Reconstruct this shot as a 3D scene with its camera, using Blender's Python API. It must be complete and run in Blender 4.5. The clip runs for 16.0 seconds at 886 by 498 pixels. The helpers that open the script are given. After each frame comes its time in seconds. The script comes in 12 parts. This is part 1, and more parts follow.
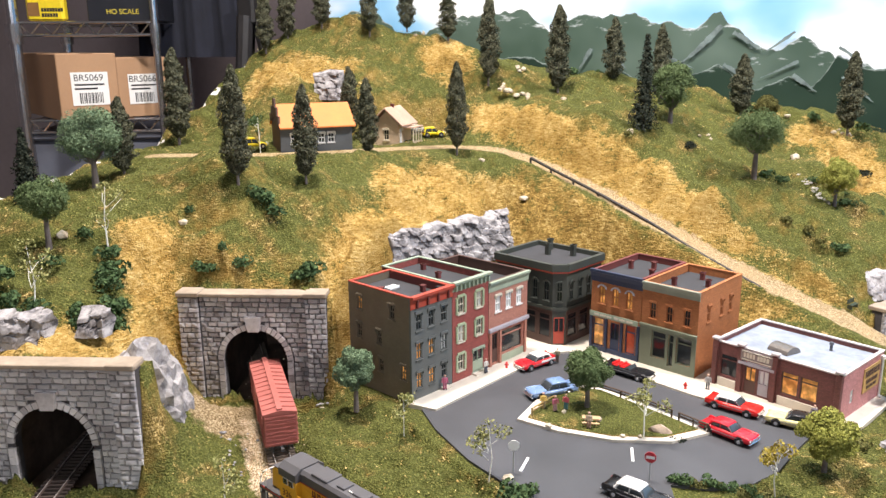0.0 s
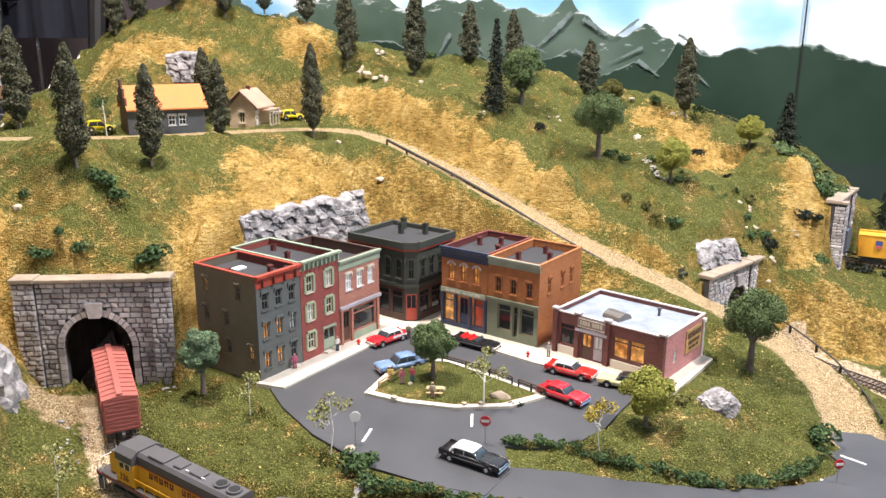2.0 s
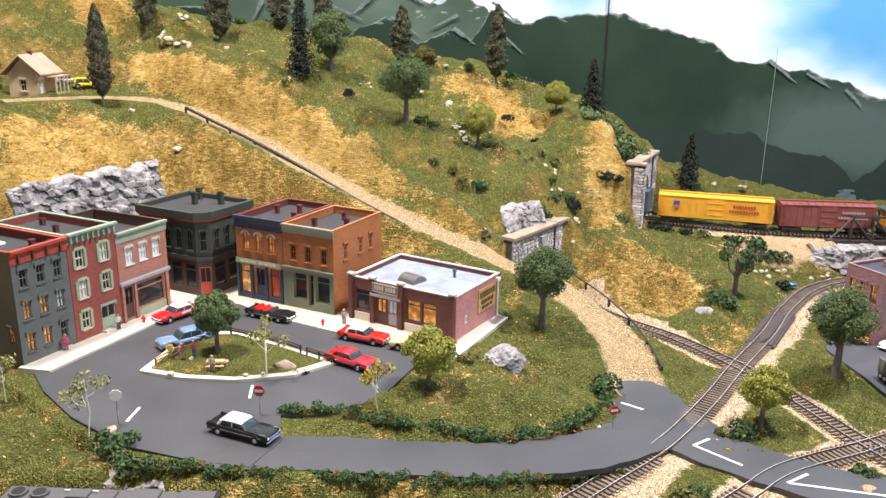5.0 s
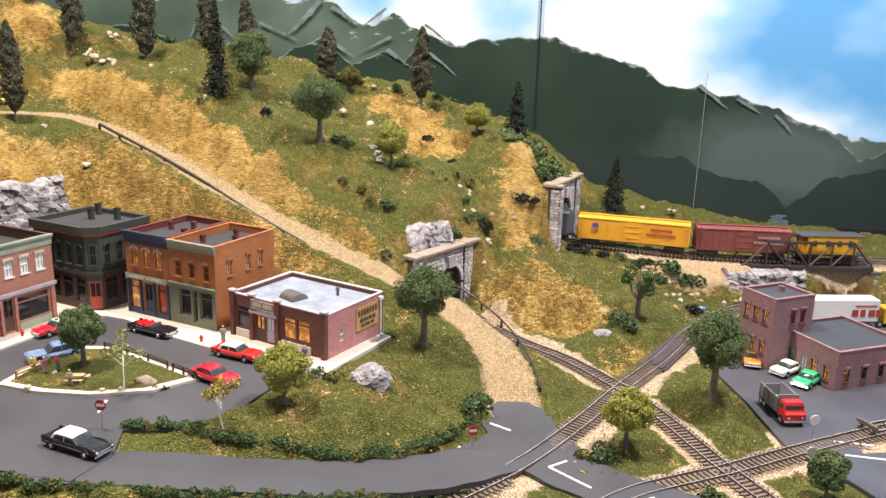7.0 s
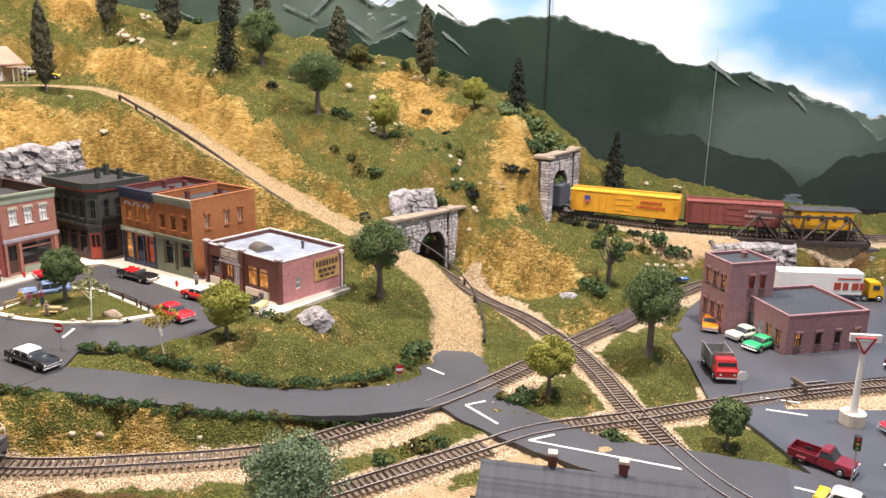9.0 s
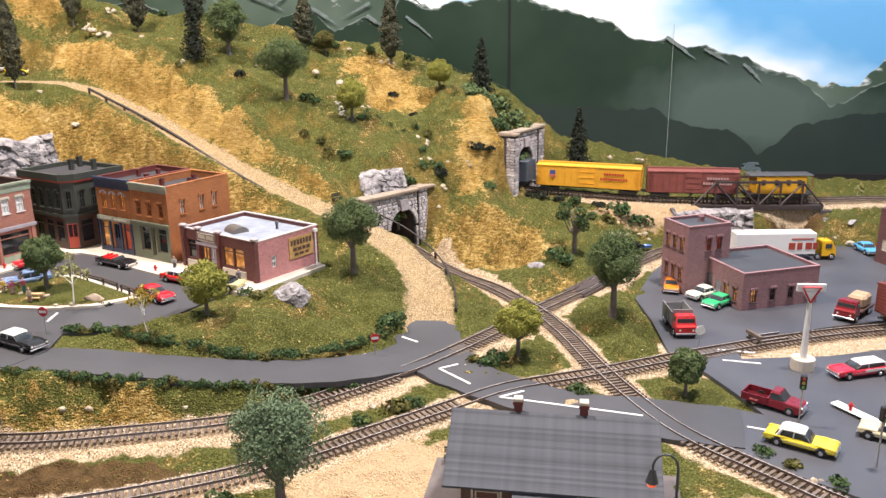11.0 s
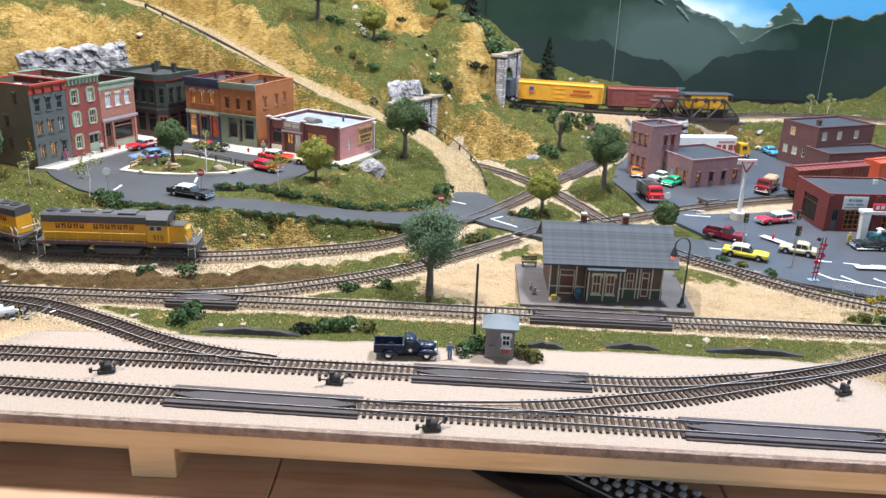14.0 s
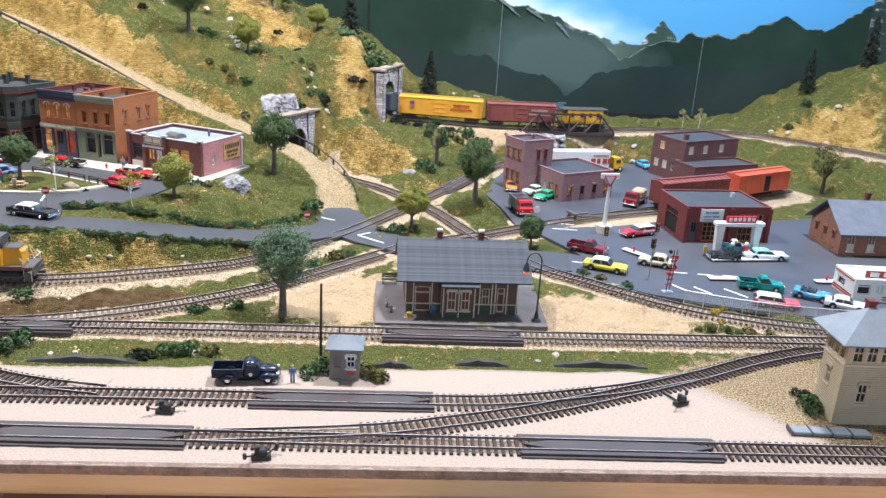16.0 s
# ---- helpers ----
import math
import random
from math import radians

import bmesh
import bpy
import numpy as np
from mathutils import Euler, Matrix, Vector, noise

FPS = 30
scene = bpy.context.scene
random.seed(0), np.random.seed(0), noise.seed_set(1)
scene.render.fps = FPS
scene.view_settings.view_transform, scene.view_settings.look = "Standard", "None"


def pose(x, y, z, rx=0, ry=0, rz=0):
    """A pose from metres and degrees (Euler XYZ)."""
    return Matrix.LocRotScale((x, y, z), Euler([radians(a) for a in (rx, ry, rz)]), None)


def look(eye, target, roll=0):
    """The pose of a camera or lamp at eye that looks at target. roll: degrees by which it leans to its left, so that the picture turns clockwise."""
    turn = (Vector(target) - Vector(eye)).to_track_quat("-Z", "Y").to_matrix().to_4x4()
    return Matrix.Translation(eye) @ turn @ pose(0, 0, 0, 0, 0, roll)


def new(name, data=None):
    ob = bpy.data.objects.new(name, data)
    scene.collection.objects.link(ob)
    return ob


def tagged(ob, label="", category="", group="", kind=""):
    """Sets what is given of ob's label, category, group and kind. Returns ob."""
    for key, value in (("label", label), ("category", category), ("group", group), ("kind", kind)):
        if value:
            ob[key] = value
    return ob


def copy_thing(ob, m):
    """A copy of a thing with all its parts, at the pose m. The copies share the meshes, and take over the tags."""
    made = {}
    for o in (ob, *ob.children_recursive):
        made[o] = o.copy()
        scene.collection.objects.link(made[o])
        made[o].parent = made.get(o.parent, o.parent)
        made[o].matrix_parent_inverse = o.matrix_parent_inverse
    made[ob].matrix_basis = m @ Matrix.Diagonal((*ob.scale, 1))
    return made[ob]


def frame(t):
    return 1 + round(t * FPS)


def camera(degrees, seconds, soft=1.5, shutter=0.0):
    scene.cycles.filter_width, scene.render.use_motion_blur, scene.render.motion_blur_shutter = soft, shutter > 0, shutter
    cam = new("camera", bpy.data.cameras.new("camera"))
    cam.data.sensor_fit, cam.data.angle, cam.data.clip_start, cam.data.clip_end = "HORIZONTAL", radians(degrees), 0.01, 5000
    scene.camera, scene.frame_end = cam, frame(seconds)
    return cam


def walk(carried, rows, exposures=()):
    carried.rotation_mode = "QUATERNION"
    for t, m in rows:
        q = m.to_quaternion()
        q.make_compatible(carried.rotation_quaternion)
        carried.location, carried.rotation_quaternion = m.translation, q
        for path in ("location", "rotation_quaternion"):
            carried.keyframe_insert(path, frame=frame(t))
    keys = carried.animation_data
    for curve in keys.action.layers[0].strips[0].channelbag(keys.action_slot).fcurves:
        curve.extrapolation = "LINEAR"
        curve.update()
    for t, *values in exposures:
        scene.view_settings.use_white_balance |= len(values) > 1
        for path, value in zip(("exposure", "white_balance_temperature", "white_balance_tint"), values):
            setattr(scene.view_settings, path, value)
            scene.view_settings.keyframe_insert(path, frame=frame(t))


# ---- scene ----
# camera and its walk: seconds, eye, yaw, pitch, roll
cam = camera(57.69, 16.0)
ROWS = [
    (0.0, 0.0000, -0.0000, 0.4469, 21.30, -14.25, -0.44),
    (0.5, 0.0101, -0.0142, 0.4473, 18.69, -14.28, -0.05),
    (1.0, 0.0370, -0.0174, 0.4513, 16.31, -14.20, 0.31),
    (1.5, 0.0410, -0.0143, 0.4509, 14.73, -14.42, 0.34),
    (2.0, 0.0523, -0.0032, 0.4392, 13.14, -15.10, 0.29),
    (2.5, 0.0589, -0.0033, 0.4388, 11.57, -15.82, 0.14),
    (3.0, 0.0842, 0.0090, 0.4309, 9.35, -16.66, 0.26),
    (3.5, 0.1189, 0.0140, 0.4138, 7.52, -17.02, 0.33),
    (4.0, 0.1323, 0.0270, 0.4133, 5.79, -17.07, 0.49),
    (6.5, 0.1893, 0.0294, 0.4208, 2.47, -14.90, 1.22),
    (7.0, 0.2842, 0.0359, 0.4150, 3.66, -14.80, 1.63),
    (7.5, 0.3814, 0.0112, 0.3986, 6.13, -14.93, 1.77),
    (8.0, 0.4514, -0.0059, 0.3948, 8.64, -15.02, 1.56),
    (8.5, 0.4595, -0.0061, 0.3884, 10.41, -15.07, 1.14),
    (11.0, 0.4775, -0.0478, 0.3750, 8.67, -15.91, -0.76),
    (11.5, 0.4237, -0.0989, 0.3685, 5.60, -17.38, -0.49),
    (12.0, 0.3468, -0.2390, 0.3662, 2.98, -18.93, 0.11),
    (12.5, 0.3130, -0.3357, 0.3590, 1.17, -20.09, 0.86),
    (13.0, 0.3080, -0.3586, 0.3578, 0.66, -20.53, 1.44),
    (13.5, 0.2753, -0.3912, 0.3719, 0.75, -20.40, 1.82),
    (14.0, 0.2861, -0.4084, 0.3805, 0.38, -20.08, 2.06),
    (14.5, 0.3106, -0.4065, 0.3817, -0.94, -19.73, 2.33),
    (15.0, 0.3337, -0.3938, 0.3804, -2.81, -19.49, 2.65),
    (15.5, 0.3473, -0.3897, 0.3801, -4.69, -19.25, 2.92),
    (16.0, 0.3569, -0.3947, 0.3845, -6.02, -18.93, 3.31),
    ]


def aim(x, y, z, yaw, pitch, roll):
    a, b = radians(yaw), radians(pitch)
    ahead = Vector((-math.sin(a) * math.cos(b), math.cos(a) * math.cos(b), math.sin(b)))
    eye = Vector((x, y, z))
    return look(eye, eye + 2 * ahead, roll)


walk(cam, [(t, aim(*row)) for t, *row in ROWS],
     [(0.0, 0.11, 6620, 14), (4.0, 0.10, 6580, 14), (6.5, -0.09, 6900, 17), (8.5, -0.08, 7100, 19), (11.0, -0.02, 7000, 19), (12.5, -0.02, 6600, 14), (13.0, -0.03, 6150, 9), (13.5, -0.02, 6000, 8), (14.5, 0.02, 5780, 8), (15.0, 0.02, 5750, 9), (16.0, 0.02, 5800, 11)])


# ---------------------------------------------------------------- light
world = bpy.data.worlds.new("room_light")
scene.world = world
world.use_nodes = True
world.node_tree.nodes["Background"].inputs[0].default_value = (0.80, 0.86, 1.0, 1)
world.node_tree.nodes["Background"].inputs[1].default_value = 0.32
scene.view_settings.exposure = 0.0


def area_lamp(name, eye, target, sx, sy, watts, colour):
    data = bpy.data.lights.new(name, "AREA")
    data.shape, data.size, data.size_y, data.energy, data.color = "RECTANGLE", sx, sy, watts, colour
    ob = new(name, data)
    ob.matrix_world = look(eye, target)
    return tagged(ob, kind="structure")


area_lamp("ceiling_lamp", (-0.48, 0.84, 2.05), (-0.42, 0.80, 0), 0.26, 0.14, 67, (1.0, 0.945, 0.88))
area_lamp("ceiling_lamp", (0.97, 0.84, 2.05), (0.88, 0.75, 0), 0.26, 0.14, 73, (0.98, 0.97, 0.985))
# Unseen cool area lamp, added as fill from an assumed front window.
area_lamp("window_light", (0.9, -2.2, 1.3), (0.4, 0.6, 0.0), 1.6, 1.1, 24, (0.78, 0.89, 1.0))


# ---------------------------------------------------------------- materials
def nodes_of(name):
    m = bpy.data.materials.new(name)
    m.use_nodes = True
    nt = m.node_tree
    return m, nt, nt.nodes["Principled BSDF"]


def link(nt, a, b):
    nt.links.new(a, b)


def noise_node(nt, scale, detail=4.0, rough=0.6, coord=None):
    n = nt.nodes.new("ShaderNodeTexNoise")
    n.inputs["Scale"].default_value = scale
    n.inputs["Detail"].default_value = detail
    n.inputs["Roughness"].default_value = rough
    if coord is not None:
        link(nt, coord, n.inputs["Vector"])
    return n


def ramp(nt, fac, stops):
    r = nt.nodes.new("ShaderNodeValToRGB")
    els = r.color_ramp.elements
    while len(els) < len(stops):
        els.new(0.5)
    for e, (p, c) in zip(els, stops):
        e.position, e.color = p, (*c, 1)
    link(nt, fac, r.inputs["Fac"])
    return r


def mixed(nt, fac, a, b, blend="MIX"):
    n = nt.nodes.new("ShaderNodeMix")
    n.data_type, n.blend_type = "RGBA", blend
    for value, s in ((fac, n.inputs[0]), (a, n.inputs[6]), (b, n.inputs[7])):
        if isinstance(value, (int, float)):
            s.default_value = value
        elif isinstance(value, tuple):
            s.default_value = (*value, 1)
        else:
            link(nt, value, s)
    return n.outputs[2]


def mathed(nt, op, a, b=None, clamp=False):
    n = nt.nodes.new("ShaderNodeMath")
    n.operation, n.use_clamp = op, clamp
    for value, s in ((a, n.inputs[0]), (b, n.inputs[1])):
        if isinstance(value, (int, float)):
            s.default_value = value
        elif value is not None:
            link(nt, value, s)
    return n.outputs[0]


def bumped(nt, bsdf, height, strength, distance):
    b = nt.nodes.new("ShaderNodeBump")
    b.inputs["Strength"].default_value, b.inputs["Distance"].default_value = strength, distance
    link(nt, height, b.inputs["Height"])
    link(nt, b.outputs[0], bsdf.inputs["Normal"])


def object_coord(nt):
    return nt.nodes.new("ShaderNodeTexCoord").outputs["Object"]


def paint(name, colour, rough=0.55, metal=0.0, vary=0.18, grain=400.0, big=35.0, bump=0.15, dist=0.0004, alpha=None):
    """A painted or moulded surface with fine grain, broad tone changes and slight relief."""
    m, nt, b = nodes_of(name)
    co = object_coord(nt)
    n1, n2 = noise_node(nt, grain, 3, 0.6, co), noise_node(nt, big, 4, 0.6, co)
    lo = tuple(c * (1 - vary) for c in colour)
    hi = tuple(min(1, c * (1 + vary)) for c in colour)
    c1 = ramp(nt, n2.outputs[0], [(0.3, lo), (0.7, hi)])
    c2 = mixed(nt, 0.22, c1.outputs[0], ramp(nt, n1.outputs[0], [(0.35, lo), (0.65, hi)]).outputs[0])
    link(nt, c2, b.inputs["Base Color"])
    link(nt, mathed(nt, "ADD", mathed(nt, "MULTIPLY", n2.outputs[0], 0.2), rough - 0.1), b.inputs["Roughness"])
    b.inputs["Metallic"].default_value = metal
    bumped(nt, b, n1.outputs[0], bump, dist)
    return m


def glow(name, colour, strength):
    m, nt, b = nodes_of(name)
    n = noise_node(nt, 120, 2, 0.5, object_coord(nt))
    link(nt, ramp(nt, n.outputs[0], [(0.38, tuple(c * 0.10 for c in colour)), (0.5, tuple(c * 0.4 for c in colour)), (0.64, colour)]).outputs[0], b.inputs["Emission Color"])
    b.inputs["Emission Strength"].default_value = strength
    b.inputs["Base Color"].default_value = (*[c * 0.4 for c in colour], 1)
    b.inputs["Roughness"].default_value = 0.15
    return m


# ---------------------------------------------------------------- mesh helpers
def add_box(bm, size, at=(0, 0, 0), rz=0.0, m=None, bevel=0.0):
    """A box standing on at (its base's middle)."""
    sx, sy, sz = size
    t = Matrix.Translation(at) @ Matrix.Rotation(rz, 4, "Z") @ Matrix.Translation((0, 0, sz / 2)) @ Matrix.Diagonal((sx, sy, sz, 1))
    if m is not None:
        t = m @ t
    made = bmesh.ops.create_cube(bm, size=1, matrix=t)
    if bevel:
        edges = {e for v in made["verts"] for e in v.link_edges}
        bmesh.ops.bevel(bm, geom=list(edges), offset=bevel, segments=1, affect="EDGES", clamp_overlap=True)


def add_cyl(bm, r1, r2, a, b, seg=10):
    """A tapered rod from a to b."""
    a, b = Vector(a), Vector(b)
    d = b - a
    q = d.to_track_quat("Z", "Y").to_matrix().to_4x4()
    bmesh.ops.create_cone(bm, cap_ends=True, segments=seg, radius1=r1, radius2=r2, depth=d.length,
                          matrix=Matrix.Translation((a + b) / 2) @ q)


def add_prism(bm, pts, z0, z1):
    """A polygon in plan, drawn up from z0 to z1."""
    lo = [bm.verts.new((x, y, z0)) for x, y in pts]
    hi = [bm.verts.new((x, y, z1)) for x, y in pts]
    bm.faces.new(lo[::-1])
    bm.faces.new(hi)
    n = len(pts)
    for i in range(n):
        bm.faces.new((lo[i], lo[(i + 1) % n], hi[(i + 1) % n], hi[i]))


def add_profile(bm, pts, y0, y1, m=None):
    """A closed x-z outline drawn from y0 to y1."""
    a = [bm.verts.new((x, y0, z)) for x, z in pts]
    b = [bm.verts.new((x, y1, z)) for x, z in pts]
    bm.faces.new(a)
    bm.faces.new(b[::-1])
    n = len(pts)
    for i in range(n):
        bm.faces.new((a[i], b[i], b[(i + 1) % n], a[(i + 1) % n]))
    if m is not None:
        bmesh.ops.transform(bm, matrix=m, verts=a + b)


def mesh_of(name, bm, material):
    bmesh.ops.recalc_face_normals(bm, faces=bm.faces[:])
    me = bpy.data.meshes.new(name)
    bm.to_mesh(me)
    bm.free()
    for m in material if isinstance(material, (list, tuple)) else (material,):
        me.materials.append(m)
    return me


def part(name, bm, material, parent=None, label="", smooth=False):
    """Links a bmesh as one mesh object under a thing or a part."""
    me = bm if isinstance(bm, bpy.types.Mesh) else mesh_of(name, bm, material)
    if smooth:
        for p in me.polygons:
            p.use_smooth = True
    ob = new(name, me)
    ob.parent = parent
    if label:
        ob["label"] = label
    return ob


def boxed(name, size, at, material, parent=None, label="", rz=0.0, bevel=0.0):
    bm = bmesh.new()
    add_box(bm, size, at, rz, bevel=bevel)
    return part(name, bm, material, parent, label)


def thing(name, label, category, m=None, group="", kind=""):
    ob = new(name)
    ob.empty_display_size = 0.01
    if m is not None:
        ob.matrix_basis = m
    return tagged(ob, label, category, group, kind)


def smooth_line(pts, step):
    """Points every step along a smooth curve through pts (any dimension)."""
    p = np.array(pts, float)
    p = np.vstack([2 * p[0] - p[1], p, 2 * p[-1] - p[-2]])
    out = []
    for i in range(1, len(p) - 2):
        n = max(2, int(np.linalg.norm((p[i + 1] - p[i])[:2]) / step))
        for k in range(n):
            t = k / n
            out.append(0.5 * (2 * p[i] + (p[i + 1] - p[i - 1]) * t + (2 * p[i - 1] - 5 * p[i] + 4 * p[i + 1] - p[i + 2]) * t**2
                              + (3 * p[i] - p[i - 1] - 3 * p[i + 1] + p[i + 2]) * t**3))
    out.append(p[-2])
    return np.array(out)


# ---------------------------------------------------------------- plan of the layout: lines with heights
def board_edge(x):
    return 0.179 - 0.033 * x


TRACKS = {
    "front": [(-0.9, 0.262, 0), (-0.4, 0.243, 0), (0.0, 0.222, 0), (0.36, 0.205, 0), (0.72, 0.189, 0), (1.4, 0.16, 0)],
    "second": [(-0.9, 0.300, 0), (-0.4, 0.292, 0), (0.0, 0.286, 0), (0.21, 0.280, 0), (0.42, 0.273, 0), (0.50, 0.2745, 0), (0.58, 0.2885, 0), (0.64, 0.3035, 0), (0.70, 0.3245, 0)],
    "turnout": [(0.22, 0.212, 0), (0.36, 0.221, 0), (0.44, 0.236, 0), (0.52, 0.256, 0), (0.60, 0.284, 0), (0.70, 0.323, 0), (0.79, 0.364, 0), (0.88, 0.393, 0), (0.98, 0.405, 0)],
    "leg": [(-0.26, 0.424, 0), (-0.152, 0.397, 0), (-0.077, 0.363, 0), (-0.005, 0.325, 0), (0.055, 0.303, 0), (0.12, 0.289, 0)],
    "main": [(-0.75, 0.43, 0.003), (-0.5, 0.43, 0.003), (-0.38, 0.429, 0.003), (-0.17, 0.427, 0.003), (0.19, 0.424, 0.003), (0.54, 0.413, 0.003), (0.88, 0.408, 0.003), (1.4, 0.40, 0.003)],
    "depot": [(-0.08, 0.428, 0.003), (0.0, 0.437, 0.003), (0.09, 0.464, 0.003), (0.178, 0.508, 0.003), (0.24, 0.549, 0.003), (0.305, 0.608, 0.003), (0.375, 0.673, 0.003), (0.43, 0.722, 0.003),
              (0.525, 0.772, 0.003), (0.618, 0.825, 0.003), (0.708, 0.873, 0.003), (0.80, 0.915, 0.003), (0.92, 0.96, 0.003), (1.05, 1.02, 0.006), (1.2, 1.10, 0.01)],
    "train": [(-0.69, 0.96, 0.035), (-0.60, 0.852, 0.034), (-0.534, 0.769, 0.032), (-0.48, 0.704, 0.029), (-0.43, 0.643, 0.026), (-0.38, 0.594, 0.022), (-0.30, 0.546, 0.018), (-0.18, 0.524, 0.014), (-0.02, 0.540, 0.011),
              (0.09, 0.574, 0.009), (0.19, 0.622, 0.006), (0.26, 0.690, 0.005), (0.325, 0.762, 0.004), (0.39, 0.857, 0.004), (0.448, 0.953, 0.004), (0.517, 1.06, 0.004), (0.58, 1.17, 0.004), (0.66, 1.27, 0.006), (0.78, 1.33, 0.01)],
    "portal_lead": [(-0.65, 0.63, 0.04), (-0.603, 0.518, 0.037), (-0.575, 0.455, 0.033), (-0.55, 0.41, 0.02)],
    "cross": [(0.12, 1.30, 0.022), (0.214, 1.216, 0.018), (0.27, 1.157, 0.011), (0.324, 1.098, 0.005), (0.388, 1.038, 0.004), (0.448, 0.953, 0.004), (0.487, 0.876, 0.003), (0.526, 0.775, 0.003), (0.587, 0.655, 0.003),
              (0.667, 0.575, 0.003), (0.738, 0.515, 0.003), (0.812, 0.474, 0.003), (0.904, 0.446, 0.003), (1.05, 0.425, 0.003)],
    "upper": [(0.27, 1.50, 0.07), (0.405, 1.437, 0.069), (0.52, 1.402, 0.067), (0.62, 1.385, 0.065), (0.75, 1.38, 0.065), (0.90, 1.395, 0.065), (1.05, 1.42, 0.065), (1.25, 1.40, 0.065), (1.45, 1.25, 0.06), (1.6, 1.05, 0.055)],
}
DIRT_ROAD = [(-0.86, 1.00, 0.284), (-0.74, 1.045, 0.284), (-0.63, 1.12, 0.283), (-0.53, 1.225, 0.282), (-0.45, 1.285, 0.279), (-0.36, 1.29, 0.27), (-0.25, 1.25, 0.238), (-0.12, 1.19, 0.194), (0.0, 1.145, 0.148),
             (0.09, 1.105, 0.118), (0.15, 1.082, 0.100), (0.205, 1.062, 0.083), (0.255, 1.033, 0.064), (0.288, 0.995, 0.047), (0.305, 0.955, 0.033), (0.313, 0.915, 0.019), (0.316, 0.878, 0.006)]
TOWN_ROAD = [(-0.10, 0.618, 0.0558), (0.0, 0.628, 0.0535), (0.08, 0.645, 0.043), (0.16, 0.675, 0.028), (0.24, 0.722, 0.014), (0.30, 0.775, 0.006), (0.325, 0.83, 0.004), (0.318, 0.88, 0.005)]
TOWN = [(-0.46, 0.80), (-0.345, 0.735), (-0.30, 0.70), (-0.23, 0.645), (-0.16, 0.605), (-0.05, 0.60), (-0.02, 0.655), (0.03, 0.715), (0.07, 0.775), (0.11, 0.83), (0.17, 0.95),
        (0.06, 1.03), (-0.02, 1.075), (-0.14, 1.10), (-0.22, 1.11), (-0.30, 1.06), (-0.37, 0.99)]
LOT = [(0.585, 0.93), (0.60, 0.80), (0.63, 0.715), (0.69, 0.625), (0.755, 0.565), (0.83, 0.515), (0.93, 0.475), (1.3, 0.44), (1.3, 1.2), (1.22, 1.24), (1.1, 1.30), (0.93, 1.33), (0.80, 1.30), (0.66, 1.25), (0.60, 1.10)]

# tunnel portals: left foot seen from the front, heading of the face, width, foot, top, arch half width, arch crown
PORTALS = {
    "train": (-0.621, 0.733, 18.0, 0.175, 0.028, 0.162, 0.0385, 0.121),
    "left": (-0.686, 0.491, 18.0, 0.175, 0.030, 0.158, 0.0385, 0.118),
    "cross": (0.169, 1.136, 57.0, 0.146, 0.008, 0.104, 0.030, 0.078),
    "upper": (0.377, 1.371, 66.8, 0.145, 0.058, 0.176, 0.031, 0.150),
}


# share of the width at which the arch stands, where it is not in the middle
ARCH_AT = {"cross": 0.627}


def portal_frame(x, y, name):
    """Place along a portal's face and behind it."""
    px, py, deg = PORTALS[name][:3]
    c, s = math.cos(radians(deg)), math.sin(radians(deg))
    return (x - px) * c + (y - py) * s, -(x - px) * s + (y - py) * c


def in_tunnel(x, y):
    for name, p in PORTALS.items():
        u, v = portal_frame(x, y, name)
        if 0 < u < p[3] and 0.0 < v < 0.25:
            return True
    return False


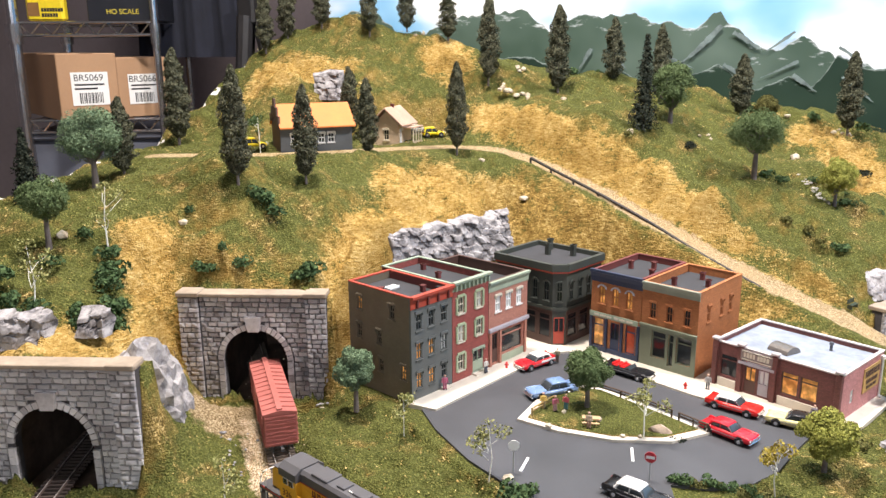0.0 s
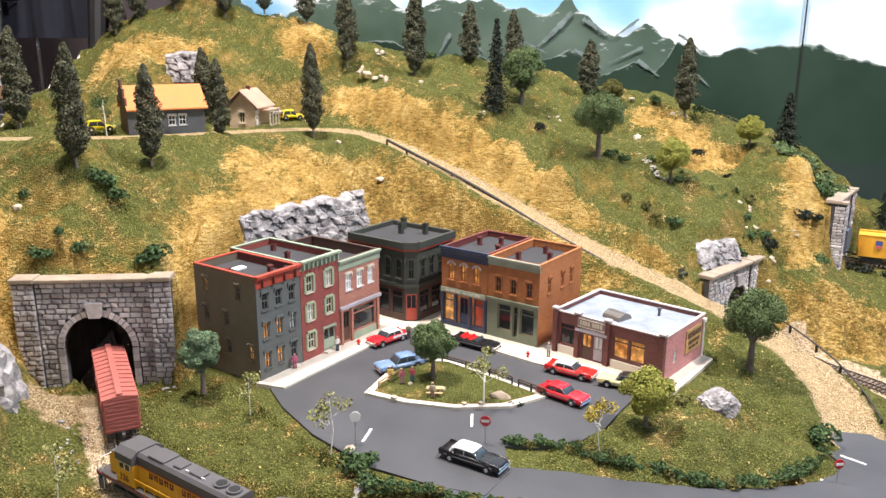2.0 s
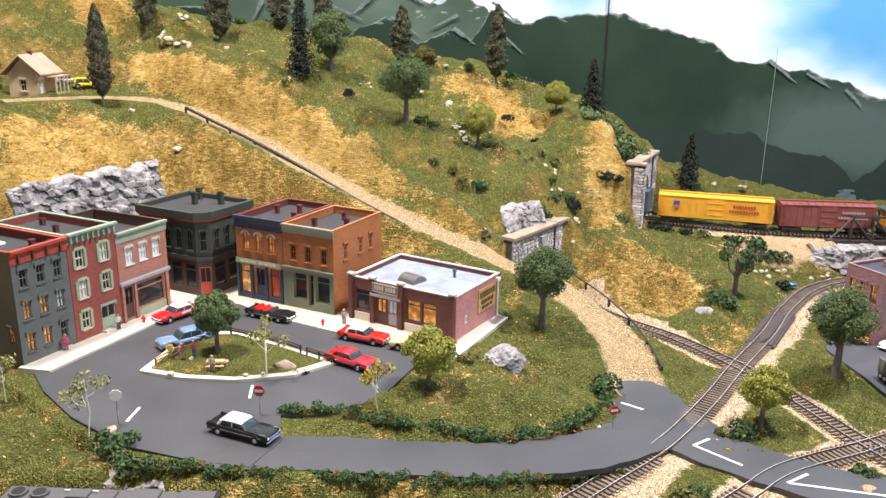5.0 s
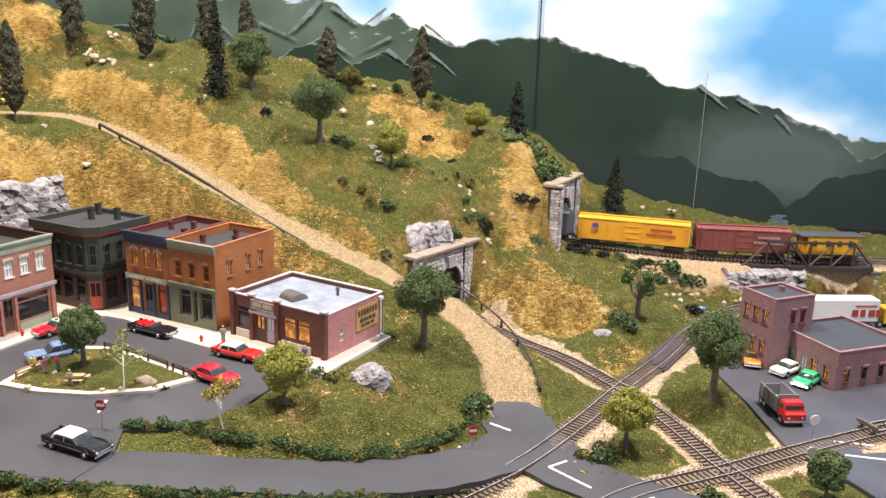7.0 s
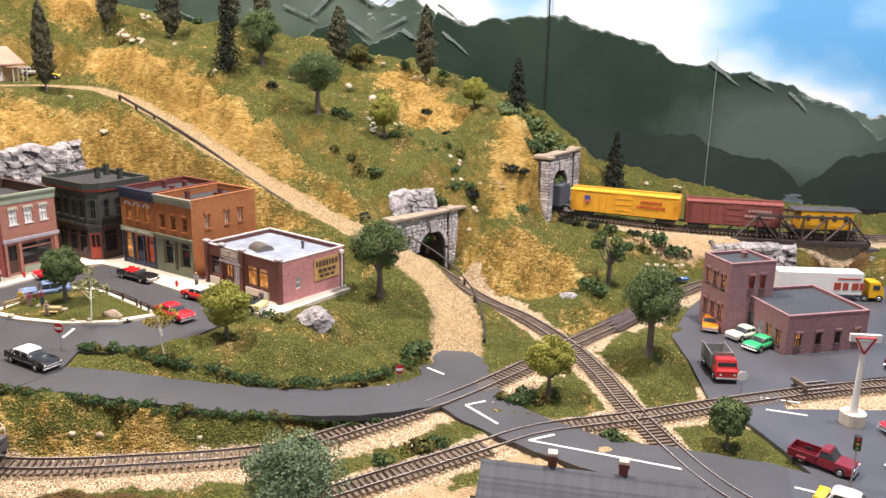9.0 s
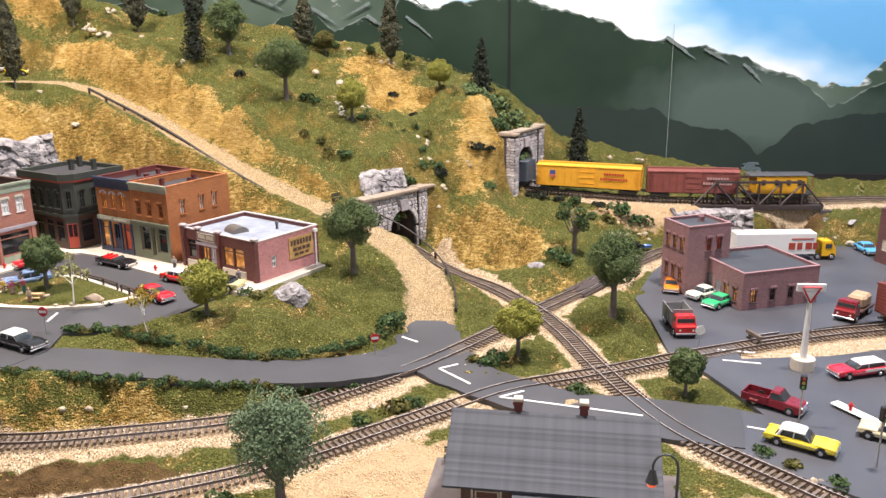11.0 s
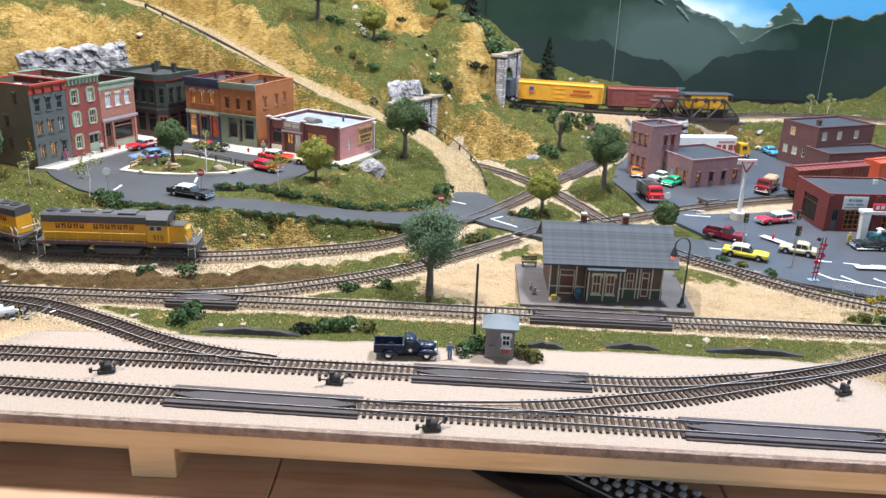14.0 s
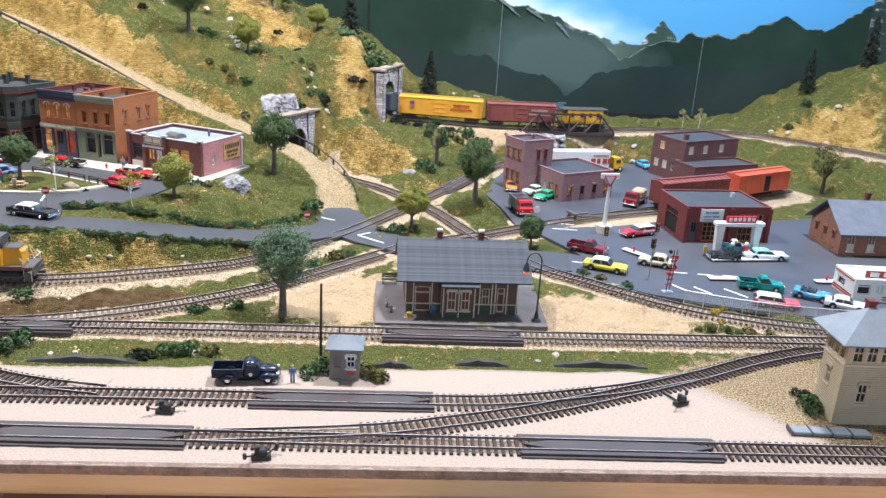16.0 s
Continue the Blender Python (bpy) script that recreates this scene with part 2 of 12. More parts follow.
# break lines of the ground: crest lines, feet of slopes, shelves
LINES = {
    "cliff_foot": [(-0.46, 0.84, 0.062), (-0.43, 0.93, 0.066), (-0.39, 1.02, 0.072), (-0.33, 1.08, 0.078), (-0.22, 1.12, 0.078), (-0.10, 1.10, 0.085), (0.0, 1.07, 0.088)],
    "bench_edge": [(-0.62, 0.83, 0.262), (-0.56, 0.92, 0.262), (-0.50, 1.04, 0.252), (-0.45, 1.14, 0.246), (-0.39, 1.20, 0.248), (-0.33, 1.245, 0.262)],
    "under_rock": [(-0.475, 0.83, 0.175), (-0.458, 0.95, 0.215), (-0.428, 1.02, 0.222), (-0.362, 1.145, 0.210), (-0.28, 1.18, 0.19)],
    "rock_base": [(-0.432, 0.935, 0.135), (-0.400, 1.00, 0.145), (-0.335, 1.115, 0.135)],
    "bank_top": [(-0.40, 1.37, 0.325), (-0.30, 1.36, 0.325), (-0.173, 1.318, 0.31), (-0.107, 1.24, 0.226), (-0.009, 1.225, 0.20), (0.07, 1.185, 0.16), (0.124, 1.152, 0.132), (0.16, 1.15, 0.128)],
    "hill_face": [(-0.05, 1.31, 0.262), (0.0, 1.304, 0.246), (0.06, 1.30, 0.232), (0.116, 1.304, 0.214), (0.17, 1.24, 0.165), (0.2, 1.28, 0.175)],
    "hill_mid": [(-0.331, 1.475, 0.357), (-0.2, 1.46, 0.35), (-0.081, 1.487, 0.32), (0.018, 1.341, 0.237), (0.054, 1.465, 0.273), (0.142, 1.514, 0.303), (0.237, 1.421, 0.225), (0.263, 1.463, 0.26), (0.334, 1.404, 0.23), (0.357, 1.366, 0.204)],
    "hill_back": [(-0.85, 1.5, 0.49), (-0.77, 1.5, 0.505), (-0.68, 1.52, 0.475), (-0.60, 1.53, 0.468), (-0.50, 1.52, 0.43), (-0.40, 1.54, 0.395), (-0.27, 1.57, 0.385), (-0.13, 1.6, 0.365), (0.0, 1.6, 0.338), (0.1, 1.6, 0.322),
                  (0.2, 1.6, 0.30), (0.29, 1.6, 0.27), (0.37, 1.58, 0.24), (0.42, 1.56, 0.19)],
    "hill_rear": [(-0.9, 1.66, 0.42), (-0.5, 1.66, 0.40), (0.0, 1.66, 0.32), (0.3, 1.66, 0.25), (0.45, 1.64, 0.14), (0.6, 1.64, 0.105), (0.8, 1.64, 0.075), (1.1, 1.64, 0.05), (1.35, 1.64, 0.07)],
    "left_hill": [(-1.17, 1.44, 0.29), (-1.05, 1.46, 0.40), (-0.95, 1.48, 0.455), (-0.85, 1.5, 0.49)],
    "left_hill_face": [(-1.0, 1.25, 0.32), (-0.90, 1.28, 0.36), (-0.818, 1.296, 0.405), (-0.732, 1.306, 0.375), (-0.63, 1.399, 0.364), (-0.52, 1.42, 0.36), (-0.45, 1.40, 0.33)],
    "left_hill_foot": [(-1.0, 1.14, 0.276), (-0.84, 1.17, 0.285), (-0.74, 1.24, 0.29), (-0.64, 1.335, 0.286), (-0.565, 1.382, 0.283), (-0.50, 1.36, 0.283)],
    "bench": [(-0.95, 0.93, 0.255), (-0.86, 0.93, 0.272), (-0.75, 0.93, 0.288), (-0.64, 0.90, 0.31), (-0.614, 0.855, 0.277), (-0.58, 0.98, 0.283), (-0.56, 1.08, 0.285)],
    "left_mound": [(-0.95, 0.72, 0.24), (-0.85, 0.74, 0.25), (-0.75, 0.77, 0.245), (-0.65, 0.79, 0.227), (-0.556, 0.768, 0.218), (-0.471, 0.78, 0.19), (-0.45, 0.80, 0.175)],
    "sill": [(-0.66, 0.80, 0.2), (-0.62, 0.81, 0.23)],
    "left_slope": [(-0.95, 0.60, 0.20), (-0.80, 0.62, 0.205), (-0.70, 0.64, 0.195), (-0.63, 0.70, 0.18), (-0.60, 0.71, 0.165)],
    "valley": [(-0.515, 0.63, 0.045), (-0.48, 0.53, 0.045), (-0.42, 0.50, 0.036), (-0.34, 0.475, 0.02)],
    "left_bank": [(-0.44, 0.735, 0.055), (-0.40, 0.665, 0.048), (-0.34, 0.63, 0.046), (-0.25, 0.595, 0.053), (-0.13, 0.588, 0.0545), (0.0, 0.595, 0.0530), (0.09, 0.612, 0.0415), (0.17, 0.645, 0.0262), (0.235, 0.686, 0.0130)],
    "bank_lip": [(-0.25, 0.572, 0.040), (-0.13, 0.562, 0.042), (0.0, 0.570, 0.037), (0.09, 0.588, 0.024)],
    "lobe": [(0.02, 0.67, 0.05), (0.06, 0.70, 0.051), (0.13, 0.78, 0.055), (0.165, 0.87, 0.056), (0.19, 0.94, 0.06)],
    "lobe_foot": [(0.13, 0.70, 0.034), (0.20, 0.76, 0.022), (0.24, 0.83, 0.018), (0.255, 0.90, 0.028)],
    "mound_b": [(0.30, 1.16, 0.05), (0.34, 1.24, 0.075), (0.38, 1.31, 0.075), (0.385, 1.36, 0.062), (0.46, 1.32, 0.066), (0.53, 1.31, 0.056)],
    "mound_b_foot": [(0.36, 1.10, 0.014), (0.42, 1.06, 0.01), (0.47, 1.085, 0.014), (0.52, 1.14, 0.016), (0.57, 1.22, 0.02)],
    "mound_c": [(0.50, 0.965, 0.01), (0.543, 0.905, 0.022), (0.56, 0.94, 0.02), (0.565, 0.87, 0.012)],
    "shelf_front": [(0.44, 1.40, 0.062), (0.55, 1.365, 0.058), (0.65, 1.35, 0.055), (0.74, 1.345, 0.052)],
    "gully": [(0.60, 1.29, 0.012), (0.72, 1.30, 0.008), (0.86, 1.345, 0.002), (0.90, 1.42, -0.012), (0.89, 1.50, -0.012)],
    "far_shelf": [(1.0, 1.36, 0.04), (1.12, 1.34, 0.03), (1.25, 1.30, 0.03), (1.4, 1.1, 0.03)],
    "right_hill": [(1.26, 1.5, 0.084), (1.35, 1.5, 0.104), (1.436, 1.5, 0.135), (1.515, 1.5, 0.18), (1.60, 1.5, 0.227), (1.7, 1.47, 0.27)],
}

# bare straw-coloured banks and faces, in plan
STRAW = {
    "cliff_left": [(-0.741, 0.758), (-0.680, 0.820), (-0.631, 0.751), (-0.615, 0.737), (-0.540, 0.575), (-0.60, 0.58), (-0.630, 0.661), (-0.680, 0.703)],
    "ledge_left": [(-0.72, 0.565), (-0.64, 0.62), (-0.60, 0.65), (-0.535, 0.570), (-0.60, 0.54), (-0.68, 0.515)],
    "cliff_row": [(-0.500, 0.862), (-0.508, 0.909), (-0.505, 0.982), (-0.474, 1.059), (-0.410, 1.156), (-0.346, 1.186), (-0.314, 1.170), (-0.256, 1.194), (-0.148, 1.161), (-0.136, 1.140), (-0.334, 1.090), (-0.420, 0.940), (-0.44, 0.867), (-0.425, 0.788), (-0.452, 0.775)],
    "terrace": [(-0.53, 1.075), (-0.50, 1.175), (-0.401, 1.193), (-0.323, 1.209), (-0.350, 1.178), (-0.451, 1.104), (-0.507, 1.01)],
    "hilltop": [(-0.90, 1.26), (-0.92, 1.384), (-0.806, 1.403), (-0.718, 1.421), (-0.711, 1.369), (-0.780, 1.313), (-0.804, 1.270)],
    "summit": [(-0.630, 1.477), (-0.60, 1.56), (-0.506, 1.501), (-0.514, 1.459), (-0.592, 1.455)],
    "crest": [(0.036, 1.504), (0.082, 1.571), (0.145, 1.555), (0.199, 1.562), (0.193, 1.483), (0.140, 1.443), (0.081, 1.455)],
    "lane_slope": [(-0.29, 0.562), (-0.13, 0.566), (0.0, 0.572), (0.09, 0.594), (0.14, 0.612), (0.145, 0.603), (0.09, 0.574), (0.0, 0.550), (-0.15, 0.550), (-0.29, 0.552)],
    "road_cut": [(-0.509, 1.403), (-0.444, 1.428), (-0.355, 1.350), (-0.27, 1.326), (-0.169, 1.296), (-0.109, 1.270), (-0.058, 1.225), (0.015, 1.190), (0.035, 1.171), (-0.027, 1.176), (-0.098, 1.192), (-0.155, 1.212), (-0.256, 1.260), (-0.347, 1.312), (-0.444, 1.335)],
    # Pale band along the crest, painting the light on the bank's top.
    "road_crest_lit": [(-0.487, 1.385), (-0.424, 1.412), (-0.334, 1.355), (-0.239, 1.310), (-0.139, 1.250), (0.016, 1.200), (0.043, 1.172), (0.05, 1.155), (0.01, 1.172), (-0.13, 1.222), (-0.225, 1.280), (-0.33, 1.330), (-0.40, 1.36)],
    "upper_face": [(0.286, 1.356), (0.303, 1.403), (0.345, 1.48), (0.385, 1.46), (0.382, 1.417), (0.375, 1.355), (0.332, 1.280), (0.282, 1.297), (0.305, 1.332)],
    "crown": [(0.092, 1.432), (0.109, 1.491), (0.169, 1.490), (0.244, 1.458), (0.215, 1.392), (0.141, 1.359)],
    "right_hill": [(1.274, 1.410), (1.426, 1.455), (1.563, 1.416), (1.474, 1.234), (1.363, 1.288)],
}
# deeper ochre cuts; the road bank's also holds painted shade
OCHRE = {
    # Deeper colour low on the bank, painting the shade at its foot.
    "road_bank_shade": [(-0.45, 1.345), (-0.40, 1.350), (-0.334, 1.325), (-0.235, 1.280), (-0.139, 1.222), (0.010, 1.172), (0.043, 1.155), (0.138, 1.148), (0.134, 1.117), (0.055, 1.129), (-0.076, 1.165), (-0.209, 1.245), (-0.358, 1.315)],
    "below_road": [(-0.360, 1.175), (-0.286, 1.218), (-0.179, 1.177), (-0.065, 1.136), (0.019, 1.105), (0.112, 1.062), (-0.012, 1.080), (-0.169, 1.130), (-0.250, 1.150), (-0.334, 1.140)],
    "road_foot": [(-0.402, 1.131), (-0.358, 1.240), (-0.262, 1.222), (-0.125, 1.162), (0.014, 1.112), (0.085, 1.082), (0.08, 1.066), (-0.018, 1.092), (-0.123, 1.126), (-0.231, 1.145), (-0.33, 1.132)],
    "mound_crown": [(0.294, 1.258), (0.362, 1.267), (0.45, 1.245), (0.455, 1.150), (0.384, 1.090), (0.325, 1.133), (0.291, 1.159)],
    "mound": [(0.262, 1.240), (0.285, 1.255), (0.380, 1.215), (0.415, 1.165), (0.352, 1.124), (0.325, 1.06), (0.271, 1.177)],
    "mound_toe": [(0.429, 1.010), (0.495, 1.115), (0.515, 1.091), (0.448, 0.993)],
    "lane_bank": [(0.038, 0.589), (0.080, 0.606), (0.110, 0.603), (0.12, 0.572), (0.070, 0.556), (0.05, 0.57)],
    "over_portal": [(-0.61, 0.790), (-0.56, 0.800), (-0.500, 0.815), (-0.495, 0.798), (-0.54, 0.782), (-0.608, 0.768)],
    "notch": [(-0.62, 0.80), (-0.605, 0.81), (-0.625, 0.745), (-0.64, 0.74)],
}

GX, GY, GSTEP = (-1.3, 1.75), (0.10, 1.70), 0.01


def solve_ground():
    """Heights on a grid: held along the lines and flats, and stretched smoothly between them."""
    nx, ny = int((GX[1] - GX[0]) / GSTEP) + 1, int((GY[1] - GY[0]) / GSTEP) + 1
    xs, ys = np.linspace(*GX, nx), np.linspace(*GY, ny)
    fixed, val = np.zeros((ny, nx), bool), np.zeros((ny, nx))
    X, Y = np.meshgrid(xs, ys)

    def hold(mask, z):
        fixed[mask] = True
        val[mask] = z

    def inside(poly):
        m = np.zeros_like(fixed)
        n = len(poly)
        for i in range(n):
            (x1, y1), (x2, y2) = poly[i], poly[(i + 1) % n]
            c = ((y1 > Y) != (y2 > Y)) & (X < (x2 - x1) * (Y - y1) / (y2 - y1 + 1e-12) + x1)
            m ^= c
        return m

    def along(pts, width, bored=False):
        for x, y, z in smooth_line(pts, 0.004):
            if bored and in_tunnel(x, y):
                continue
            i0, j0 = (x - GX[0]) / GSTEP, (y - GY[0]) / GSTEP
            r = width / GSTEP
            for j in range(int(j0 - r), int(j0 + r) + 2):
                for i in range(int(i0 - r), int(i0 + r) + 2):
                    if 0 <= i < nx and 0 <= j < ny and (i - i0) ** 2 + (j - j0) ** 2 <= max(r, 0.71) ** 2:
                        fixed[j, i], val[j, i] = True, z

    for pts in LINES.values():
        along(pts, 0.011)
    for px, py, deg, w, foot, top, half, crown in PORTALS.values():
        c, s_ = math.cos(radians(deg)), math.sin(radians(deg))
        u, v = (X - px) * c + (Y - py) * s_, -(X - px) * s_ + (Y - py) * c
        hold((u > -0.005) & (u < w + 0.005) & (v > 0.006) & (v < 0.034), top - 0.002)
        hold((u > -0.004) & (u < w + 0.004) & (v < 0.0) & (v > -0.034), foot)
    hold(inside([(0.0, 0.44), (0.12, 0.46), (0.26, 0.54), (0.42, 0.70), (0.52, 0.75), (0.60, 0.62), (0.75, 0.49), (1.05, 0.42), (1.05, 0.40)]), 0.0)
    hold(inside(LOT), 0.0)
    hold(inside(TOWN), 0.055)
    along(DIRT_ROAD, 0.029)
    along(TOWN_ROAD, 0.036)
    for name, pts in TRACKS.items():
        along([(x, y, z - 0.003) for x, y, z in pts], 0.018 if name in ("train", "upper") else 0.016, True)
    hold(Y < 0.345 + 0.0 * X, 0.0)
    hold((Y < 0.40) & (X > -0.42), 0.0)
    hold((Y > 1.43) & (Y < 1.56) & (X > 0.80) & (X < 0.93), -0.012)
    h = None
    for s in (16, 8, 4, 2, 1):
        fs = np.zeros(((ny + s - 1) // s, (nx + s - 1) // s))
        vs, ws = fs.copy(), fs.copy()
        jj, ii = np.nonzero(fixed)
        np.add.at(vs, (jj // s, ii // s), val[jj, ii])
        np.add.at(ws, (jj // s, ii // s), 1)
        f = ws > 0
        vs = np.where(f, vs / np.maximum(ws, 1), 0)
        if h is None:
            cur = np.full(vs.shape, 0.15)
        else:
            cur = np.kron(h, np.ones((2, 2)))[:vs.shape[0], :vs.shape[1]]
            if cur.shape != vs.shape:
                cur = np.pad(cur, ((0, vs.shape[0] - cur.shape[0]), (0, vs.shape[1] - cur.shape[1])), mode="edge")
        for _ in range(200):
            cur = np.where(f, vs, cur)
            p = np.pad(cur, 1, mode="edge")
            cur = (p[:-2, 1:-1] + p[2:, 1:-1] + p[1:-1, :-2] + p[1:-1, 2:]) / 4
        h = np.where(f, vs, cur)
    for _ in range(2):
        p = np.pad(h, 1, mode="edge")
        h = 0.6 * h + 0.10 * (p[:-2, 1:-1] + p[2:, 1:-1] + p[1:-1, :-2] + p[1:-1, 2:])
    return h


GROUND = solve_ground()


def ground(x, y):
    """Height of the ground; x and y may be arrays."""
    i = np.clip((np.asarray(x, float) - GX[0]) / GSTEP, 0, GROUND.shape[1] - 1.001)
    j = np.clip((np.asarray(y, float) - GY[0]) / GSTEP, 0, GROUND.shape[0] - 1.001)
    i0, j0 = i.astype(int), j.astype(int)
    u, v = i - i0, j - j0
    g = GROUND
    return (g[j0, i0] * (1 - u) + g[j0, i0 + 1] * u) * (1 - v) + (g[j0 + 1, i0] * (1 - u) + g[j0 + 1, i0 + 1] * u) * v


def near(x, y, pts):
    """Distance in plan from points to a smooth line."""
    x, y = np.asarray(x, float), np.asarray(y, float)
    d = np.full(x.shape, 9.0)
    for q in smooth_line(pts, 0.012):
        d = np.minimum(d, np.hypot(x - q[0], y - q[1]))
    return d


def lumps(x, y, size, seed):
    """Smooth random heights, -1 to 1, with features of the given size."""
    rng = np.random.RandomState(seed)
    n = 64
    g = rng.uniform(-1, 1, (n, n))
    u, v = np.asarray(x, float) / size + 1000 * n, np.asarray(y, float) / size + 1000 * n
    i, j = np.floor(u).astype(int), np.floor(v).astype(int)
    a, b = u - i, v - j
    a, b = a * a * (3 - 2 * a), b * b * (3 - 2 * b)
    i, j, i1, j1 = i % n, j % n, (i + 1) % n, (j + 1) % n
    return (g[j, i] * (1 - a) + g[j, i1] * a) * (1 - b) + (g[j1, i] * (1 - a) + g[j1, i1] * a) * b


def inside_plan(x, y, poly):
    m = np.zeros(np.shape(x), bool)
    n = len(poly)
    for i in range(n):
        (x1, y1), (x2, y2) = poly[i], poly[(i + 1) % n]
        m ^= ((y1 > y) != (y2 > y)) & (x < (x2 - x1) * (y - y1) / (y2 - y1 + 1e-12) + x1)
    return m


def softened(mask, times):
    f = mask.astype(float)
    for _ in range(times):
        p = np.pad(f, 1, mode="edge")
        f = (p[:-2, 1:-1] + p[2:, 1:-1] + p[1:-1, :-2] + p[1:-1, 2:] + 2 * f) / 6
    return f


def covered(x, y, areas, times):
    return softened(np.logical_or.reduce([inside_plan(x, y, a) for a in areas.values()]), times)


# the bare faces lie a little below the turf, with a lip along their upper edge
grid_x, grid_y = np.meshgrid(np.linspace(*GX, GROUND.shape[1]), np.linspace(*GY, GROUND.shape[0]))
track_gap = np.minimum.reduce([near(grid_x, grid_y, p) for p in (*TRACKS.values(), DIRT_ROAD)])
GROUND -= (0.007 * covered(grid_x, grid_y, STRAW, 2) + 0.007 * covered(grid_x, grid_y, OCHRE, 2)) * np.clip((track_gap - 0.03) / 0.02, 0, 1)


# ---------------------------------------------------------------- ground sheet
def ground_material():
    m, nt, b = nodes_of("scenery_ground")
    co = object_coord(nt)
    geo = nt.nodes.new("ShaderNodeNewGeometry")
    sep = nt.nodes.new("ShaderNodeSeparateXYZ")
    link(nt, geo.outputs["Normal"], sep.inputs[0])
    big, mid, fine = noise_node(nt, 11, 3, 0.6, co), noise_node(nt, 70, 4, 0.7, co), noise_node(nt, 470, 2, 0.8, co)
    tuft = nt.nodes.new("ShaderNodeTexVoronoi")
    tuft.inputs["Scale"].default_value = 560
    link(nt, co, tuft.inputs["Vector"])
    green = ramp(nt, fine.outputs[0], [(0.34, (0.040, 0.047, 0.011)), (0.5, (0.112, 0.122, 0.031)), (0.62, (0.200, 0.198, 0.056)), (0.74, (0.42, 0.365, 0.12))])
    flat_co = nt.nodes.new("ShaderNodeMapping")
    flat_co.inputs["Scale"].default_value = (1.0, 1.0, 3.0)
    flat_co.inputs["Rotation"].default_value = (0.0, radians(14), radians(20))
    link(nt, co, flat_co.inputs["Vector"])
    strokes, patch = noise_node(nt, 120, 4, 0.75, flat_co.outputs[0]), noise_node(nt, 24, 3, 0.6, co)
    tone = mathed(nt, "ADD", mathed(nt, "MULTIPLY", strokes.outputs[0], 0.62), mathed(nt, "ADD", mathed(nt, "MULTIPLY", patch.outputs[0], 0.34), mathed(nt, "MULTIPLY", mathed(nt, "SUBTRACT", fine.outputs[0], 0.5), 0.30)))
    gold = ramp(nt, tone, [(0.34, (0.22, 0.125, 0.028)), (0.43, (0.38, 0.228, 0.056)), (0.51, (0.50, 0.325, 0.098)), (0.61, (0.66, 0.485, 0.205))])
    ochre = ramp(nt, tone, [(0.36, (0.080, 0.043, 0.010)), (0.46, (0.25, 0.150, 0.036)), (0.55, (0.47, 0.315, 0.096)), (0.64, (0.76, 0.58, 0.26))])
    dry = mathed(nt, "ADD", mathed(nt, "MULTIPLY", mathed(nt, "SUBTRACT", 0.72, sep.outputs[2]), 1.6), mathed(nt, "MULTIPLY", mathed(nt, "SUBTRACT", big.outputs[0], 0.53), 1.5))
    dry = mathed(nt, "ADD", dry, mathed(nt, "MULTIPLY", mathed(nt, "SUBTRACT", mid.outputs[0], 0.48), 1.7), clamp=True)
    deep = noise_node(nt, 130, 4, 0.7, co)
    wet = nt.nodes.new("ShaderNodeAttribute")
    wet.attribute_name = "lush"
    dry = mathed(nt, "SUBTRACT", dry, mathed(nt, "MULTIPLY", wet.outputs["Fac"], 0.6), clamp=True)
    lush = mixed(nt, ramp(nt, deep.outputs[0], [(0.42, (0.55, 0.55, 0.55)), (0.56, (0, 0, 0))]).outputs[0], green.outputs[0], (0.072, 0.078, 0.018))
    turf = mixed(nt, mathed(nt, "MULTIPLY", dry, 0.8), lush, gold.outputs[0])
    brown = ramp(nt, fine.outputs[0], [(0.36, (0.070, 0.045, 0.013)), (0.5, (0.20, 0.125, 0.036)), (0.64, (0.42, 0.28, 0.10))])
    turf = mixed(nt, ramp(nt, patch.outputs[0], [(0.55, (0, 0, 0)), (0.70, (0.7, 0.7, 0.7))]).outputs[0], turf, brown.outputs[0])
    sand = ramp(nt, fine.outputs[0], [(0.3, (0.47, 0.32, 0.175)), (0.7, (0.70, 0.52, 0.32))])
    board = ramp(nt, fine.outputs[0], [(0.25, (0.28, 0.205, 0.157)), (0.38, (0.385, 0.302, 0.242)), (0.6, (0.43, 0.347, 0.282))])
    gravel = nt.nodes.new("ShaderNodeTexVoronoi")
    gravel.inputs["Scale"].default_value = 820
    link(nt, co, gravel.inputs["Vector"])
    stone = ramp(nt, gravel.outputs["Color"], [(0.1, (0.27, 0.17, 0.09)), (0.5, (0.64, 0.47, 0.29)), (0.9, (0.86, 0.74, 0.56))])
    dirt = mixed(nt, ramp(nt, patch.outputs[0], [(0.40, (0, 0, 0)), (0.62, (0.8, 0.8, 0.8))]).outputs[0], ramp(nt, gravel.outputs["Color"], [(0.1, (0.29, 0.195, 0.095)), (0.5, (0.47, 0.335, 0.175)), (0.9, (0.66, 0.52, 0.32))]).outputs[0], ramp(nt, gravel.outputs["Color"], [(0.1, (0.16, 0.11, 0.06)), (0.5, (0.42, 0.30, 0.16)), (0.9, (0.72, 0.58, 0.38))]).outputs[0])
    mud_gully = ramp(nt, mid.outputs[0], [(0.3, (0.055, 0.032, 0.013)), (0.7, (0.175, 0.108, 0.045))])
    grime_shade = ramp(nt, fine.outputs[0], [(0.3, (0.13, 0.088, 0.058)), (0.7, (0.36, 0.27, 0.19))])
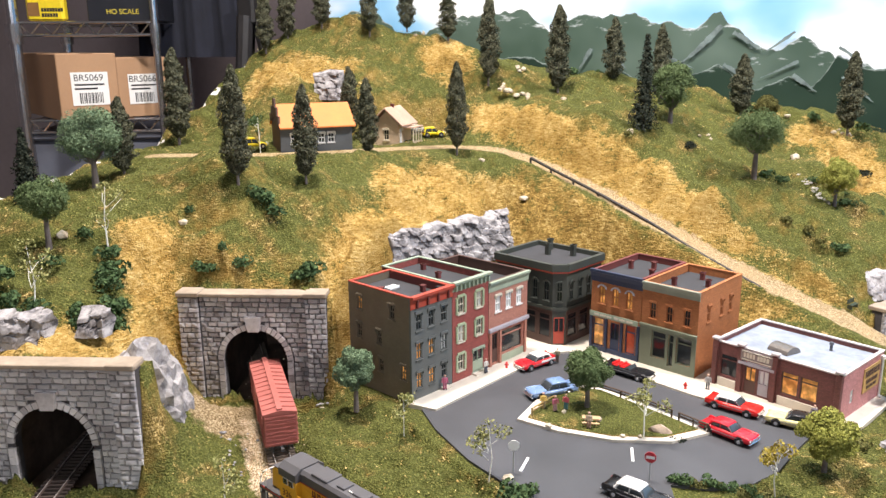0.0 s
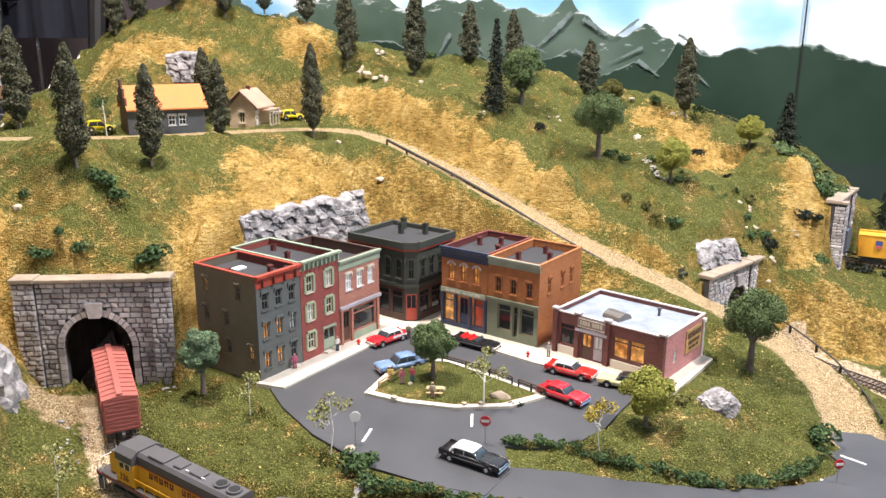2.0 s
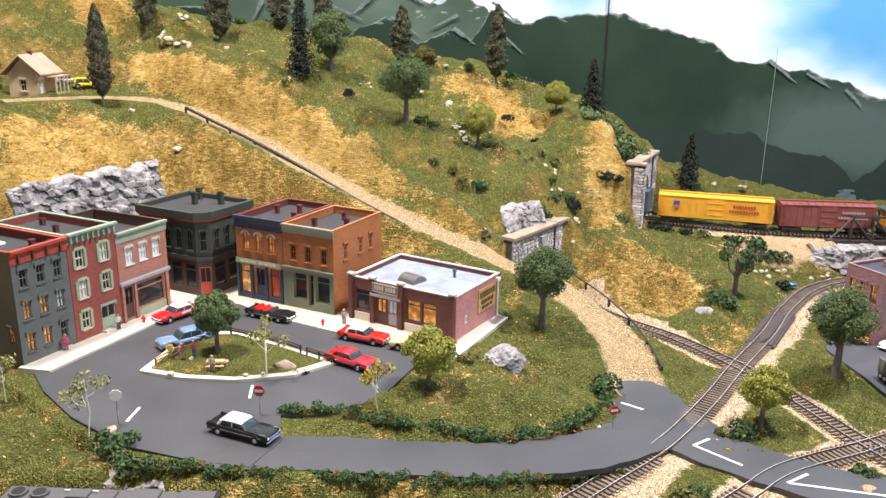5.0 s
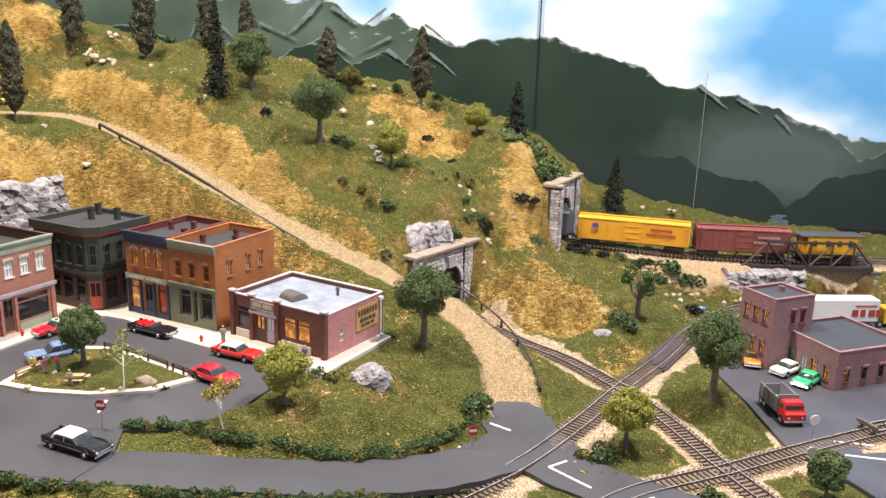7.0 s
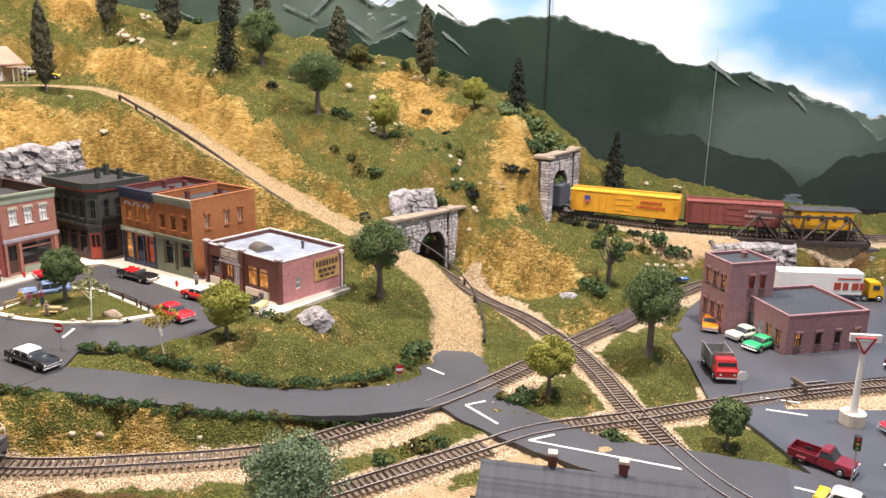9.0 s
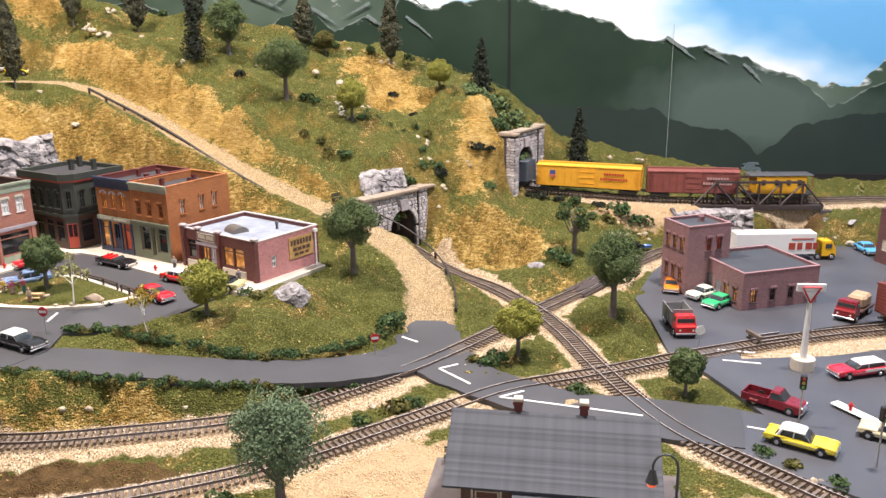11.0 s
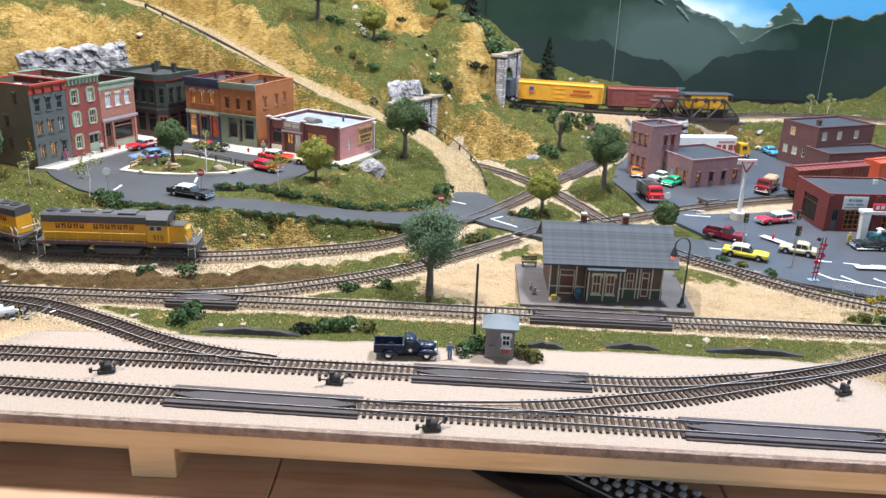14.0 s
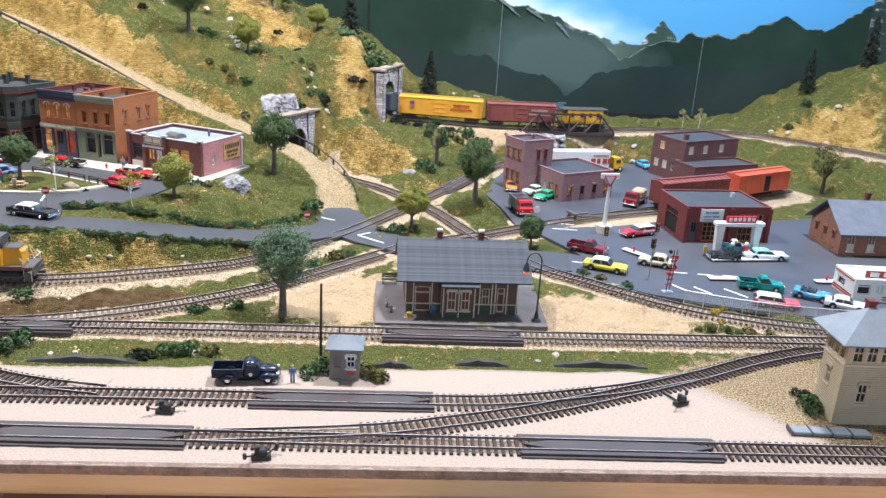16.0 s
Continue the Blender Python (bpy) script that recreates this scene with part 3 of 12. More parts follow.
    earth = ramp(nt, fine.outputs[0], [(0.35, (0.13, 0.085, 0.040)), (0.5, (0.34, 0.245, 0.13)), (0.65, (0.62, 0.49, 0.31))])
    col = turf
    for name, c in (("straw", gold), ("bank", ochre), ("mud_gully", mud_gully), ("sand", sand), ("earth", earth), ("dirt", dirt), ("ballast", stone), ("board", board), ("grime_shade", grime_shade)):
        a = nt.nodes.new("ShaderNodeAttribute")
        a.attribute_name = name
        loose = name in ("straw", "bank")
        f = mathed(nt, "ADD", a.outputs["Fac"], mathed(nt, "MULTIPLY", mathed(nt, "SUBTRACT", mid.outputs[0], 0.5), 1.3 if loose else 0.9))
        if loose:
            f = mathed(nt, "ADD", f, mathed(nt, "ADD", mathed(nt, "MULTIPLY", mathed(nt, "SUBTRACT", patch.outputs[0], 0.52), 1.5), mathed(nt, "ADD", mathed(nt, "MULTIPLY", mathed(nt, "SUBTRACT", strokes.outputs[0], 0.5), 1.4), mathed(nt, "MULTIPLY", mathed(nt, "SUBTRACT", fine.outputs[0], 0.5), 1.2))))
        f = ramp(nt, f, [(0.30, (0, 0, 0)), (0.72, (1, 1, 1))] if loose else [(0.42, (0, 0, 0)), (0.58, (1, 1, 1))]).outputs[0]
        col = mixed(nt, f, col, c if name == "dirt" else c.outputs[0])
    link(nt, col, b.inputs["Base Color"])
    b.inputs["Roughness"].default_value = 0.95
    b.inputs["Specular IOR Level"].default_value = 0.15
    height = mathed(nt, "ADD", mathed(nt, "MULTIPLY", fine.outputs[0], 0.5), mathed(nt, "ADD", mathed(nt, "MULTIPLY", tuft.outputs["Distance"], 0.5), mathed(nt, "MULTIPLY", strokes.outputs[0], 0.6)))
    smooth = nt.nodes.new("ShaderNodeAttribute")
    smooth.attribute_name = "board"
    bumped(nt, b, mathed(nt, "MULTIPLY", height, mathed(nt, "SUBTRACT", 1.0, mathed(nt, "MULTIPLY", smooth.outputs["Fac"], 0.85))), 1.0, 0.0052)
    return m


def build_ground():
    nx, ny = 900, 520
    xs = np.linspace(-1.0, 1.7, nx)
    v = np.linspace(0, 1, ny) ** 1.15
    X = np.repeat(xs[None], ny, 0)
    e = board_edge(xs)
    Y = e[None] + (1.69 - e[None]) * v[:, None]
    Z = ground(X, Y)
    dx, dy = 0.012, 0.012
    slope = np.hypot(ground(X + dx, Y) - ground(X - dx, Y), ground(X, Y + dy) - ground(X, Y - dy)) / (2 * dx)
    tracks = np.minimum.reduce([near(X, Y, p) for p in TRACKS.values()])
    roads = np.minimum(near(X, Y, DIRT_ROAD), near(X, Y, TOWN_ROAD))
    flat = (Y < 0.40) & (X > -0.5) | inside_plan(X, Y, LOT) | inside_plan(X, Y, TOWN)
    wild = np.clip((tracks - 0.014) / 0.02, 0, 1) * np.clip((roads - 0.022) / 0.02, 0, 1) * (~flat)
    Z += wild * (lumps(X, Y, 0.11, 6) * 0.006 * np.clip((Z - 0.008) / 0.02, 0, 1) + lumps(X, Y, 0.05, 1) * (0.006 + 0.010 * np.clip(slope, 0, 1)) + lumps(X, Y, 0.018, 2) * (0.0032 + 0.005 * np.clip(slope, 0, 1)) + lumps(X, Y, 0.008, 3) * 0.0023)
    Z += (1 - wild) * lumps(X, Y, 0.006, 4) * 0.0003
    # slumped furrows in the bare faces
    straw, ochre = covered(X, Y, STRAW, 60), covered(X, Y, OCHRE, 46)
    rough = np.clip(straw + ochre, 0, 1) * wild
    Z -= rough * (0.018 * (1 - np.abs(lumps(X, Y, 0.036, 51))) ** 2 + 0.007 * np.abs(lumps(X, Y, 0.013, 52)) - 0.008)
    # steep cut bank above the dirt road
    cut = near(X, Y, [(x + 0.018, y + 0.044, z) for x, y, z in DIRT_ROAD[5:12]])
    bank = np.clip(1.25 - cut / (0.017 + 0.006 * lumps(X, Y, 0.05, 23)), 0, 1) * np.clip((X + 0.40) / 0.06, 0, 1) * np.clip((0.17 - X) / 0.05, 0, 1)
    uphill = near(X, Y, DIRT_ROAD) > 0.046 + 0.006 * lumps(X, Y, 0.03, 26)
    lift = np.where(uphill, np.clip(1.1 - cut / 0.05, 0, 1), np.clip(1.3 - cut / 0.015, 0, 1)) * np.clip((X + 0.44) / 0.08, 0, 1) * np.clip((0.15 - X) / 0.06, 0, 1) * (Y > 1.10)
    Z += lift * wild * (0.016 + 0.006 * lumps(X, Y, 0.03, 24) + 0.003 * lumps(X, Y, 0.01, 25))
    for name, (px, py, deg, w, foot, top, half, crown) in PORTALS.items():
        u, v = portal_frame(X, Y, name)
        face = (u > -0.004) & (u < w + 0.004)
        Z = np.where(face & (v > 0.005) & (v < 0.03), np.maximum(Z, top - 0.004), Z)
        Z = np.where((u > 0.004) & (u < w - 0.004) & (v <= 0.005) & (v > -0.012), np.minimum(Z, foot + 0.006), Z)
        mouth = (np.abs(u - w * ARCH_AT.get(name, 0.5)) < half + 0.004) & (v <= 0.005) & (v > -0.012)
        Z = np.where(mouth, foot, Z)
    verts = np.stack([X, Y, Z], -1).reshape(-1, 3)
    k = np.arange((ny - 1) * (nx - 1))
    j, i = k // (nx - 1), k % (nx - 1)
    a = j * nx + i
    faces = np.stack([a, a + 1, a + nx + 1, a + nx], 1)
    # open the hillside behind each portal's mouth
    fz = Z.reshape(-1)[faces]
    cx, cy = X.reshape(-1)[faces].mean(1), Y.reshape(-1)[faces].mean(1)
    keep = np.ones(len(faces), bool)
    for name, (px, py, deg, w, foot, top, half, crown) in PORTALS.items():
        u, v = portal_frame(cx, cy, name)
        keep &= ~((np.abs(u - w * ARCH_AT.get(name, 0.5)) < half + 0.012) & (np.abs(v - 0.006) < 0.012) & (fz.max(1) - fz.min(1) > 0.02))
    faces = faces[keep]
    me = bpy.data.meshes.new("ground")
    me.from_pydata(verts.tolist(), [], faces.tolist())
    me.polygons.foreach_set("use_smooth", np.ones(len(faces), bool))
    main = np.minimum.reduce([near(X, Y, [p for p in TRACKS[k] if not in_tunnel(p[0], p[1])]) for k in ("main", "depot", "cross", "train", "upper", "leg")])
    shoulder = near(X, Y, TRACKS["train"])
    bend = np.array(TRACKS["train"])
    main = np.where(shoulder < main + 0.004, main * np.where(Y > np.interp(X, bend[:, 0], bend[:, 1]), 1.75, 0.66), main)
    for name, p in PORTALS.items():
        u, v = portal_frame(X, Y, name)
        main = np.where((u > -0.02) & (u < p[3] + 0.02) & (v > 0.0) & (v < 0.2), 9.0, main)
    masks = {
        "ballast": np.maximum(np.clip(1.58 - main / 0.022, 0, 1), inside_plan(X, Y, LOT) * np.clip(1.5 - near(X, Y, TRACKS["depot"]) / 0.05, 0, 1)) * (Y > 0.30),
        "dirt": np.clip(1.5 - near(X, Y, DIRT_ROAD) / (0.021 + 0.010 * np.clip((X - 0.08) / 0.12, 0, 1) + 0.002 * lumps(X, Y, 0.03, 27)), 0, 1),
        "board": np.clip((0.348 + 0.005 * lumps(X, Y, 0.03, 8) - 0.012 * np.clip(X, 0, 1) - Y) / 0.008, 0, 1) * np.clip((X + 0.22 + 0.6 * (Y - 0.26) * -1) / 0.06, 0, 1) * np.clip((0.74 - X + 0.8 * (0.30 - Y)) / 0.06, 0, 1),
        "sand": np.clip(1.5 - np.minimum.reduce([np.hypot((X - cx) / rx, (Y - cy) / ry) for cx, cy, rx, ry in ((0.35, 0.53, 0.10, 0.085), (0.64, 0.47, 0.12, 0.075), (0.47, 0.66, 0.07, 0.05), (0.62, 1.34, 0.10, 0.03), (-0.12, 0.33, 0.10, 0.05))]), 0, 1),
        # Ochre weight; beside the dirt road it also paints the bank's shade.
        "bank": np.maximum(bank * 0.35, ochre * 0.85),
        "straw": straw * 0.9,
        "lush": np.clip(1.5 - np.minimum.reduce([near(X, Y, LINES[k]) for k in ("left_bank", "bank_lip", "lobe_foot", "mound_c", "valley", "lobe")]) / 0.03, 0, 1),
        # Dirt and painted tie shadows between sleepers, plus a darker dirt-road centre.
        "grime_shade": np.clip(1.5 - np.minimum.reduce([near(X, Y, TRACKS[k]) for k in ("front", "second", "turnout") if k in TRACKS]) / 0.0095, 0, 1) * (Y < 0.36) + 0.42 * np.clip(1.4 - near(X, Y, DIRT_ROAD) / 0.008, 0, 1) * np.clip(0.75 + lumps(X, Y, 0.02, 17), 0, 1) * (X > -0.3),
        "earth": np.clip(1.6 - np.minimum(np.hypot((X - 0.80) / 0.13, (Y - 0.285) / 0.085), np.hypot((X + 0.525) / 0.034, (Y - 0.690) / 0.050)), 0, 1),
        # Mud bank below the train; the last term darkens the gully under the bridge.
        "mud_gully": np.clip(1.5 - np.abs(Y - 0.478 - 0.24 * np.clip(X, 0, 1)) / 0.030, 0, 1) * np.clip((0.20 - X) / 0.08, 0, 1) * np.clip((X + 0.5) / 0.1, 0, 1) + np.clip(1.6 - np.hypot((X - 0.87) / 0.06, (Y - 1.43) / 0.09), 0, 1),
    }
    for name, f in masks.items():
        at = me.attributes.new(name, "FLOAT", "POINT")
        at.data.foreach_set("value", np.ascontiguousarray(f.reshape(-1), dtype=np.float32))
    me.materials.append(ground_material())
    # cut end of the scenery base
    bm = bmesh.new()
    top, low = [bm.verts.new((X[j, 0], Y[j, 0], Z[j, 0])) for j in range(0, ny, 4)], [bm.verts.new((X[j, 0], Y[j, 0], -0.09)) for j in range(0, ny, 4)]
    back = [[bm.verts.new((v.co.x + 0.012, v.co.y, v.co.z - 0.004)) for v in row] for row in (top, low)]
    for a, b in ((top, low), (top, back[0]), (back[0], back[1])):
        for k in range(len(a) - 1):
            bm.faces.new((a[k], a[k + 1], b[k + 1], b[k]))
    tagged(part("trim", bm, paint("plaster_edge", (0.55, 0.52, 0.48), 0.9, vary=0.25)), "rough pale plaster end of the scenery base", "edge", kind="structure")
    return tagged(new("ground", me), "sculpted model hillside with green and straw-coloured turf, sand and gravel", "ground", kind="structure")


build_ground()


# ---------------------------------------------------------------- roads and pavements
YARD_ASPHALT = paint("yard_asphalt", (0.070, 0.073, 0.084), 0.5, vary=0.22, grain=900, big=14, bump=0.25, dist=0.0003)
ASPHALT = paint("model_asphalt", (0.058, 0.059, 0.065), 0.58, vary=0.22, grain=900, big=14, bump=0.25, dist=0.0003)
WHITE_LINE = paint("road_paint", (0.80, 0.80, 0.78), 0.6, vary=0.08)
CONCRETE = paint("pale_concrete", (0.62, 0.56, 0.47), 0.8, vary=0.12, grain=500, big=40)
PLATFORM = paint("worn_platform", (0.135, 0.115, 0.110), 0.8, vary=0.3, grain=400, big=30)


def flat_sheet(name, outline, top, thick, material, label, category):
    bm = bmesh.new()
    add_prism(bm, outline, top - thick, top)
    bmesh.ops.triangulate(bm, faces=[f for f in bm.faces if len(f.verts) > 4])
    return tagged(part(name, bm, material), label, category, kind="structure")


def ribbon(name, line, half, lift, thick, material, label, category):
    """A road that follows a line with heights."""
    pts = smooth_line(line, 0.01)
    bm = bmesh.new()
    rows = []
    for i, p in enumerate(pts):
        d = pts[min(i + 1, len(pts) - 1)] - pts[max(i - 1, 0)]
        n = np.array([-d[1], d[0]]) / np.hypot(d[0], d[1])
        h = half(i / (len(pts) - 1)) if callable(half) else half
        h *= 1 + 0.03 * math.sin(i * 1.7) + 0.02 * math.sin(i * 0.61)
        a, b = p[:2] + n * h, p[:2] - n * h
        z = p[2] + lift
        rows.append([bm.verts.new((a[0], a[1], z)), bm.verts.new((p[0], p[1], z + 0.0006)), bm.verts.new((b[0], b[1], z)),
                     bm.verts.new((b[0], b[1], z - thick)), bm.verts.new((a[0], a[1], z - thick))])
    for r, q in zip(rows, rows[1:]):
        for k in range(5):
            bm.faces.new((r[k], r[(k + 1) % 5], q[(k + 1) % 5], q[k]))
    bm.faces.new(rows[0])
    bm.faces.new(rows[-1][::-1])
    return tagged(part(name, bm, material), label, category, kind="structure")


PLAZA = [(-0.320, 0.752), (-0.288, 0.713), (-0.235, 0.665), (-0.164, 0.620), (-0.10, 0.603), (-0.05, 0.597), (-0.035, 0.64), (-0.047, 0.685), (-0.01, 0.692), (0.018, 0.706), (0.045, 0.745), (0.060, 0.79), (0.078, 0.835),
         (0.02, 0.872), (-0.045, 0.897), (-0.115, 0.93), (-0.175, 0.97), (-0.215, 0.985), (-0.245, 0.965), (-0.262, 0.91), (-0.305, 0.79)]
flat_sheet("road", PLAZA, 0.0575, 0.006, ASPHALT, "dark grey painted asphalt of the town square", "road")
ribbon("road", TOWN_ROAD, lambda s: 0.026 + 0.010 * s, 0.0015, 0.006, ASPHALT, "grey asphalt lane curving down from the square", "road")
ribbon("road", [(0.315, 0.90, 0.0045), (0.318, 0.86, 0.0045), (0.335, 0.805, 0.0045), (0.37, 0.755, 0.0045), (0.425, 0.715, 0.0045), (0.50, 0.682, 0.0045), (0.57, 0.672, 0.0045), (0.65, 0.66, 0.0045)],
       lambda s: 0.036 + 0.004 * math.sin(s * 9), 0.0013, 0.006, ASPHALT, "grey asphalt road over the level crossings", "road")
flat_sheet("road", [(0.600, 0.872), (0.604, 0.834), (0.637, 0.783), (0.661, 0.73), (0.676, 0.692), (0.64, 0.706), (0.60, 0.70), (0.605, 0.65), (0.655, 0.60), (0.735, 0.545), (0.83, 0.505), (0.95, 0.475), (1.35, 0.44), (1.35, 0.90),
                    (1.16, 0.925), (1.05, 0.895), (0.97, 0.885), (0.85, 0.874), (0.78, 0.846), (0.682, 0.827), (0.682, 0.874)],
           0.0045, 0.006, YARD_ASPHALT, "dark grey asphalt apron of the filling station", "road")
flat_sheet("road", [(0.580, 1.02), (0.594, 0.937), (0.600, 0.872), (0.682, 0.874), (0.75, 0.910), (0.80, 0.936), (0.92, 0.986), (1.03, 1.043), (1.10, 1.085), (1.20, 1.17), (1.16, 1.25), (1.1, 1.30),
                    (0.93, 1.33), (0.80, 1.29), (0.66, 1.25), (0.61, 1.13)],
           0.0045, 0.006, YARD_ASPHALT, "dark grey asphalt yard round the brick works", "road")

# pavements round the square
WALK = [(-0.338, 0.755), (-0.303, 0.752), (-0.288, 0.792), (-0.245, 0.905), (-0.228, 0.957), (-0.205, 0.972), (-0.172, 0.962), (-0.113, 0.922), (-0.043, 0.888), (0.022, 0.864), (0.106, 0.822), (0.165, 0.95), (0.15, 0.965), (0.03, 1.03), (-0.07, 1.06), (-0.19, 1.06), (-0.30, 1.03)]
flat_sheet("pavement", WALK, 0.0600, 0.006, CONCRETE, "pale cream pavement along the shop fronts", "pavement")


def road_line(a, b, w, z):
    a, b = Vector((*a, z)), Vector((*b, z))
    d = (b - a).normalized()
    n = Vector((-d.y, d.x, 0)) * w / 2
    bm = bmesh.new()
    add_prism(bm, [(p.x, p.y) for p in (a - n, b - n, b + n, a + n)], z - 0.0008, z)
    tagged(part("road_marking", bm, WHITE_LINE), "white painted line on the asphalt", "road marking", kind="structure")


for a, b, z in (((0.349, 0.756), (0.387, 0.722), 0.0068), ((0.349, 0.756), (0.368, 0.770), 0.0068), ((0.420, 0.695), (0.560, 0.672), 0.0068), ((0.420, 0.695), (0.444, 0.712), 0.0068),
                ((0.290, 0.842), (0.312, 0.828), 0.0068), ((0.258, 0.782), (0.282, 0.772), 0.0088), ((-0.181, 0.660), (-0.181, 0.687), 0.0584), ((-0.09, 0.742), (-0.085, 0.715), 0.0584),
                ((0.60, 0.692), (0.632, 0.676), 0.0051), ((0.66, 0.85), (0.70, 0.845), 0.0051), ((0.66, 0.82), (0.70, 0.815), 0.0051), ((0.655, 0.665), (0.69, 0.655), 0.0051),
                ((0.79, 0.63), (0.81, 0.626), 0.0051), ((0.825, 0.624), (0.845, 0.620), 0.0051), ((0.86, 0.62), (0.88, 0.617), 0.0051), ((0.80, 0.575), (0.815, 0.55), 0.0051),
                ((0.84, 0.57), (0.86, 0.54), 0.0051), ((0.88, 0.565), (0.905, 0.53), 0.0051), ((0.77, 0.585), (0.785, 0.56), 0.0051), ((0.93, 0.56), (0.955, 0.525), 0.0051)):
    road_line(a, b, 0.0026, z)
for a, b in (((0.868, 0.682), (0.982, 0.690)), ((0.832, 0.604), (0.872, 0.604)), ((0.748, 0.722), (0.776, 0.682)), ((0.985, 0.60), (1.02, 0.60))):
    road_line(a, b, 0.011, 0.0080)

# island in the square
ISLAND = [(-0.213, 0.760), (-0.165, 0.748), (-0.11, 0.748), (-0.054, 0.765), (-0.018, 0.800), (-0.06, 0.825), (-0.145, 0.872), (-0.185, 0.868), (-0.205, 0.82)]
mid_x, mid_y = sum(p[0] for p in ISLAND) / 9, sum(p[1] for p in ISLAND) / 9
flat_sheet("pavement", ISLAND, 0.0605, 0.005, CONCRETE, "cream kerb round the planted island", "kerb")
TURF = ground_material()
flat_sheet("ground", [(mid_x + (x - mid_x) * 0.88, mid_y + (y - mid_y) * 0.86) for x, y in ISLAND], 0.0616, 0.003, TURF, "green turf bed of the island", "grass")

# ---------------------------------------------------------------- layout board, desk, room
HOMASOTE = paint("raw_board_edge", (0.27, 0.19, 0.15), 0.95, vary=0.45, grain=700, big=90, bump=0.7, dist=0.0012)


def wood(name, light, dark, scale, rough=0.6):
    m, nt, b = nodes_of(name)
    co = object_coord(nt)
    mp = nt.nodes.new("ShaderNodeMapping")
    mp.inputs["Scale"].default_value = (0.08, 1, 1)
    link(nt, co, mp.inputs["Vector"])
    n = noise_node(nt, scale, 5, 0.65, mp.outputs[0])
    n2 = noise_node(nt, 9, 2, 0.5, co)
    c = ramp(nt, n.outputs[0], [(0.3, dark), (0.55, light), (0.75, tuple(x * 0.8 for x in light))])
    link(nt, mixed(nt, 0.3, c.outputs[0], ramp(nt, n2.outputs[0], [(0.3, dark), (0.7, light)]).outputs[0]), b.inputs["Base Color"])
    b.inputs["Roughness"].default_value = rough
    bumped(nt, b, n.outputs[0], 0.2, 0.0006)
    return m


PINE = wood("pine_lath", (0.72, 0.52, 0.30), (0.50, 0.31, 0.14), 60)
DESK = wood("desk_wood", (0.60, 0.37, 0.22), (0.33, 0.17, 0.085), 60, 0.45)


def slanted_bar(name, x0, x1, back, z0, z1, material, label, category, depth):
    bm = bmesh.new()
    add_prism(bm, [(x0, board_edge(x0) + back), (x1, board_edge(x1) + back), (x1, board_edge(x1) + back + depth), (x0, board_edge(x0) + back + depth)], z0, z1)
    bmesh.ops.subdivide_edges(bm, edges=bm.edges[:], cuts=0)
    return tagged(part(name, bm, material), label, category, kind="structure")


def board_rim():
    """The raw, crumbly front edge of the fibre board."""
    rng = np.random.RandomState(5)
    bm = bmesh.new()
    rows = []
    for x in np.arange(-1.2, 1.7, 0.0028):
        y = board_edge(x)
        j = rng.uniform(-0.00025, 0.00025, 3)
        rows.append([bm.verts.new((x, y + 0.004, 0.0006)), bm.verts.new((x, y - 0.0008 + j[0], -0.0002)), bm.verts.new((x, y - 0.002 + j[1], -0.004)), bm.verts.new((x, y - 0.001 + j[2], -0.0085)), bm.verts.new((x, y + 0.02, -0.0085))])
    for r, q in zip(rows, rows[1:]):
        for k in range(4):
            bm.faces.new((r[k], q[k], q[k + 1], r[k + 1]))
    tagged(part("board_edge", bm, HOMASOTE), "rough brown fibre-board edge of the layout", "board edge", kind="structure")


board_rim()
slanted_bar("fascia", -1.2, 1.7, 0.001, -0.026, -0.0086, PINE, "pale pine lath along the front of the layout", "fascia", 0.018)
flat_sheet("underside", [(-1.2, 0.24), (1.7, 0.14), (1.7, 1.69), (-1.2, 1.69)], -0.03, 0.012, PINE, "plywood deck under the layout", "board")
block = boxed("support_block", (0.040, 0.06, 0.034), (0.035, 0.213, -0.0605), PINE, bevel=0.001)
tagged(block, "short pine block propping the layout on the desk", "wood block")
desk = thing("desk", "oiled wooden desk of wide planks under the layout", "desk")
for i in range(9):
    boxed("plank", (0.3985, 1.5, 0.02), (-1.26 + i * 0.4, 0.52, -0.081), DESK, desk, bevel=0.0012)
for x in (-1.3, 2.1):
    for y in (-0.15, 1.2):
        boxed("leg", (0.06, 0.06, 0.82), (x, y, -0.90), DESK, desk)


def keyboard():
    kb = thing("keyboard", "compact black keyboard with pale keys lying askew on the desk", "keyboard", pose(0.440, 0.190, -0.058, 0, 0, -39))
    black = paint("black_plastic", (0.012, 0.012, 0.014), 0.35, vary=0.1)
    keym = paint("key_plastic", (0.26, 0.26, 0.27), 0.4, vary=0.3)
    boxed("case", (0.27, 0.064, 0.013), (0, 0, 0), black, kb, bevel=0.004)
    boxed("palm_rest", (0.25, 0.038, 0.010), (0.004, -0.050, 0), black, kb, bevel=0.0045)
    boxed("edge_strip", (0.25, 0.0012, 0.0012), (0, -0.0285, 0.0128), keym, kb)
    boxed("divider", (0.25, 0.0008, 0.0010), (0, 0.0065, 0.0128), keym, kb)
    bm = bmesh.new()
    add_box(bm, (0.0068, 0.0068, 0.0045), bevel=0.0016)
    me = mesh_of("key", bm, keym)
    for r, y in enumerate((-0.0215, -0.0115, -0.0015, 0.0145, 0.0245)):
        for c in range(20):
            k = part("key", me, keym, kb)
            k.location = (-0.118 + c * 0.0122 + 0.004 * (r % 2), y, 0.0128)


keyboard()

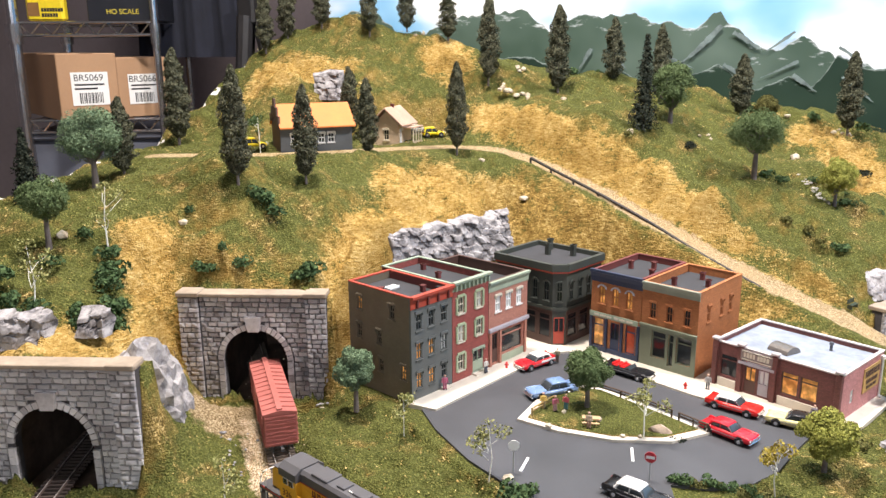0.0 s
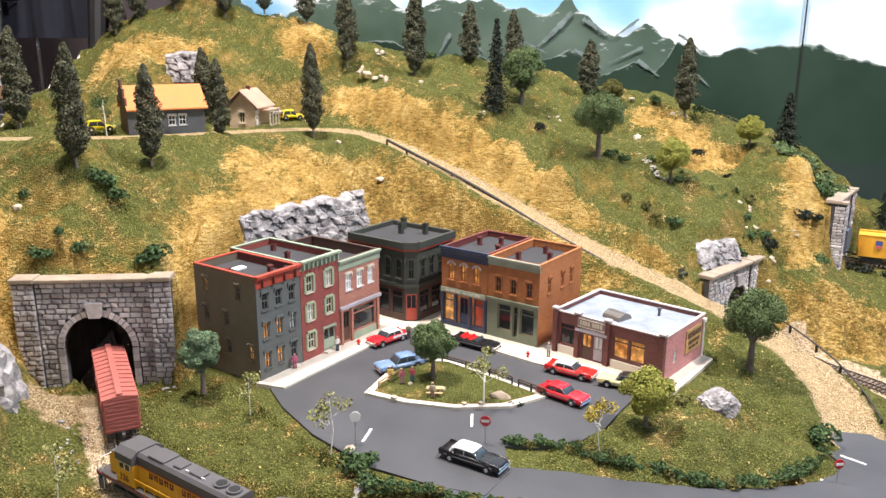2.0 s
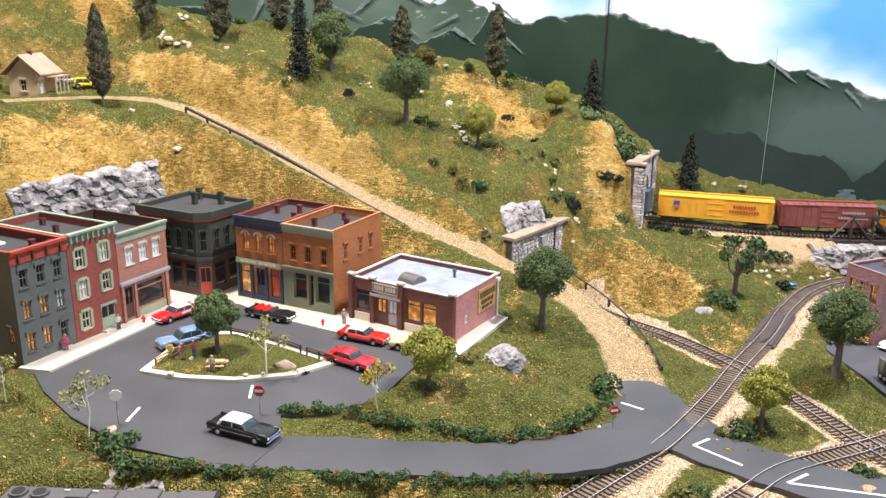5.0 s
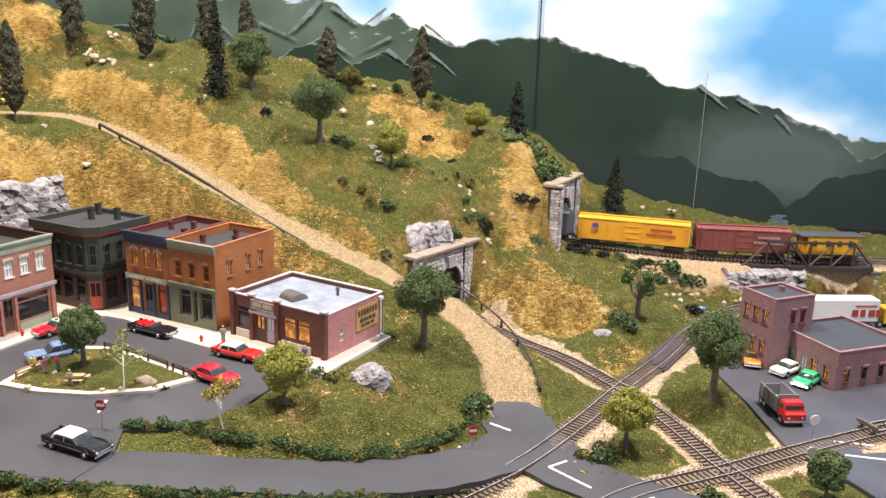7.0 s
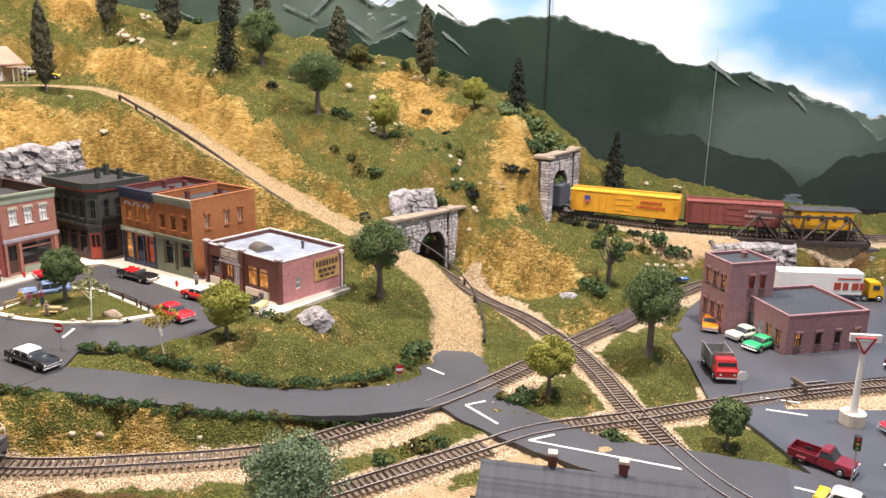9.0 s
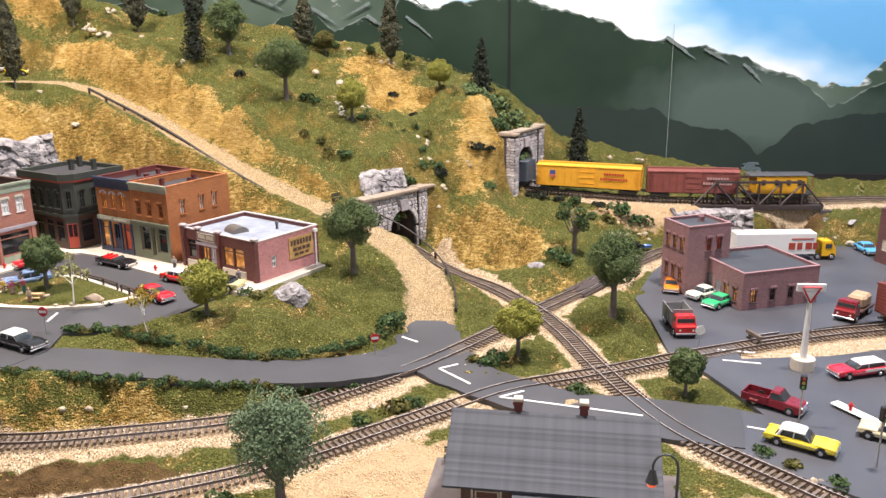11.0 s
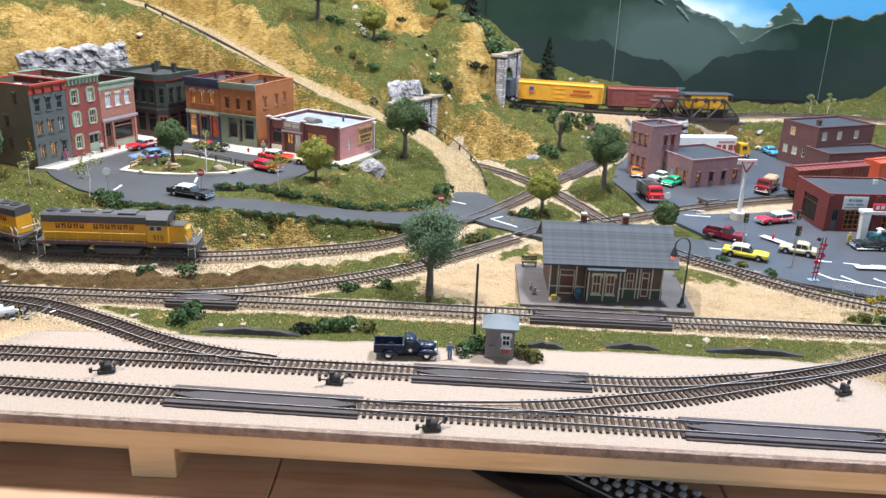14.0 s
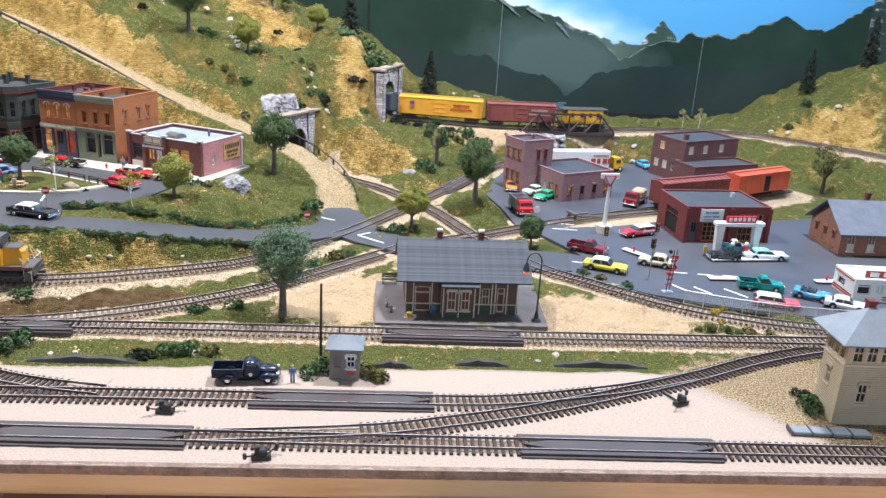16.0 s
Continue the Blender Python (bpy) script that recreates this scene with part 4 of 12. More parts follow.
WALL_M = paint("mauve_wall", (0.17, 0.142, 0.150), 0.9, vary=0.15, grain=60, big=3)
CEIL_M = paint("pale_plaster", (0.42, 0.41, 0.40), 0.9, vary=0.04, grain=60, big=3)
FLOOR_M = paint("grey_carpet", (0.16, 0.15, 0.15), 0.95, vary=0.2, grain=300, big=6)
for name, size, at, mat in (("wall_north", (6.2, 0.1, 3.0), (0.2, 2.55, -0.9), WALL_M), ("wall_south", (6.2, 0.1, 3.0), (0.2, -3.05, -0.9), CEIL_M),
                            ("wall_west", (0.1, 5.5, 3.0), (-2.85, -0.25, -0.9), WALL_M), ("wall_east", (0.1, 5.5, 3.0), (3.25, -0.25, -0.9), CEIL_M),
                            ("floor", (6.2, 5.7, 0.1), (0.2, -0.25, -1.0), FLOOR_M), ("ceiling", (6.2, 5.7, 0.1), (0.2, -0.25, 2.1), CEIL_M)):
    tagged(boxed(name, size, at, mat), "plain %s of the hobby room" % name.split("_")[0], name.split("_")[0], kind="structure")

# ---------------------------------------------------------------- painted backdrop
def backdrop():
    m, nt, b = nodes_of("painted_sky")
    co = object_coord(nt)
    mp = nt.nodes.new("ShaderNodeMapping")
    mp.inputs["Scale"].default_value = (1, 1, 1.7)
    link(nt, co, mp.inputs["Vector"])
    n, n2 = noise_node(nt, 2.9, 3.5, 0.5, mp.outputs[0]), noise_node(nt, 1.1, 2, 0.5, mp.outputs[0])
    sp = nt.nodes.new("ShaderNodeSeparateXYZ")
    link(nt, co, sp.inputs[0])
    f = mathed(nt, "ADD", mathed(nt, "MULTIPLY", n.outputs[0], 0.65), mathed(nt, "MULTIPLY", n2.outputs[0], 0.5))
    f = mathed(nt, "SUBTRACT", f, mathed(nt, "MULTIPLY", mathed(nt, "MAXIMUM", mathed(nt, "SUBTRACT", sp.outputs[0], 0.62), -0.08), 0.22))
    c = ramp(nt, f, [(0.47, (0.10, 0.36, 0.66)), (0.56, (0.30, 0.56, 0.80)), (0.64, (0.80, 0.86, 0.90)), (0.72, (0.90, 0.90, 0.90))])
    link(nt, c.outputs[0], b.inputs["Base Color"])
    b.inputs["Roughness"].default_value = 0.7
    y = 1.70
    bd = thing("backdrop", "painted backdrop of cloudy sky and snow-streaked green mountains", "backdrop", kind="structure")
    boxed("sky", (2.62, 0.006, 1.25), (0.37, y + 0.003, 0.045), m, bd)
    boxed("sky", (0.006, 0.9, 1.25), (1.68, y - 0.45, 0.045), m, bd)

    def mountain_paint(name, dark, mid, snow, amount, fade=2.6, mist=None, crest=0.0):
        m, nt, b = nodes_of(name)
        co = object_coord(nt)
        mp = nt.nodes.new("ShaderNodeMapping")
        mp.inputs["Rotation"].default_value = (0, radians(38), 0)
        mp.inputs["Scale"].default_value = (1.0, 1, 3.2)
        link(nt, co, mp.inputs["Vector"])
        n, n2 = noise_node(nt, 21, 5, 0.65, mp.outputs[0]), noise_node(nt, 4, 3, 0.6, co)
        base = ramp(nt, n2.outputs[0], [(0.3, dark), (0.7, mid)]).outputs[0]
        if mist:
            # brushed mist in the painted valley
            vd = nt.nodes.new("ShaderNodeVectorMath")
            vd.operation = "MULTIPLY_ADD"
            link(nt, co, vd.inputs[0])
            vd.inputs[1].default_value = (1 / 0.24, 0, 1 / 0.10)
            vd.inputs[2].default_value = (-0.86 / 0.24, 0, -0.19 / 0.10)
            ln = nt.nodes.new("ShaderNodeVectorMath")
            ln.operation = "LENGTH"
            link(nt, vd.outputs[0], ln.inputs[0])
            n3 = noise_node(nt, 9, 3, 0.55, co)
            d = mathed(nt, "SUBTRACT", ln.outputs["Value"], mathed(nt, "MULTIPLY", n3.outputs[0], 0.9))
            base = mixed(nt, ramp(nt, d, [(0.05, (0.85, 0.85, 0.85)), (0.75, (0, 0, 0))]).outputs[0], base, mist)
        a = nt.nodes.new("ShaderNodeAttribute")
        a.attribute_name = "below"
        f = mathed(nt, "SUBTRACT", mathed(nt, "ADD", n.outputs[0], amount), mathed(nt, "MULTIPLY", a.outputs["Fac"], fade))
        if crest:
            g = mathed(nt, "SUBTRACT", mathed(nt, "ADD", mathed(nt, "MULTIPLY", n.outputs[0], 0.5), crest), mathed(nt, "MULTIPLY", a.outputs["Fac"], 30.0))
            f = mathed(nt, "MAXIMUM", f, g)
        s = ramp(nt, f, [(0.54, (0, 0, 0)), (0.66, (1, 1, 1))])
        link(nt, mixed(nt, s.outputs[0], base, snow), b.inputs["Base Color"])
        b.inputs["Roughness"].default_value = 0.75
        b.inputs["Specular IOR Level"].default_value = 0.2
        return m

    def ridge(name, peaks, depth, seed, material, rough, x0, x1):
        xs = np.arange(x0, x1, 0.004)
        px, pz = zip(*peaks)
        top = np.interp(xs, px, pz) + rough * (lumps(xs, 0 * xs, 0.035, seed) + 0.5 * lumps(xs, 0 * xs, 0.014, seed + 1) + 0.25 * lumps(xs, 0 * xs, 0.006, seed + 2))
        rows = [0, 0.012, 0.03, 0.06, 0.12, 9.0]
        verts, below = [], []
        for d in rows:
            for x, t in zip(xs, top):
                verts.append((x, y - depth, max(0.05, t - d)))
                below.append(min(d, 0.5))
        n = len(xs)
        faces = [(r * n + i, r * n + i + 1, (r + 1) * n + i + 1, (r + 1) * n + i) for r in range(len(rows) - 1) for i in range(n - 1)]
        me = bpy.data.meshes.new(name)
        me.from_pydata(verts, [], faces)
        at = me.attributes.new("below", "FLOAT", "POINT")
        at.data.foreach_set("value", np.array(below, np.float32))
        me.materials.append(material)
        part(name, me, None, bd)

    far = mountain_paint("far_mountain_paint", (0.040, 0.074, 0.052), (0.125, 0.175, 0.145), (0.60, 0.65, 0.67), 0.02, 3.2, None, 0.36)
    near_m = mountain_paint("near_mountain_paint", (0.011, 0.028, 0.019), (0.026, 0.052, 0.034), (0.27, 0.33, 0.31), 0.02, 9.0, (0.085, 0.125, 0.115), 0.40)
    ridge("mountain", [(-1, 0.50), (-0.83, 0.525), (-0.75, 0.47), (-0.62, 0.50), (-0.47, 0.515), (-0.42, 0.475), (-0.36, 0.50), (-0.28, 0.51), (-0.2, 0.49), (-0.13, 0.47), (-0.085, 0.505), (-0.03, 0.455), (0.02, 0.435), (0.06, 0.462),
                       (0.11, 0.425), (0.16, 0.405), (0.3, 0.40), (0.9, 0.26), (1.06, 0.235), (1.112, 0.297), (1.16, 0.25), (1.4, 0.24), (1.68, 0.25)], 0.002, 11, far, 0.008, -0.94, 1.675)
    ridge("mountain", [(-1, 0.45), (-0.7, 0.40), (-0.45, 0.42), (-0.33, 0.36), (-0.27, 0.395), (-0.2, 0.35), (-0.08, 0.405), (-0.02, 0.36), (0.05, 0.385), (0.09, 0.365), (0.13, 0.428), (0.18, 0.40), (0.25, 0.41), (0.36, 0.422), (0.45, 0.40), (0.52, 0.375),
                       (0.57, 0.365), (0.60, 0.335), (0.64, 0.325), (0.683, 0.338), (0.72, 0.312), (0.76, 0.318), (0.80, 0.30), (0.843, 0.288), (0.88, 0.27), (0.93, 0.262), (0.97, 0.235), (1.01, 0.198), (1.05, 0.215), (1.10, 0.245), (1.16, 0.252), (1.19, 0.272), (1.22, 0.26),
                       (1.264, 0.272), (1.30, 0.262), (1.36, 0.292), (1.44, 0.328), (1.49, 0.30), (1.55, 0.292), (1.60, 0.32), (1.68, 0.37)], 0.004, 21, near_m, 0.005, -0.94, 1.675)
    low = mountain_paint("low_hill_paint", (0.016, 0.030, 0.028), (0.028, 0.044, 0.038), (0.03, 0.05, 0.04), -0.5)
    ridge("mountain", [(-1, 0.2), (0.5, 0.2), (0.65, 0.19), (0.72, 0.165), (0.78, 0.15), (0.84, 0.135), (0.875, 0.10), (0.90, 0.115), (0.97, 0.165), (1.05, 0.18), (1.2, 0.19), (1.4, 0.2), (1.68, 0.22)], 0.006, 31, low, 0.006, 0.3, 1.675)
    side_near = mountain_paint("side_mountain_paint", (0.018, 0.034, 0.030), (0.034, 0.055, 0.045), (0.30, 0.34, 0.34), -0.02)
    boxed("mountain", (0.004, 0.85, 0.36), (1.674, y - 0.43, 0.05), side_near, bd)
    # snow brushed down the flanks: start, end, width
    snow = paint("brushed_snow", (0.145, 0.190, 0.185), 0.8, vary=0.45, grain=260, big=60)
    brush = random.Random(6)
    for x0, z0, x1, z1, wide in ((-0.072, 0.406, -0.009, 0.366, 0.0082), (0.062, 0.412, -0.003, 0.381, 0.0064), (0.054, 0.386, 0.098, 0.355, 0.0082), (0.139, 0.383, 0.197, 0.337, 0.0064), (0.129, 0.437, 0.177, 0.402, 0.0055), (-0.207, 0.432, -0.125, 0.397, 0.0064), (-0.331, 0.437, -0.360, 0.388, 0.0082), (-0.286, 0.424, -0.256, 0.395, 0.0064), (-0.080, 0.479, -0.152, 0.406, 0.0109), (-0.058, 0.466, -0.003, 0.431, 0.0091), (0.051, 0.466, 0.002, 0.429, 0.0055), (0.677, 0.335, 0.738, 0.291, 0.0082), (0.754, 0.311, 0.805, 0.283, 0.0064), (0.833, 0.282, 0.872, 0.245, 0.0073), ):
        bm = bmesh.new()
        length = math.hypot(x1 - x0, z1 - z0)
        nx, nz = -(z1 - z0) / length, (x1 - x0) / length
        rim = [[], []]
        for k in range(13):
            f = k / 12
            sag = 0.015 * length * math.sin(math.pi * f)
            w = 1.05 * wide * (0.35 + 0.65 * math.sin(math.pi * min(1, 0.25 + f * 0.75))) * brush.uniform(0.65, 1.15) * (1 - 0.7 * f ** 4)
            cx, cz = x0 + (x1 - x0) * f + nx * sag, z0 + (z1 - z0) * f + nz * sag
            for side, sign in ((0, 0.5), (1, -0.5)):
                j = brush.uniform(-0.12, 0.12) * wide
                rim[side].append(bm.verts.new((cx + nx * (w * sign + j), y - 0.0067, cz + nz * (w * sign + j))))
        for k in range(12):
            bm.faces.new((rim[0][k], rim[0][k + 1], rim[1][k + 1], rim[1][k]))
        part("snow_stroke", bm, snow, bd)
    water = paint("lake_paint", (0.15, 0.21, 0.24), 0.6, vary=0.35, grain=160, big=60)
    bm = bmesh.new()
    rng = random.Random(3)
    for i in range(9):
        z = 0.058 + i * 0.0026
        w = 0.045 * (1 - i / 17) + 0.004
        cx = 0.862 + 0.004 * math.sin(i * 0.8) + 0.012 * (i / 16)
        add_box(bm, (w * rng.uniform(0.6, 1.2), 0.0006, 0.0017), (cx, y - 0.0072, z))
    part("lake", bm, water, bd, "pale blue painted lake and stream")
    black = paint("backdrop_gap", (0.006, 0.006, 0.007), 0.8, vary=0.1)
    boxed("seam", (0.0030, 0.001, 1.04), (0.358, y - 0.0056, 0.20), black, bd)
    boxed("seam", (0.0010, 0.0006, 0.30), (0.692, y - 0.0072, 0.06), paint("seam_glint", (0.25, 0.30, 0.30), 0.6), bd)
    boxed("seam", (0.0010, 0.0006, 0.20), (1.225, y - 0.0072, 0.06), paint("seam_glint", (0.20, 0.25, 0.25), 0.6), bd)
    boxed("skirt", (1.2, 0.004, 0.12), (1.08, y - 0.012, -0.06), black, bd, "black cloth strip below the painting")


backdrop()


# ---------------------------------------------------------------- railway track
def rail_material(name, side, top, rough):
    m, nt, b = nodes_of(name)
    geo = nt.nodes.new("ShaderNodeNewGeometry")
    sep = nt.nodes.new("ShaderNodeSeparateXYZ")
    link(nt, geo.outputs["Normal"], sep.inputs[0])
    n = noise_node(nt, 60, 3, 0.6, object_coord(nt))
    f = mathed(nt, "MULTIPLY", ramp(nt, sep.outputs[2], [(0.7, (0, 0, 0)), (0.9, (1, 1, 1))]).outputs[0], ramp(nt, n.outputs[0], [(0.3, (0.55, 0.55, 0.55)), (0.6, (1, 1, 1))]).outputs[0])
    link(nt, mixed(nt, f, side, top), b.inputs["Base Color"])
    link(nt, mathed(nt, "MULTIPLY", f, 0.4), b.inputs["Metallic"])
    b.inputs["Roughness"].default_value = rough
    return m


RAIL = rail_material("weathered_rail", (0.105, 0.072, 0.058), (0.66, 0.60, 0.56), 0.3)
TIE = paint("plastic_sleeper", (0.056, 0.037, 0.030), 0.85, vary=0.35, grain=500, big=90)
TIE_PALE = paint("weathered_sleeper", (0.15, 0.115, 0.090), 0.85, vary=0.45, grain=500, big=60)
GAUGE, TIE_L, TIE_W, TIE_H, RAIL_H = 0.0165, 0.0300, 0.0029, 0.0022, 0.0024
tie_bm = bmesh.new()
add_box(tie_bm, (TIE_W, TIE_L, TIE_H), bevel=0.0003)
TIE_MESH = {TIE: mesh_of("sleeper", tie_bm, TIE)}
tie_bm = bmesh.new()
add_box(tie_bm, (TIE_W, TIE_L, TIE_H), bevel=0.0003)
TIE_MESH[TIE_PALE] = mesh_of("sleeper", tie_bm, TIE_PALE)


def sweep(bm, pts, offset, w, z0, h):
    rows = []
    for i, p in enumerate(pts):
        d = pts[min(i + 1, len(pts) - 1)] - pts[max(i - 1, 0)]
        n = np.array([-d[1], d[0]]) / np.hypot(d[0], d[1])
        c = p[:2] + n * offset
        rows.append([bm.verts.new((*(c + n * s * w / 2), p[2] + z0 + dz)) for s, dz in ((-1.6, 0), (-0.5, h * 0.35), (-1, h * 0.65), (-1, h), (1, h), (1, h * 0.65), (0.5, h * 0.35), (1.6, 0))])
    for r, q in zip(rows, rows[1:]):
        for k in range(8):
            bm.faces.new((r[k], r[(k + 1) % 8], q[(k + 1) % 8], q[k]))
    bm.faces.new(rows[0])
    bm.faces.new(rows[-1][::-1])


def track(line, label, material, singly, skip=None, spacing=0.0064, rails_only=None):
    tr = thing("railway_track", label, "railway track", kind="structure")
    pts = smooth_line(line, 0.006)
    for s in (-1, 1):
        bm = bmesh.new()
        sweep(bm, pts, s * GAUGE / 2, 0.0007, TIE_H - 0.0032, RAIL_H)
        part("rail", bm, RAIL, tr)
    rng = random.Random(len(line))
    run, last = 0.0, pts[0]
    joined = bmesh.new()
    for p in pts[1:]:
        d = p - last
        seg = np.hypot(d[0], d[1])
        while run <= seg:
            q = last + d * (run / seg)
            run += spacing
            if skip and skip(q[0], q[1]):
                continue
            m = pose(q[0], q[1], q[2] - 0.0032, 0, 0, math.degrees(math.atan2(d[1], d[0])) + rng.uniform(-1, 1))
            if singly(q[0]):
                part("sleeper", TIE_MESH[material], None, tr).matrix_basis = m
            else:
                add_box(joined, (TIE_W, TIE_L, TIE_H), m=m)
        run -= seg
        last = p
    if joined.verts:
        tagged(part("sleepers", joined, material, tr), kind="stuff")
    else:
        joined.free()
    return tr


def on_road(x, y):
    return (0.30 < x < 0.372 and 0.735 < y < 0.80) or (0.372 < x < 0.425 and 0.68 < y < 0.725) or (0.505 < x < 0.60 and 0.66 < y < 0.70)


def raised(name):
    return [(x, y, z + 0.0032) for x, y, z in TRACKS[name]]


seen_x = lambda x: -0.22 < x < 1.0
never = lambda x: False
track(raised("front"), "brown sectional model track along the front edge", TIE, seen_x)
track(raised("second"), "brown sectional model track, second from the front", TIE, seen_x, skip=lambda x, y: x > 0.592)
track([(x, y, z - 0.0003) for x, y, z in raised("turnout")], "diverging brown track of the yard turnout", TIE, seen_x, skip=lambda x, y: x < 0.36)
track(raised("leg"), "curved brown track leaving the main line", TIE, seen_x, skip=lambda x, y: x > 0.085)
track(raised("main"), "weathered main line on pale ballast past the depot", TIE_PALE, seen_x)
track(raised("depot"), "weathered branch track on pale ballast", TIE_PALE, never, skip=lambda x, y: x < -0.01 or on_road(x, y))
track(raised("train"), "weathered curved track on a ballast bank carrying the diesel train", TIE_PALE, never, skip=on_road)
track(raised("cross"), "weathered track from the tunnel across the diamonds", TIE_PALE, never, skip=on_road)
track(raised("portal_lead"), "dark track running into the stone tunnel", TIE, never)
track(raised("upper"), "weathered upper track along the foot of the backdrop", TIE_PALE, never)

PLATE = paint("brown_plastic_plate", (0.066, 0.050, 0.050), 0.5, vary=0.2, grain=300, big=60)


def rerailer(line, x0, x1):
    """A rerailing plate: a long board between the rails with pointed ends, and a ramp outside each rail."""
    pts = [p for p in smooth_line(line, 0.004) if x0 <= p[0] <= x1]
    a, b = pts[0], pts[-1]
    length = math.dist(a[:2], b[:2])
    th = thing("rerailing_plate", "dark brown plastic rerailing section in the track", "track plate",
               pose((a[0] + b[0]) / 2, (a[1] + b[1]) / 2, a[2] + 0.0012, 0, 0, math.degrees(math.atan2(b[1] - a[1], b[0] - a[0]))), "rerailing plates")
    L = length / 2
    bm = bmesh.new()
    add_prism(bm, [(-L + 0.004, -0.0004), (-L + 0.026, -0.0062), (L - 0.026, -0.0062), (L - 0.004, -0.0004), (L - 0.004, 0.0004), (L - 0.026, 0.0062), (-L + 0.026, 0.0062), (-L + 0.004, 0.0004)], -0.002, 0.0026)
    part("centre_plate", bm, PLATE, th)
    for s in (-1, 1):
        bm = bmesh.new()
        add_prism(bm, [(-L, s * 0.0100), (L, s * 0.0100), (L, s * 0.0150), (-L, s * 0.0150)][::s], -0.0035, 0.0026)
        part("ramp", bm, PLATE, th)
        bm = bmesh.new()
        add_prism(bm, [(-L, s * 0.0150), (L, s * 0.0150), (L, s * 0.0178), (-L, s * 0.0178)][::s], -0.0035, 0.0004)
        part("ramp_edge", bm, PLATE, th)


for plate_line in TRACKS.values():
    if min(math.dist(p[:2], (0.53, 1.07)) for p in smooth_line(plate_line, 0.01)) < 0.02 and plate_line is not TRACKS["cross"]:
        rerailer(plate_line, 0.497, 0.567)
        break
rerailer(TRACKS["front"], 0.038, 0.215)
rerailer(TRACKS["front"], 0.495, 0.675)
rerailer(TRACKS["second"], 0.255, 0.428)
rerailer([(x, y, z) for x, y, z in TRACKS["main"]], 0.378, 0.538)
rerailer([(x, y, z) for x, y, z in TRACKS["main"]], -0.03, 0.055)

BLACK = paint("black_moulding", (0.018, 0.017, 0.018), 0.5, vary=0.3)


def switch_motor(x, y, deg):
    th = thing("switch_stand", "small black switch motor beside the track", "switch stand", pose(x, y, 0.0002, 0, 0, deg), "switch stands")
    bm = bmesh.new()
    add_box(bm, (0.016, 0.008, 0.004), bevel=0.001)
    part("base", bm, BLACK, th)
    bm = bmesh.new()
    add_box(bm, (0.008, 0.006, 0.006), (0.001, 0, 0.003), bevel=0.001)
    add_cyl(bm, 0.0024, 0.0022, (-0.003, 0, 0.004), (-0.003, 0, 0.012), 10)
    part("housing", bm, BLACK, th)
    for s in (-1, 1):
        bm = bmesh.new()
        add_cyl(bm, 0.0009, 0.0007, (s * 0.004, 0, 0.003), (s * 0.013, 0.006 * s, 0.007), 6)
        add_cyl(bm, 0.0016, 0.0016, (s * 0.013, 0.006 * s, 0.005), (s * 0.013, 0.006 * s, 0.0095), 8)
        part("lever", bm, BLACK, th)
    boxed("throw_bar", (0.002, 0.022, 0.0012), (0, 0.014, 0.001), BLACK, th)


for x, y, d in ((-0.031, 0.258, 20), (0.185, 0.254, -5), (0.278, 0.182, 8), (0.668, 0.272, 25), (-0.22, 0.262, 4)):
    switch_motor(x, y, d)


# ---------------------------------------------------------------- tunnel portals
def stone_paint(name, light, dark):
    m, nt, b = nodes_of(name)
    co = object_coord(nt)
    info = nt.nodes.new("ShaderNodeObjectInfo")
    n = noise_node(nt, 160, 4, 0.7, co)
    n2 = nt.nodes.new("ShaderNodeTexNoise")
    geo = nt.nodes.new("ShaderNodeNewGeometry")
    n2.inputs["Scale"].default_value = 22
    link(nt, geo.outputs["Position"], n2.inputs["Vector"])
    f = mathed(nt, "ADD", mathed(nt, "MULTIPLY", n.outputs[0], 0.55), mathed(nt, "MULTIPLY", info.outputs["Random"], 0.35))
    f = mathed(nt, "ADD", f, mathed(nt, "MULTIPLY", mathed(nt, "SUBTRACT", n2.outputs[0], 0.5), 0.7))
    link(nt, ramp(nt, f, [(0.22, dark), (0.5, tuple((a + c) / 2 for a, c in zip(light, dark))), (0.8, light)]).outputs[0], b.inputs["Base Color"])
    b.inputs["Roughness"].default_value = 0.9
    bumped(nt, b, n.outputs[0], 0.6, 0.001)
    return m


STONE = stone_paint("portal_stone", (0.80, 0.75, 0.74), (0.25, 0.225, 0.23))
MORTAR = paint("portal_joint", (0.075, 0.068, 0.07), 0.95, vary=0.4, grain=300, big=60)
CAPSTONE = paint("portal_cap", (0.33, 0.265, 0.20), 0.9, vary=0.25, grain=200, big=40)
# Near-black that stands in for the shade inside open doors.
DARK = paint("interior_shade", (0.020, 0.016, 0.013), 0.95, vary=0.4)
LINING = paint("tunnel_rock", (0.11, 0.07, 0.05), 0.95, vary=0.5, grain=120, big=40)


